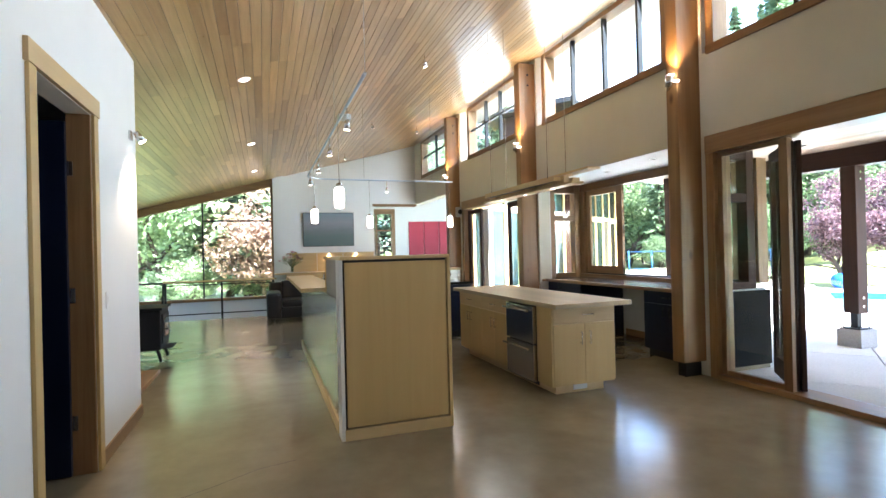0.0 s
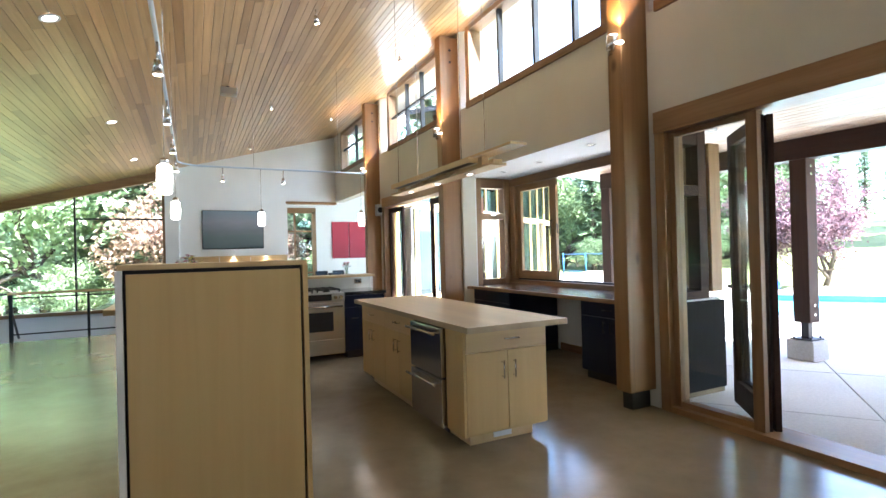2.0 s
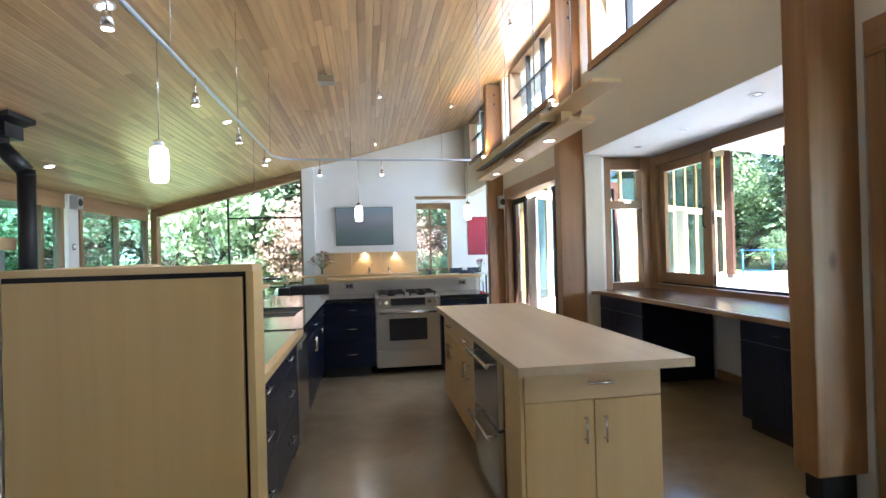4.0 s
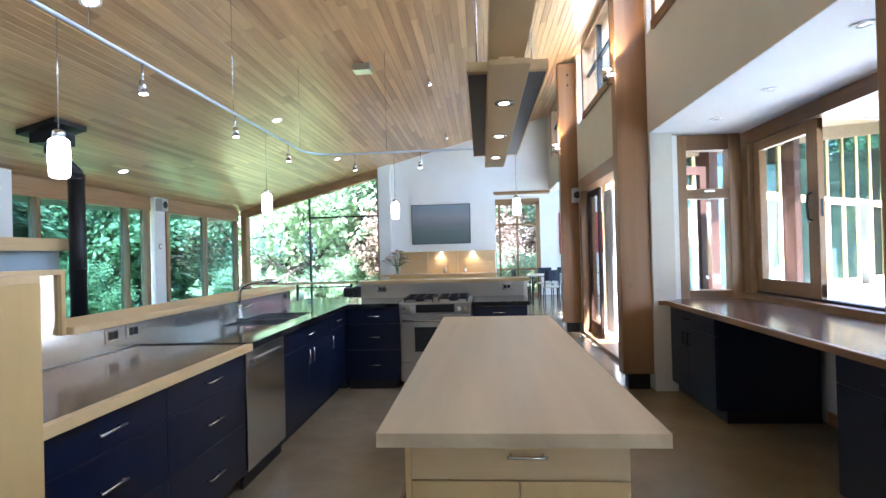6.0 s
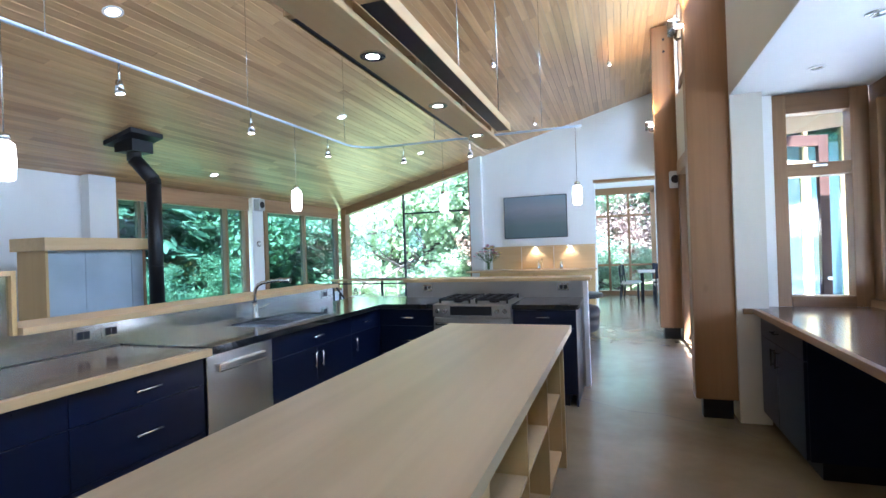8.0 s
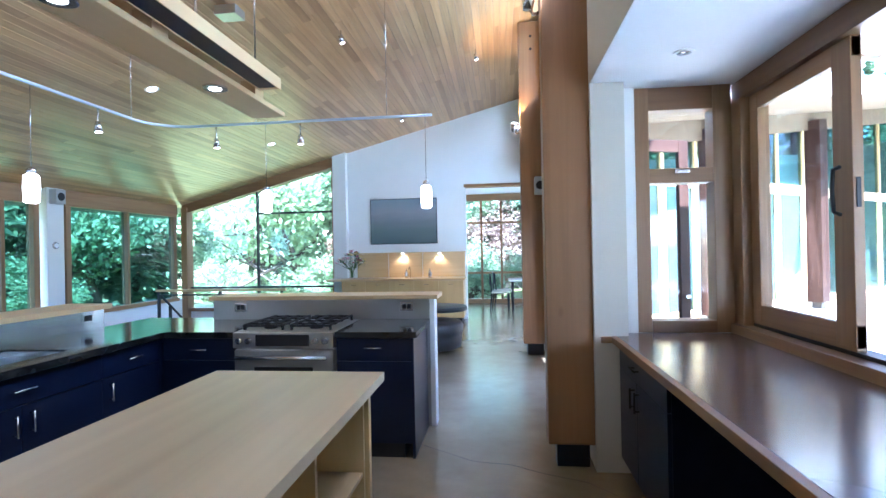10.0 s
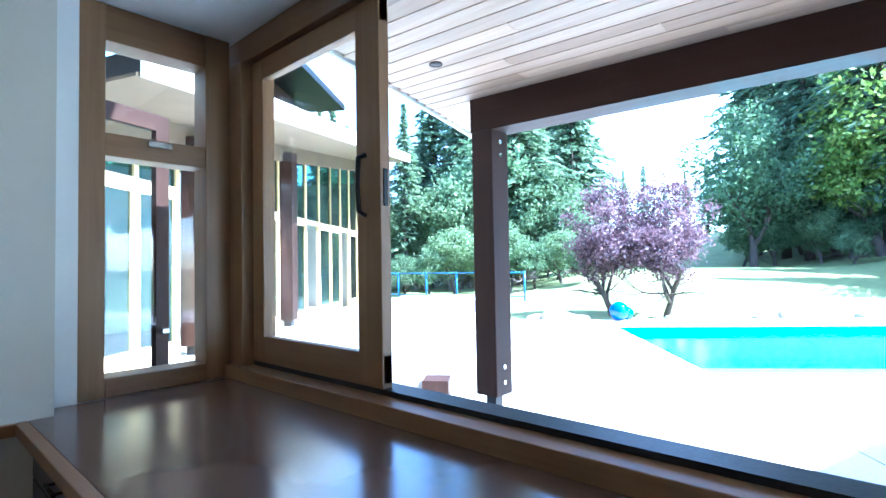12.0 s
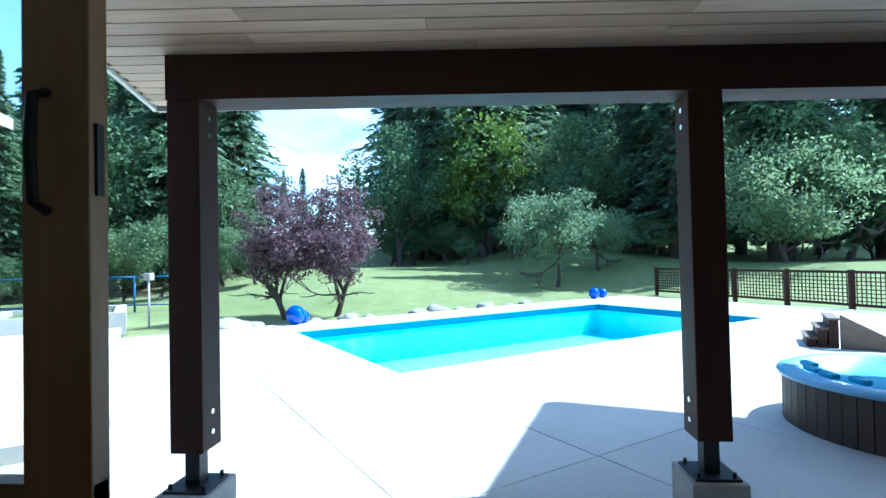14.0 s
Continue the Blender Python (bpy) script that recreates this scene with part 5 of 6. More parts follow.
# pale curtains gathered at the glazed doors
CLOTH = plain("white_curtain_cloth", (0.72, 0.7, 0.66), 0.9, vary=0.04, relief=0.1)
for y0, y1 in ((8.62, 9.0), (10.7, 11.2)):
    cu = thing("door_curtain", "white curtain gathered beside the glazed doors", "curtain", (WO + .12, (y0 + y1) / 2, .05), "door curtains")
    bm = bmesh.new()
    n_c = 40
    rows_ = []
    for z in (.08, 1.2, 2.36):
        rows_.append([[bm.verts.new((WO + .14 + .03 * math.sin(k * 1.7) + o, y0 + (y1 - y0) * k / n_c, z)) for k in range(n_c + 1)] for o in (0, .006)])
    for r0, r1 in zip(rows_, rows_[1:]):
        for o in (0, 1):
            for k in range(n_c):
                f = bm.faces.new((r0[o][k], r0[o][k + 1], r1[o][k + 1], r1[o][k]))
                f.smooth = True
    part("cloth", bm, CLOTH, cu)
    part("rod", tube(bmesh.new(), (WO + .14, y0 - .05, 2.38), (WO + .14, y1 + .05, 2.38), .012, seg=8), BLACK, cu)

# ---------------------------------------------------------------- outside: porch, terrace, pool
UA, UB = Vector((.593, -.805)), Vector((.805, .593))   # the pool's and the wing's own axes


def P(a, b):
    """Plan place from the pool's axes."""
    return (UA.x * a + UB.x * b, UA.y * a + UB.y * b)


def slab(a0, a1, b0, b1, z0, z1, bm=None):
    return prism(bm or bmesh.new(), [P(a0, b0), P(a1, b0), P(a1, b1), P(a0, b1)], z0, z1)


def smooth(t):
    t = max(0.0, min(1.0, t))
    return t * t * (3 - 2 * t)


PA0, PA1, PB0, PB1 = 1.3, 11.2, 14.2, 19.45          # the pool


def ground_z(x, y):
    a, b = UA.x * x + UA.y * y, UB.x * x + UB.y * y
    if -6.6 < a < 12.7 and -6 < b < 20.5 or (-3.2 < x < 5.6 and -5 < y < 16) or (a > -13 and 9 < b < 24 and a < -5.5 and x > 3):
        return -1.9
    z = -0.2
    z += 1.25 * smooth((b - 21.5) / 14) * smooth((a + 4) / 12)
    if b > 4:
        z += 1.2 * smooth((a - 15) / 9)
    z += 2.4 * smooth((math.hypot(x - 5, y - 6) - 42) / 20) * smooth((x - 5) / 10)
    z += 0.10 * noise.noise((x * .08, y * .08, 0)) * smooth((b - 22) / 6)
    if x < 5 or b < 9:
        z = -0.9 - 0.6 * smooth((-x - 3) / 12)
    return z


bm = bmesh.new()
xs = [-1600, -400, -150, -80] + [-60 + 1.25 * i for i in range(105)] + [90, 160, 400, 1600]
ys = [-1600, -400, -150, -80] + [-60 + 1.25 * i for i in range(105)] + [90, 160, 400, 1600]
grid = [[bm.verts.new((x, y, ground_z(x, y))) for x in xs] for y in ys]
for j in range(len(ys) - 1):
    for i in range(len(xs) - 1):
        f = bm.faces.new((grid[j][i], grid[j][i + 1], grid[j + 1][i + 1], grid[j + 1][i]))
        f.smooth = True


def lawn_mat():
    m, n, l, b = material("lawn", 0.9, 0, 0.15)
    v = coords(n, l)
    big, mid, fine = noise_tex(n, l, v, 0.12, 4), noise_tex(n, l, v, 1.4, 5, 0.7), noise_tex(n, l, v, 35, 4, 0.7)
    c = ramp(n, l, big, ((0.3, (0.17, 0.20, 0.085)), (0.55, (0.225, 0.25, 0.115)), (0.75, (0.29, 0.30, 0.155))))
    c = mixed(n, l, c, ramp(n, l, mid, ((0.3, (0.75, 0.8, 0.7)), (0.7, (1.12, 1.1, 1.1)))), 0.8, "MULTIPLY")
    c = mixed(n, l, c, ramp(n, l, fine, ((0.3, (0.6, 0.62, 0.55)), (0.7, (1.2, 1.2, 1.1)))), 0.8, "MULTIPLY")
    l.new(c, b.inputs["Base Color"])
    bump(n, l, b, fine, 0.6, 0.04)
    return m


setting("ground", bm, lawn_mat(), "mown lawn rising gently towards the woods", "ground")

setting("pavement_base", slab(-6.6, 14.5, -3.4, 14.19, -0.5, -0.075), FOOTING, "concrete base under the patio slabs", "pavement")
setting("pavement_base_pool_a", slab(-6.6, PA0 - .01, 14.2, 21.0, -0.5, -0.075), FOOTING, "concrete base under the patio slabs", "pavement")
setting("pavement_base_pool_b", slab(PA1 + .01, 14.5, 14.2, 21.0, -0.5, -0.075), FOOTING, "concrete base under the patio slabs", "pavement")
setting("pavement_base_pool_c", slab(PA0, PA1, PB1 + .01, 21.0, -0.5, -0.075), FOOTING, "concrete base under the patio slabs", "pavement")

# pool


def depth_tint_plaster():
    """Pool plaster, paler at the PB0 side: the look of water depth is put into its colour."""
    m, n, l, b = material("pool_plaster_depth_tint", 0.5)
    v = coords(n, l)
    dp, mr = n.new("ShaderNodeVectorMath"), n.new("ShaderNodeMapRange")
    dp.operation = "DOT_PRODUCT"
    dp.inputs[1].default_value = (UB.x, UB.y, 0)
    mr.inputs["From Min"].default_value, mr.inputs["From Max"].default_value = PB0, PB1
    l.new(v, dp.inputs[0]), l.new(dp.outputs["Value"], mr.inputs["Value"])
    # basin is flat; this ramp stands in for light absorbed by deeper water
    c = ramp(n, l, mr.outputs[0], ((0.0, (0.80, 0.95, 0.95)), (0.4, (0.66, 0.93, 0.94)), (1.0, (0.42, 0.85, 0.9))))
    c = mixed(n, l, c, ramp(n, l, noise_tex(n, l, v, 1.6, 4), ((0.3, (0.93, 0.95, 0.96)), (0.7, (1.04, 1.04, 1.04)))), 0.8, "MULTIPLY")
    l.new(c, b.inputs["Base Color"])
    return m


TURQ = depth_tint_plaster()
bm = bmesh.new()
slab(PA0, PA1, PB0, PB1, -1.1, -1.0, bm)
pool = thing("swimming_pool", "turquoise rectangular swimming pool set in the patio", "pool", (*P(6.2, 16.8), -1.5))
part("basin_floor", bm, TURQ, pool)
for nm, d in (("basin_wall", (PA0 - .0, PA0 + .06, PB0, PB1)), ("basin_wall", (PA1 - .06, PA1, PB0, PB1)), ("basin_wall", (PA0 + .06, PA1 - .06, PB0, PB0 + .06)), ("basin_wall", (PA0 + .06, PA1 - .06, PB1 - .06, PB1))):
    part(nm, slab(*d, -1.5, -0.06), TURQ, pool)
for d in ((PA0 + .06, PA1 - .06, PB1 - .075, PB1 - .061), (PA1 - .075, PA1 - .061, PB0 + .06, PB1 - .08)):
    part("waterline_tile", slab(*d, -.24, -0.065), plain("blue_tile", (0.03, 0.14, 0.26), 0.15), pool, "dark blue waterline tile")
wm, wnn, wl, wb = material("pool_water", 0.02)
wnn.remove(wb)
tr, gl, mx, lw = wnn.new("ShaderNodeBsdfTransparent"), wnn.new("ShaderNodeBsdfGlossy"), wnn.new("ShaderNodeMixShader"), wnn.new("ShaderNodeLayerWeight")
tr.inputs["Color"].default_value = (0.82, 0.98, 0.99, 1)
gl.inputs["Roughness"].default_value = 0.03
lw.inputs["Blend"].default_value = 0.5
pw = wnn.new("ShaderNodeMath")
pw.operation = "POWER"
pw.inputs[1].default_value = 5.0
bp = wnn.new("ShaderNodeBump")
bp.inputs["Strength"].default_value, bp.inputs["Distance"].default_value = 0.25, 0.03
wl.new(noise_tex(wnn, wl, coords(wnn, wl), 3.5, 3), bp.inputs["Height"])
wl.new(bp.outputs[0], gl.inputs["Normal"])
sc = wnn.new("ShaderNodeMath")
sc.operation = "MULTIPLY"
sc.inputs[1].default_value = 0.4
wl.new(lw.outputs["Facing"], pw.inputs[0]), wl.new(pw.outputs[0], sc.inputs[0]), wl.new(sc.outputs[0], mx.inputs[0])
wl.new(tr.outputs[0], mx.inputs[1]), wl.new(gl.outputs[0], mx.inputs[2])
wl.new(mx.outputs[0], wnn["Material Output"].inputs["Surface"])
w_ob = part("water", slab(PA0 + .062, PA1 - .062, PB0 + .062, PB1 - .08, -.22, -.2), wm, pool, "clear pool water")
w_ob.visible_shadow = False

# porch: posts on footings, beam, board soffit, roof
PX0, PX1 = 8.12, 8.33
SPLAY = .0875
for y0 in (7.80, 4.73, 1.66, -1.41):
    o = (7.9 - y0 - .1) * SPLAY
    p = thing("porch_post", "dark stained timber porch post on steel pin and concrete footing", "post", (8.22 + o, y0 + .1, -.05), "porch posts")
    part("shaft", B(PX0 + o, PX1 + o, y0, y0 + .2, .42, 2.49, bevel=.008), DEEP, p)
    part("pin", B(o + 8.18, o + 8.27, y0 + .055, y0 + .145, .215, .42), BLACK, p, "black steel pin")
    part("base_plate", B(o + 8.09, o + 8.36, y0 - .03, y0 + .23, .2, .216, bevel=.003), BLACK, p, "black steel base plate")
    part("footing", B(o + 8.06, o + 8.40, y0 - .06, y0 + .26, -.05, .2, bevel=.012), FOOTING, p, "square concrete footing")
    for x in (8.12 + o, 8.33 + o):
        for y in (y0, y0 + .2):
            part("anchor_bolt", tube(bmesh.new(), (x, y, .216), (x, y, .245), .012, seg=8), BLACK, p)
    for z in (.52, .64, 2.30, 2.40):
        for yy in (y0 - .006, y0 + .2):
            part("bolt", tube(bmesh.new(), (8.225 + o, yy, z), (8.225 + o, yy + .006, z), .017, seg=10), CHROME, p)
OS = 13.9 * SPLAY
setting("porch_beam", prism(bmesh.new(), [(PX0 - .01, 8.0), (PX0 - .01 + OS, -6), (PX1 + .02 + OS, -6), (PX1 + .02, 8.0)], 2.49, 2.755), DEEP_Y, "dark stained timber porch beam", "beam")
def porch_edge(x):
    """North end of the porch roof, cut on the skew."""
    return 7.95 + .305 * (x - 6.59)


def board_end(x):
    """The same end along a board that runs with the splayed beam."""
    return (7.95 + .305 * (x + 8 * SPLAY - 6.59)) / (1 + .305 * SPLAY)


random.seed(12)
bm = bmesh.new()
x = WO - 1.25
while x < 9.02:
    y_in = min(8.0 - (WO + .02 - x) / SPLAY, 8.6) if x < WO + .02 else 9.9
    y = -6 - random.random() * 2
    y_end = min(board_end(x), y_in)
    while y < y_end:
        ln = random.uniform(1.5, 4)
        y0, y1 = max(y, -6), min(y + ln, y_end)
        if y1 - y0 > .05:
            prof = ((.004, 2.757), (.128, 2.757), (.132, 2.763), (.132, 2.78), (0, 2.78), (0, 2.763))
            a = [bm.verts.new((x + dx + (8 - y0) * SPLAY, y0 + .002, z)) for dx, z in prof]
            b = [bm.verts.new((x + dx + (8 - y1) * SPLAY, y1 - .002, z)) for dx, z in prof]
            for i in range(6):
                j = (i + 1) % 6
                bm.faces.new((a[i], b[i], b[j], a[j]))
            bm.faces.new(a), bm.faces.new(b[::-1])
        y += ln
    x += .137
setting("ceiling_porch", bm, SOFFIT, "knotty wood board soffit of the porch", "ceiling")
RX = 9.1
setting("roof_porch", prism(bmesh.new(), [(WO + .02, porch_edge(WO)), (WO + .02, -6), (RX + OS, -6), (RX, porch_edge(RX))], 2.782, 2.95), BLACK, "low dark porch roof", "roof")
setting("roof_porch_fascia", prism(bmesh.new(), [(RX, porch_edge(RX)), (RX + OS, -6), (RX + OS + .03, -6), (RX + .03, porch_edge(RX))], 2.74, 2.97), CREAM, "pale porch fascia board", "trim")
setting("roof_porch_fascia_end", prism(bmesh.new(), [(WO + .02, porch_edge(WO)), (RX, porch_edge(RX)), (RX, porch_edge(RX) + .03), (WO + .02, porch_edge(WO) + .03)], 2.74, 2.97), CREAM, "pale porch fascia board", "trim")
for x, y in ((7.385, 7.7), (7.6, 4.9), (7.8, 2.4)):
    d = thing("porch_downlight", "small dark recessed downlight in the porch soffit", "ceiling light", (x, y, 2.756), "porch downlights")
    part("ring", lathe(bmesh.new(), ((.036, 2.75), (.044, 2.75), (.044, 2.757), (.036, 2.757)), (x, y, 0), ring=True), DEEP, d)
    part("lamp", lathe(bmesh.new(), ((.001, 2.753), (.036, 2.753), (.036, 2.7565), (.001, 2.7565)), (x, y, 0)), BLACK, d)

# unseen building to the south, added so that its roof shades part of the patio
shade_block = thing("south_wing", "unseen cream wall and flat roof added to shade the patio", "house", (8.5, -2, -.05))
part("wall", B(5.6, 8.0, -9, -1.2, -.05, 5.0), CREAM, shade_block)
part("roof", prism(bmesh.new(), [(12.45, 1.45), (10.1, 2.15), (6.0, 3.3), (5.6, -9), (9.0, -9)], 5.0, 5.2), BLACK, shade_block)

# hot tub
WEATHERED = wood("weathered_timber", ((0.10, 0.075, 0.06), (0.15, 0.115, 0.095), (0.2, 0.16, 0.13)), "x", 0.75, 0.8, objects=True)
ht = thing("hot_tub", "round wooden hot tub with blue shell standing on the patio", "hot tub", (10.05, 2.45, -.05))
TUBW = wood("tub_staves", ((0.03, 0.02, 0.015), (0.05, 0.033, 0.025), (0.07, 0.046, 0.035)), "z", 0.6, 0.8, objects=True)
N_ST = 56
for k in range(N_ST):
    a0, a1 = 2 * math.pi * k / N_ST, 2 * math.pi * (k + .93) / N_ST
    bm = bmesh.new()
    prism(bm, [(10.05 + r * math.cos(t), 2.45 + r * math.sin(t)) for r, t in ((.91, a0), (.96, a0), (.96, a1), (.91, a1))], -.05, .38)
    part("stave", bm, TUBW, ht)
BLUE = plain("blue_shell", (0.1, 0.36, 0.6), 0.25, vary=0.1)
part("rim", lathe(bmesh.new(), ((.8, .36), (.82, .43), (.93, .44), (1.0, .41), (1.0, .38), (.8, .36)), (10.05, 2.45, 0), 48), plain("blue_rim", (0.22, 0.42, 0.62), 0.3), ht, "blue rounded rim")
part("shell", lathe(bmesh.new(), ((.05, .0), (.6, .0), (.77, .1), (.81, .37), (.79, .37), (.74, .12), (.58, .02), (.05, .02)), (10.05, 2.45, 0), 48), BLUE, ht)
part("water", lathe(bmesh.new(), ((.001, .36), (.797, .36), (.797, .37), (.001, .37)), (10.05, 2.45, 0), 40), plain("tub_water", (0.14, 0.48, 0.68), 0.4, relief=0), ht).visible_shadow = False
for k in range(4):
    part("headrest", B(9.63 + .22 * k, 9.81 + .22 * k, 3.22 - .1 * abs(k - 1.5), 3.3 - .1 * abs(k - 1.5), .43, .48, bevel=.02), BLUE, ht)
tb = thing("timber_steps", "weathered timber steps beside the hot tub", "steps", (13.6, 1.0, -.05))
S0, SS, SW = Vector((14.12, .92)), Vector((-.45, -.89)), Vector((.89, -.45))
for k in range(3):
    q = [S0 + SS * s + SW * w for s, w in ((.15 * k, 0), (.15 * k + .17, 0), (.15 * k + .17, .9), (.15 * k, .9))]
    part("riser", prism(bmesh.new(), [S0 + SS * s + SW * w for s, w in ((.15 * k + .02, .02), (.15 * k + .15, .02), (.15 * k + .15, .88), (.15 * k + .02, .88))], -.05, .08 + .16 * k), DEEP, tb)
    part("tread", prism(bmesh.new(), q, .08 + .16 * k, .115 + .16 * k), WEATHERED, tb)
bm = bmesh.new()
for w in (-.04, 0):
    fs = [bm.verts.new((*(S0 + SS * s + SW * w), z)) for s, z in ((.46, -.05), (1.35, -.05), (1.35, .0), (.46, .5))]
    bm.faces.new(fs)
bm.verts.ensure_lookup_table()
for i in range(4):
    bm.faces.new([bm.verts[i], bm.verts[(i + 1) % 4], bm.verts[4 + (i + 1) % 4], bm.verts[4 + i]])
bmesh.ops.recalc_face_normals(bm, faces=bm.faces)
part("side_board", bm, WEATHERED, tb)

# raised terrace along the wing
TZ = 0.07
setting("pavement_terrace", slab(-6.46, -2.0, 13.3, 27.0, -.5, TZ), PATIO, "raised concrete terrace along the wing", "pavement")
lt = thing("terrace_step", "low dark timber step block at the terrace edge", "step", (*P(-2.1, 13.2), -.05))
part("block", slab(-2.3, -2.0, 12.95, 13.29, -.05, .14), DEEP, lt)
pl = thing("planter_kerb", "low square concrete planter kerb on the terrace", "planter", (*P(-2.3, 22), TZ))
for d in ((-4.6, -1.9, 22.0, 22.25), (-4.6, -1.9, 24.6, 24.85), (-4.6, -4.35, 22.25, 24.6), (-2.15, -1.9, 22.25, 24.6)):
    part("kerb", slab(*d, -.1, .42), FOOTING, pl)
part("soil", slab(-4.35, -2.15, 22.25, 24.6, -.1, .3), GRASS, pl)

# blue metal fence with mesh panels
BLUE_STEEL = plain("blue_enamel", (0.03, 0.12, 0.30), 0.35)
fn = thing("terrace_fence", "blue metal fence with clear panels at the terrace edge", "fence", (21.8, 21, -.1))
fp = [Vector((22.7, 17.0)) + Vector((-1.4, 8.0)) * k / 5 for k in range(6)]
for q in fp:
    part("post", tube(bmesh.new(), (q.x, q.y, -.3), (q.x, q.y, 1.15), .04, seg=10), BLUE_STEEL, fn)
for q, r in zip(fp, fp[1:]):
    for z in (1.1, .1):
        part("rail", tube(bmesh.new(), (q.x, q.y, z), (r.x, r.y, z), .025, seg=8), BLUE_STEEL, fn)
    e = (r - q).normalized() * .06
    n2 = Vector((-e.y, e.x)) * .07
    part("panel", prism(bmesh.new(), [(q.x + e.x, q.y + e.y), (r.x - e.x, r.y - e.y), (r.x - e.x + n2.x, r.y - e.y + n2.y), (q.x + e.x + n2.x, q.y + e.y + n2.y)], .14, 1.06), GLASS, fn).visible_shadow = False
lp = thing("garden_post", "slim grey garden lamp post on the lawn edge", "lamp post", (18.3, 15.2, -.1))
part("pole", tube(bmesh.new(), (18.3, 15.2, -.2), (18.3, 15.2, 1.1), .03, seg=8), FOOTING, lp)
part("head", B(18.2, 18.4, 15.1, 15.3, 1.1, 1.3, bevel=.03), FOOTING, lp)

# lattice fence
tf = thing("lattice_fence", "low brown wooden lattice fence along the lawn", "fence", (22.5, -2.5, 0))
q0, q1 = Vector((26.4, -.75)), Vector((16.5, -5.15))
NP = 6
for k in range(NP + 1):
    q = q0.lerp(q1, k / NP)
    part("post", B(q.x - .06, q.x + .06, q.y - .06, q.y + .06, -.3, 1.0, bevel=.01), DEEP, tf)
d = (q1 - q0).normalized()
nn = Vector((-d.y, d.x)) * .015
for k in range(NP):
    q, r = q0.lerp(q1, k / NP) + d * .07, q0.lerp(q1, (k + 1) / NP) - d * .07
    for z0, z1 in ((.9, .97), (.02, .09)):
        part("rail", prism(bmesh.new(), [tuple(q + nn * 2), tuple(r + nn * 2), tuple(r - nn * 2), tuple(q - nn * 2)], z0, z1), DEEP, tf)
    bm = bmesh.new()
    L = (r - q).length
    m = int(L / .11)
    for i in range(m):
        s = q + d * (L * (i + .5) / m)
        prism(bm, [tuple(s - d * .012 + nn), tuple(s + d * .012 + nn), tuple(s + d * .012), tuple(s - d * .012)], .09, .9)
    for i in range(7):
        z = .15 + .105 * i
        prism(bm, [tuple(q - nn), tuple(r - nn), tuple(r - nn * .05), tuple(q - nn * .05)], z, z + .024)
    tagged(part("lattice", bm, DEEP, tf), kind="stuff")

# rocks and blue glazed balls beside the pool
ROCK = slab_mat("garden_rock", (0.24, 0.22, 0.2), (0.42, 0.39, 0.35), 0.9)
random.seed(21)


def rock(at, r):
    bm = bmesh.new()
    bmesh.ops.create_icosphere(bm, subdivisions=3, radius=1)
    o = Vector((random.random() * 50, 0, 0))
    for v in bm.verts:
        v.co *= 1 + .35 * noise.noise(v.co * 1.3 + o) + .1 * noise.noise(v.co * 4 + o)
        v.co.x *= r * random.uniform(1.2, 1.25)
        v.co.y *= r
        v.co.z = max(-.5, v.co.z) * r * .65
    for f in bm.faces:
        f.smooth = True
    ob = part("garden_rock", bm, ROCK)
    ob.matrix_basis = pose(*at, 0, 0, random.uniform(0, 360))
    return tagged(ob, "rounded grey garden rock beside the pool coping", "rock", "rocks along the pool")


for a, b, r in ((.2, 21.4, .42), (.75, 21.5, .3), (-.3, 21.6, .3), (2.4, 21.4, .22), (3.4, 21.5, .3), (4.0, 21.45, .2), (5.6, 21.4, .28), (6.3, 21.5, .34), (7.1, 21.4, .22), (8.2, 21.5, .3), (9.1, 21.4, .2), (9.9, 21.5, .26)):
    x, y = P(a, b)
    rock((x, y, ground_z(x, y) + r * .2), r)
GLAZE = plain("cobalt_glaze", (0.012, 0.07, 0.42), 0.08, vary=0.15)
for a, b, r in ((1.72, 20.75, .24), (1.95, 20.9, .17), (12.6, 20.8, .2), (13.1, 20.85, .17)):
    x, y = P(a, b)
    bm = bmesh.new()
    bmesh.ops.create_uvsphere(bm, u_segments=24, v_segments=14, radius=r)
    for f in bm.faces:
        f.smooth = True
    ob = part("garden_ball", bm, GLAZE)
    ob.matrix_basis = pose(x, y, -.05 + r)
    tagged(ob, "glossy cobalt blue ceramic ball on the pool coping", "ornament", "blue garden balls")

# ---------------------------------------------------------------- the angled wing
O2 = Vector((5.42, 12.02))


def Q(s, d):
    """Plan place along the wing's facade (s) and out from it (d)."""
    return (O2.x + UB.x * s + UA.x * d, O2.y + UB.y * s + UA.y * d)


def wbox(s0, s1, d0, d1, z0, z1):
    return prism(bmesh.new(), [Q(s0, d0), Q(s1, d0), Q(s1, d1), Q(s0, d1)], z0, z1)


def eave(x, y):
    s = (x - O2.x) * UB.x + (y - O2.y) * UB.y
    return 2.98 + .15 * s


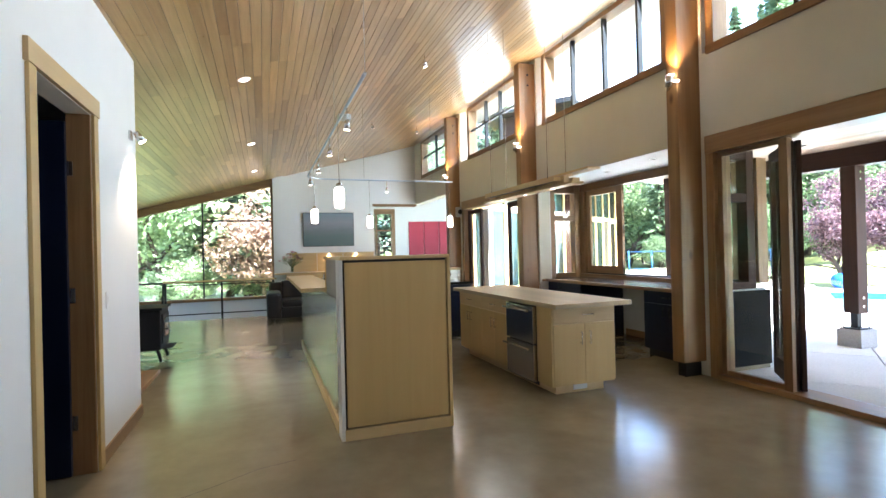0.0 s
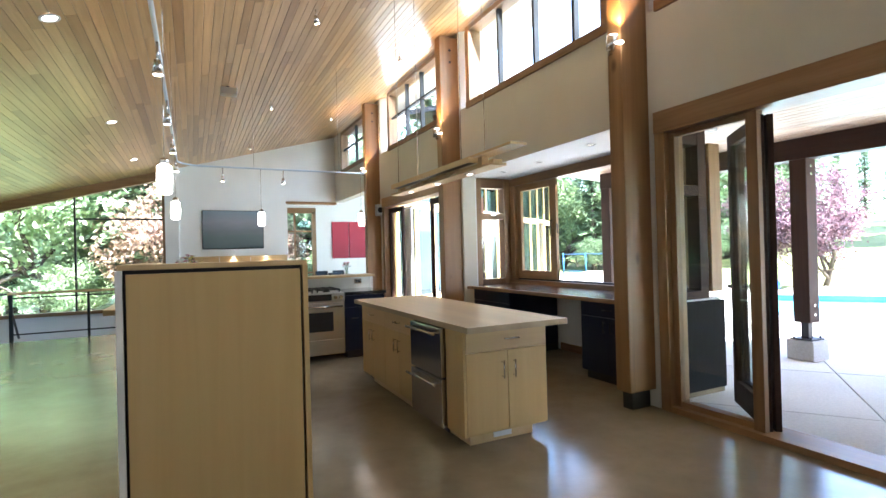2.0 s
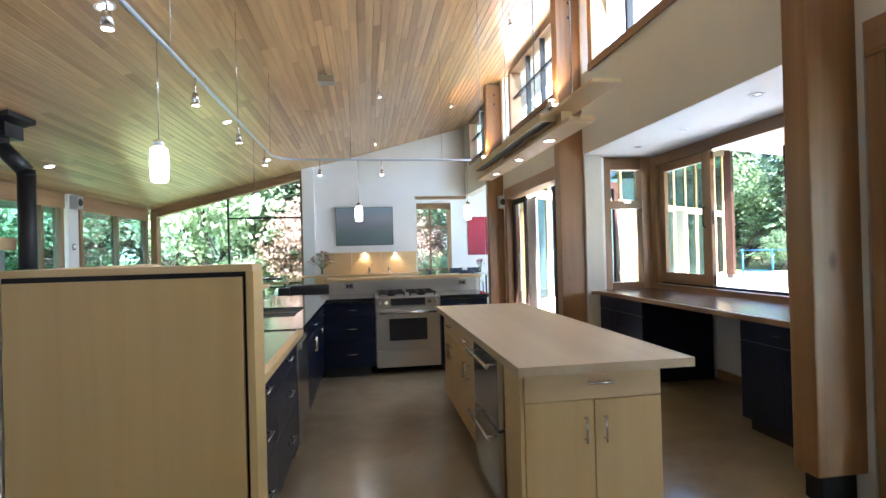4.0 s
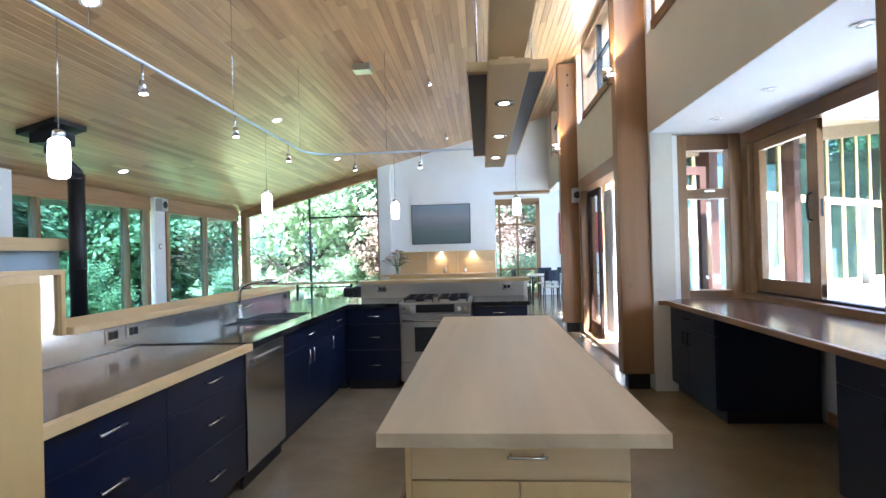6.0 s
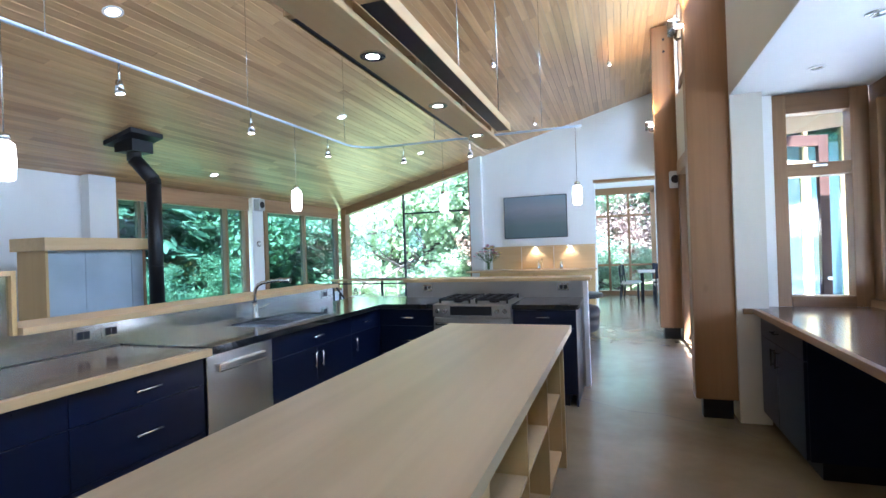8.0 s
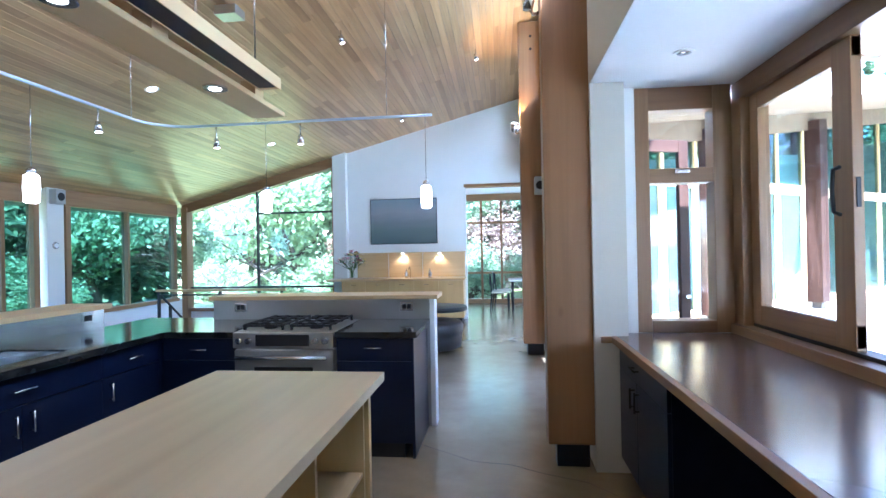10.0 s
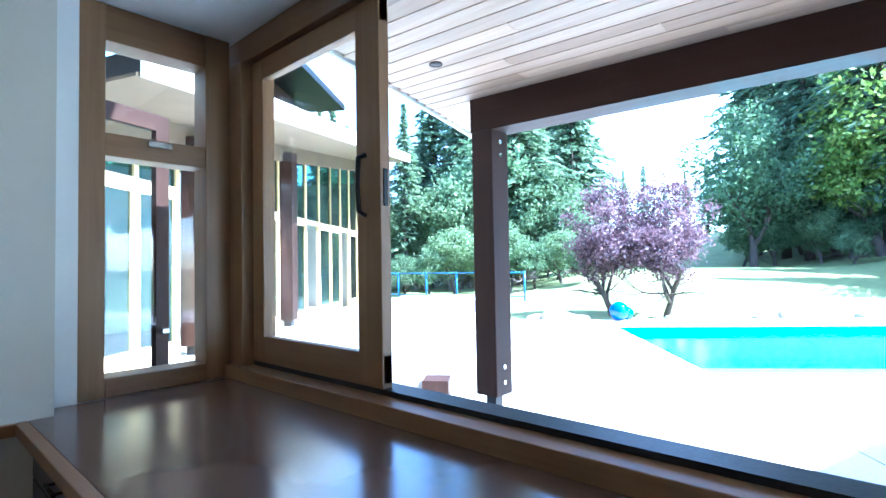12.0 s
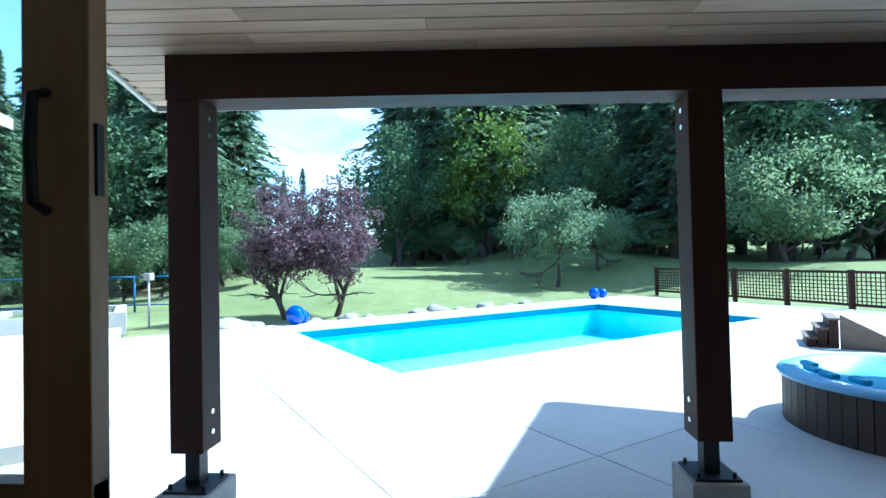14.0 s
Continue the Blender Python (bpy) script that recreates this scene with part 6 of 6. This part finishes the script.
WING_WOOD = wood("eave_boards", ((0.14, 0.095, 0.055), (0.19, 0.135, 0.08), (0.25, 0.185, 0.115)), "x", 0.6, 0.8, objects=True)
wing = thing("dining_wing", "angled wing of the house with glazed doors and deep eaves", "house", (*Q(7, -2), 0))
part("roof", prism(bmesh.new(), [Q(.2, 1.7), Q(15.8, 1.7), Q(15.8, -5.5), Q(3.0, -7.5), (3.3, 18.9), (3.3, 15.6), (5.42, 15.6)], lambda x, y: eave(x, y) + .32, lambda x, y: eave(x, y) + .55), BLACK, wing)
part("soffit", prism(bmesh.new(), [Q(.2, 1.66), Q(15.7, 1.66), Q(15.7, -5.4), Q(3.0, -7.4), (3.35, 18.8), (3.35, 15.6), (5.42, 15.6)], lambda x, y: eave(x, y) + .28, lambda x, y: eave(x, y) + .318), WING_WOOD, wing)
part("fascia", prism(bmesh.new(), [Q(.2, 1.7), Q(15.8, 1.7), Q(15.8, 1.74), Q(.2, 1.74)], lambda x, y: eave(x, y) + .26, lambda x, y: eave(x, y) + .58), CREAM, wing, "pale fascia board")
part("header_beam", prism(bmesh.new(), [Q(0.1, .08), Q(14.6, .08), Q(14.6, -.14), Q(0.1, -.14)], lambda x, y: eave(x, y) - .1, lambda x, y: eave(x, y) + .278), WING_WOOD, wing)
for s in (3.6, 7.4, 14.2):
    x, y = Q(s, .16)
    part("post", prism(bmesh.new(), [Q(s - .16, .3), Q(s + .16, .3), Q(s + .16, .0), Q(s - .16, .0)], .22, lambda x, y: eave(x, y) + .1), DEEP, wing)
    part("post_shoe", wbox(s - .1, s + .1, .06, .24, -.05, .22), BLACK, wing)
for s0, s1 in ((.5, 3.3), (3.95, 7.1), (7.8, 10.9), (10.9, 13.95)):
    n_l = 3
    w = (s1 - s0) / n_l
    part("transom_rail", wbox(s0, s1, -.06, .04, 2.62, 2.74), MAPLE_X, wing)
    part("sill", wbox(s0, s1, -.06, .06, 0, .09), MAPLE_X, wing)
    for k in range(n_l + 1):
        s = s0 + w * k
        part("mullion", prism(bmesh.new(), [Q(s - .045, .04), Q(s + .045, .04), Q(s + .045, -.05), Q(s - .045, -.05)], .0, lambda x, y: eave(x, y) - .1), MAPLE_Z, wing)
    for k in range(n_l):
        a, b = s0 + w * k + .045, s0 + w * (k + 1) - .045
        if not (k == 1 and s0 > 7.5):
            dl = part("door", wbox(a, b, -.02, .03, .09, .34), MAPLE_X, wing)
            part("door_stile", wbox(a, a + .05, -.02, .03, .34, 2.62), MAPLE_Z, dl)
            part("door_stile", wbox(b - .05, b, -.02, .03, .34, 2.62), MAPLE_Z, dl)
            part("door_rail", wbox(a + .05, b - .05, -.02, .03, 2.54, 2.62), MAPLE_X, dl)
            part("pane", wbox(a + .05, b - .05, .0, .008, .34, 2.54), TINTED, dl).visible_shadow = False
        part("transom_pane", prism(bmesh.new(), [Q(a, .0), Q(b, .0), Q(b, .008), Q(a, .008)], 2.74, lambda x, y: eave(x, y) - .1), TINTED, wing).visible_shadow = False
part("end_wall", wbox(14.45, 14.6, -5, -.1, -.05, 4.6), CREAM, wing)
part("upper_storey", wbox(13.0, 15.6, -5.6, -3.0, 4.4, 8.35), DEEP, wing, "dark raised roof lantern")
part("upper_roof", wbox(12.2, 17.4, -6.8, -1.4, 8.35, 8.6), BLACK, wing, "flat lantern roof")
# dining room walls and window
setting("wall_dining", B(5.3, 12.6, 19.0, 19.15, 0, 3.9), WHITE, "white dining room wall with a red painting", "wall")
setting("wall_dining_west", B(3.3, 3.45, NY + .18, 18.75, 0, 3.9), WHITE, "white dining room wall", "wall")
setting("wall_dining_over", B(3.3, 5.3, 18.6, 18.75, 2.95, 3.9), WHITE, "white wall above the dining window", "wall")
dwn = tagged(new("window_dining"), "tall dining room window in fir frame with many panes", "window", "", "structure")
part("jamb", B(5.18, 5.30, 18.55, 18.75, 0, 2.95), FIR_V, dwn)
part("jamb", B(3.45, 3.55, 18.55, 18.75, 0, 2.95), FIR_V, dwn)
part("head", B(3.45, 5.3, 18.55, 18.6, 2.86, 3.05), FIR_X, dwn)
part("window_sill", B(3.55, 5.18, 18.55, 18.75, 0, .12), FIR_X, dwn)
for x in (4.05, 4.6):
    part("mullion", B(x - .03, x + .03, 18.6, 18.7, .12, 2.9), FIR_V, dwn)
for z in (.85, 2.25):
    part("transom", B(3.55, 5.18, 18.61, 18.69, z - .03, z + .03), FIR_X, dwn)
part("pane", B(3.55, 5.18, 18.645, 18.653, .12, 2.9), GLASS, dwn).visible_shadow = False

# patio slabs, one by one
da, db = (PA1 - PA0) / 6, (PB1 - PB0) / 3
sm = {}
pv = tagged(new("pavement"), "pale poured concrete patio slabs with open joints", "pavement", "", "structure")
rot = math.degrees(math.atan2(UA.y, UA.x))
for i in range(-5, 8):
    for j in range(-10, 4):
        a0, b0 = PA0 + da * i, PB0 + db * j
        wb_ = db if j < 3 else 1.5
        if 0 <= i < 6 and 0 <= j < 3:
            continue
        if a0 + da / 2 < -2.0 and b0 + wb_ / 2 > 13.3:
            continue
        cx, cy = P(a0 + da / 2, b0 + wb_ / 2)
        if cx < 4.6 or (cx < 7.0 and cy < 3.0) or (cx < 6.0 and 5.0 < cy < 7.6):
            continue
        if wb_ not in sm:
            sm[wb_] = mesh_of("slab", B(-da / 2 + .006, da / 2 - .006, -wb_ / 2 + .006, wb_ / 2 - .006, -.04, 0, bevel=.005), PATIO)
        ob = new("slab", sm[wb_])
        ob.parent = pv
        ob.matrix_basis = pose(cx, cy, -.05 + random.uniform(-.002, .002), 0, 0, rot)

# ---------------------------------------------------------------- trees
BARK = plain("tree_bark", (0.07, 0.052, 0.04), 0.9, vary=0.3, relief=0.5)
NEEDLE = leaf_mat("conifer_needles", (0.075, 0.13, 0.08), (0.135, 0.205, 0.12), (0.23, 0.31, 0.19), 0.5)
LEAF_G = leaf_mat("green_leaves", (0.085, 0.15, 0.075), (0.135, 0.215, 0.11), (0.2, 0.285, 0.155), 0.45)
LEAF_S = leaf_mat("grey_green_leaves", (0.10, 0.16, 0.075), (0.15, 0.22, 0.11), (0.21, 0.28, 0.15), 0.42)
LEAF_A = leaf_mat("apple_leaves", (0.16, 0.23, 0.12), (0.23, 0.31, 0.17), (0.3, 0.39, 0.23), 0.5)
# paler copy of the green leaves, sun glare put into the colour
LEAF_L = leaf_mat("leaves_paled_for_sun", (0.22, 0.32, 0.19), (0.32, 0.42, 0.27), (0.42, 0.52, 0.36), 0.5)
LEAF_P = leaf_mat("purple_leaves", (0.075, 0.045, 0.06), (0.14, 0.085, 0.11), (0.23, 0.145, 0.18), 0.4)
LEAF_Y = leaf_mat("bright_maple_leaves", (0.10, 0.17, 0.03), (0.16, 0.24, 0.045), (0.24, 0.3, 0.07), 0.4)
LEAF_R = leaf_mat("red_maple_leaves", (0.22, 0.15, 0.12), (0.32, 0.22, 0.18), (0.42, 0.32, 0.26), 0.45)


def quads_mesh(name, centers, us, vs, mat):
    """Many small four-cornered leaves, each its own island."""
    n = len(centers)
    co = np.empty((n, 4, 3))
    co[:, 0], co[:, 1], co[:, 2], co[:, 3] = centers - us, centers - vs * .8, centers + us, centers + vs * .8
    me = bpy.data.meshes.new(name)
    me.vertices.add(n * 4), me.loops.add(n * 4), me.polygons.add(n)
    me.vertices.foreach_set("co", co.reshape(-1))
    me.loops.foreach_set("vertex_index", np.arange(n * 4))
    me.polygons.foreach_set("loop_start", np.arange(n) * 4)
    me.update()
    me.validate()
    me.materials.append(mat)
    return me


def conifer_meshes(seed, h, spread_r, density=1.0):
    rg = np.random.RandomState(seed)
    bm = bmesh.new()
    tube(bm, (0, 0, -.5), (0, 0, h * .6), h * .014 + .06, h * .007 + .03, 9)
    tube(bm, (0, 0, h * .6), (0, 0, h * .99), h * .007 + .03, .015, 7)
    C, U, V = [], [], []
    z = h * .10
    while z < h * .985:
        t = (z - h * .1) / (h * .89)
        rmax = spread_r * (1 - t) ** .8 * (0.72 + .28 * math.sin(t * 9 + seed)) + .12
        nb = max(4, int(rg.randint(6, 9)))
        ph = rg.rand() * 6.28
        for k in range(nb):
            az = ph + 6.283 * k / nb + rg.uniform(-.35, .35)
            L = rmax * rg.uniform(.55, 1.12)
            droop = rg.uniform(.12, .42) * (1 - t * .6)
            if L > .8:
                tube(bm, (0, 0, z), (math.cos(az) * L * .8, math.sin(az) * L * .8, z - droop * L * .64), .02 + .012 * L, .008, 4, False)
            m = int((5 + L * 10) * density)
            for i in range(m):
                f = (i + rg.rand()) / m
                rr = L * (.12 + .88 * f)
                side = rg.normal() * .13 * (L * (1 - f) + .5)
                c = np.array((math.cos(az) * rr - math.sin(az) * side, math.sin(az) * rr + math.cos(az) * side,
                              z - droop * rr * rr / max(L, .1) + rg.normal() * .07 - abs(side) * .2))
                ln = rg.uniform(.16, .36) * (1.2 - .4 * t)
                wd = ln * rg.uniform(.3, .5)
                a2 = az + rg.uniform(-.9, .9)
                u = np.array((math.cos(a2), math.sin(a2), rg.uniform(-.75, .1)))
                u /= np.linalg.norm(u)
                w = np.array((-math.sin(a2), math.cos(a2), rg.uniform(-.6, .6)))
                w /= np.linalg.norm(w)
                C.append(c), U.append(u * ln), V.append(w * wd)
        z += rg.uniform(.026, .044) * h * (1.1 - .45 * t) * .8
    return mesh_of("trunk", bm, BARK), quads_mesh("crown", np.array(C), np.array(U), np.array(V), NEEDLE)


def broadleaf_meshes(seed, h, rad, mat, leaves=9000, size=.075, stems=1, clear=.3, lean=0.0, squash=1.0):
    rg = np.random.RandomState(seed)
    bm = bmesh.new()
    tips = []

    def grow(p, d, r, ln, depth):
        bend = d.copy()
        pts, cur = [p.copy()], p.copy()
        for k in range(4):
            bend = (bend + Vector(rg.normal(0, .13, 3)) + Vector((0, 0, .04))).normalized()
            cur = cur + bend * ln / 4
            pts.append(cur.copy())
        for i in range(4):
            tube(bm, pts[i], pts[i + 1], r * (1 - i * .12), r * (1 - (i + 1) * .12), 7 if r > .04 else 5, False)
        if depth == 0:
            tips.append(cur)
            return
        for k in range(rg.randint(3, 5)):
            base = pts[rg.randint(2, 5)]
            nd = (bend * .7 + Vector(rg.normal(0, .6, 3)) + Vector((0, 0, .15))).normalized()
            grow(base, nd, r * .55, ln * rg.uniform(.6, .85), depth - 1)
        tips.append(cur)

    for s in range(stems):
        a = 6.28 * s / stems + rg.rand()
        out = .45 if stems > 1 else lean
        grow(Vector((math.cos(a) * .1 * (stems > 1), math.sin(a) * .1 * (stems > 1), -.3)), Vector((math.cos(a) * out, math.sin(a) * out, 1)).normalized(), h * .028, h * clear + .3, 3)
    T = np.array([tuple(t) for t in tips])
    c0 = np.array((0, 0, h * (clear + 1) / 2))
    clumps = []
    for t in T:
        clumps.append(t)
    for k in range(60):
        v = rg.normal(size=3)
        v /= np.linalg.norm(v)
        q = c0 + v * np.array((rad, rad, h * (1 - clear) / 2 * squash)) * rg.uniform(.55, .98) * (1 + .18 * math.sin(5 * v[0] + seed) + .15 * math.cos(6 * v[1]))
        clumps.append(q)
    clumps = np.array(clumps)
    k = rg.randint(0, len(clumps), leaves)
    c = clumps[k] + rg.normal(size=(leaves, 3)) * np.array((.17, .17, .13)) * rad * .8
    lim = np.linalg.norm((c - c0) / np.array((rad * 1.2, rad * 1.2, h * (1 - clear) / 2 * 1.2)), axis=1)
    c = c[lim < 1.05]
    n = len(c)
    u = rg.normal(size=(n, 3))
    u /= np.linalg.norm(u, axis=1)[:, None]
    v = np.cross(u, rg.normal(size=(n, 3)))
    v /= np.linalg.norm(v, axis=1)[:, None]
    s = size * rg.uniform(.7, 1.35, n)[:, None]
    return mesh_of("trunk", bm, BARK), quads_mesh("crown", c, u * s, v * s * .62, mat)


def plant(name, label, category, group, meshes, x, y, scale=1.0, turn=0.0, tall=1.0, z=None):
    ob = thing(name, label, category, (x, y, ground_z(x, y) if z is None else z), group, turn)
    ob.scale = (scale, scale, scale * tall)
    for nm, me in zip(("trunk", "crown"), meshes):
        c = new(nm, me)
        c.parent = ob
    return ob


CON = [conifer_meshes(s, 16.0, r, 1.5) for s, r in ((3, 3.9), (5, 4.4), (9, 3.5))]
DEC = [broadleaf_meshes(31, 9.0, 3.2, LEAF_G, 11000, .13), broadleaf_meshes(32, 8.0, 3.0, LEAF_Y, 10000, .13), broadleaf_meshes(33, 7.0, 2.6, LEAF_S, 9000, .12)]
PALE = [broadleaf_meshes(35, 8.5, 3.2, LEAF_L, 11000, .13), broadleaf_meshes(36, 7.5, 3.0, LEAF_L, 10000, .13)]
RED = broadleaf_meshes(41, 6.0, 2.6, LEAF_R, 8000, .12)
random.seed(77)
CX, CY = 5.3, 6.15
az = 12.0
while az < 127:
    for row, (d0, d1) in enumerate(((31, 36), (38, 45), (48, 58))):
        a = az + random.uniform(-1.6, 1.6) + row * 1.1
        in_gap = 65 < a < 80
        if in_gap and row < 3:
            continue
        d = random.uniform(d0, d1) + (4 if 80 < a < 108 else 0)
        x, y = CX + d * math.sin(radians(a)), CY + d * math.cos(radians(a))
        k = random.randrange(3)
        if row == 0 and random.random() < .4:
            plant("broadleaf_tree", "tall leafy green tree at the edge of the woods", "tree", "woodland edge trees", DEC[random.choice((0, 0, 2))], x, y, random.uniform(.8, 1.15), random.uniform(0, 360))
        else:
            s = random.uniform(.95, 1.3) * (1.0 + .1 * row) * (.62 if a < 47 else 1.0)
            plant("conifer", "tall dark green conifer at the edge of the woods", "tree", "woodland conifers", CON[k], x, y, s, random.uniform(0, 360), random.uniform(.95, 1.2))
    az += 3.1
for a in range(64, 82, 2):
    d = random.uniform(88, 110)
    x, y = CX + d * math.sin(radians(a)), CY + d * math.cos(radians(a))
    plant("conifer", "distant conifer seen through the gap in the woods", "tree", "distant conifers", CON[a % 3], x, y, random.uniform(.75, .95) * (1.0 + .02 * abs(a - 73)), random.uniform(0, 360))
for k in range(44):
    a = radians(14 + 3.1 * k + random.uniform(-1, 1))
    if 66 < math.degrees(a) < 79:
        continue
    d = random.uniform(35, 39)
    plant("shrub", "dark leafy undergrowth below the conifers", "shrub", "woodland undergrowth", DEC[k % 2 * 2], CX + d * math.sin(a), CY + d * math.cos(a), random.uniform(.4, .6), random.uniform(0, 360), .8)
# woods close to the west and north sides
for k in range(46):
    a = radians(-118 + 150 * k / 45 + random.uniform(-2, 2))
    d = random.uniform(15, 24) if k % 3 else random.uniform(24, 34)
    x, y = 0.5 + d * math.sin(a), 9 + d * math.cos(a)
    if x > 6 and y < 24:
        continue
    # west trees keep the darker greens, the others get the glare-paled leaves
    if math.degrees(a) < -42:
        if k % 2:
            plant("broadleaf_tree", "leafy tree close to the west windows, in the darker leaf colour", "tree", "west garden trees", DEC[random.choice((0, 2))], x + 3.5, y, random.uniform(.85, 1.2), random.uniform(0, 360))
        else:
            plant("conifer", "dense green conifer outside the windows", "tree", "garden conifers", CON[random.randrange(3)], x + 2, y, random.uniform(.9, 1.2), random.uniform(0, 360))
    elif k % 5 or k == 40:
        plant("broadleaf_tree", "leafy tree outside the windows, sun glare put into its leaf colour", "tree", "garden trees", PALE[random.choice((0, 1))], x, y, random.uniform(.75, 1.15), random.uniform(0, 360))
    else:
        plant("conifer", "dense green conifer outside the windows", "tree", "garden conifers", CON[random.randrange(3)], x, y, random.uniform(.7, 1.1), random.uniform(0, 360))
plant("red_maple", "reddish leafed maple outside the gable window", "tree", "", RED, .6, 23.0, .8, 40)
plant("red_maple", "reddish leafed maple beyond the dining window", "tree", "", RED, 4.3, 26.5, .7, 140)
for k in range(16):
    x, y = -8 + 1.5 * k + random.uniform(-.5, .5), 23.8 + random.uniform(-.8, 1.8)
    if x < 13:
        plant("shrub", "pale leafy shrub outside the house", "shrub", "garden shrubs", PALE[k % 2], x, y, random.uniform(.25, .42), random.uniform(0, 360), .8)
for k in range(9):
    plant("shrub", "pale leafy shrub outside the house", "shrub", "garden shrubs", DEC[k % 2 * 2], -8.2 + random.uniform(-1.5, 1), 5 + 1.6 * k, random.uniform(.25, .4), random.uniform(0, 360), .8)
for k in range(9):
    a = 44 + 3.0 * k
    d = random.uniform(25, 29)
    if k < 8:
        x, y = CX + d * math.sin(radians(a)), CY + d * math.cos(radians(a))
        plant("shrub", "pale green bush below the conifers", "shrub", "woodland bushes", DEC[2], x, y, random.uniform(.35, .62), random.uniform(0, 360), .9)
for a in (88, 93, 108, 130):
    d = random.uniform(29, 33)
    plant("shrub", "pale green bush below the conifers", "shrub", "woodland bushes", DEC[2], CX + d * math.sin(radians(a)), CY + d * math.cos(radians(a)), random.uniform(.3, .45), random.uniform(0, 360), .8)
for k, a in enumerate((80, 82, 84, 86, 89, 92, 94, 96, 98, 100, 102, 105, 108)):
    d = 43 + 2.5 * (k % 2)
    plant("shrub", "dark leafy undergrowth below the conifers", "shrub", "woodland undergrowth", DEC[0], CX + d * math.sin(radians(a)), CY + d * math.cos(radians(a)), random.uniform(.5, .65), random.uniform(0, 360), .8)
PLUM = broadleaf_meshes(52, 3.9, 1.25, LEAF_P, 17000, .05, stems=1, clear=.30, lean=.12)
plant("purple_plum_tree", "purple-leaved plum tree with forked trunks on the lawn", "tree", "purple plum trees", PLUM, 19.86, 12.0, 1.0, 20)
plant("purple_plum_tree", "purple-leaved plum tree leaning on the lawn", "tree", "purple plum trees", PLUM, 20.5, 10.7, 1.02, 160)
APPLE = broadleaf_meshes(61, 3.4, 1.75, LEAF_A, 11000, .06, clear=.3, lean=.25)
APPLE2 = broadleaf_meshes(62, 4.4, 2.6, LEAF_A, 14000, .07, clear=.26, lean=.3)
plant("apple_tree", "small spreading apple tree on the lawn", "tree", "apple trees", APPLE, 29.6, 2.8, 1.3, 250)
plant("apple_tree", "small spreading apple tree on the lawn", "tree", "apple trees", APPLE, 32.9, .06, .95, 80)
plant("apple_tree", "old wide apple tree with twisted trunk behind the fence", "tree", "apple trees", APPLE2, 30.5, -8.2, 1.3, 30)
plant("broadleaf_tree", "tall leafy tree behind the apple tree", "tree", "", DEC[2], 38, -11.5, 1.15, 30)
for k in range(5):
    plant("shrub", "low dark rounded shrub on the lawn", "shrub", "lawn shrubs", DEC[0], 37 + k * .9, -2.2 - 1.1 * k, .3, 70 * k, .75)
plant("broadleaf_tree", "bright yellow-green maple in front of the conifers", "tree", "", DEC[1], 40.5, 6.1, 1.3, 110)
plant("conifer", "young light green conifer at the edge of the lawn", "tree", "", CON[2], 30.3, 19.6, .27, 60)
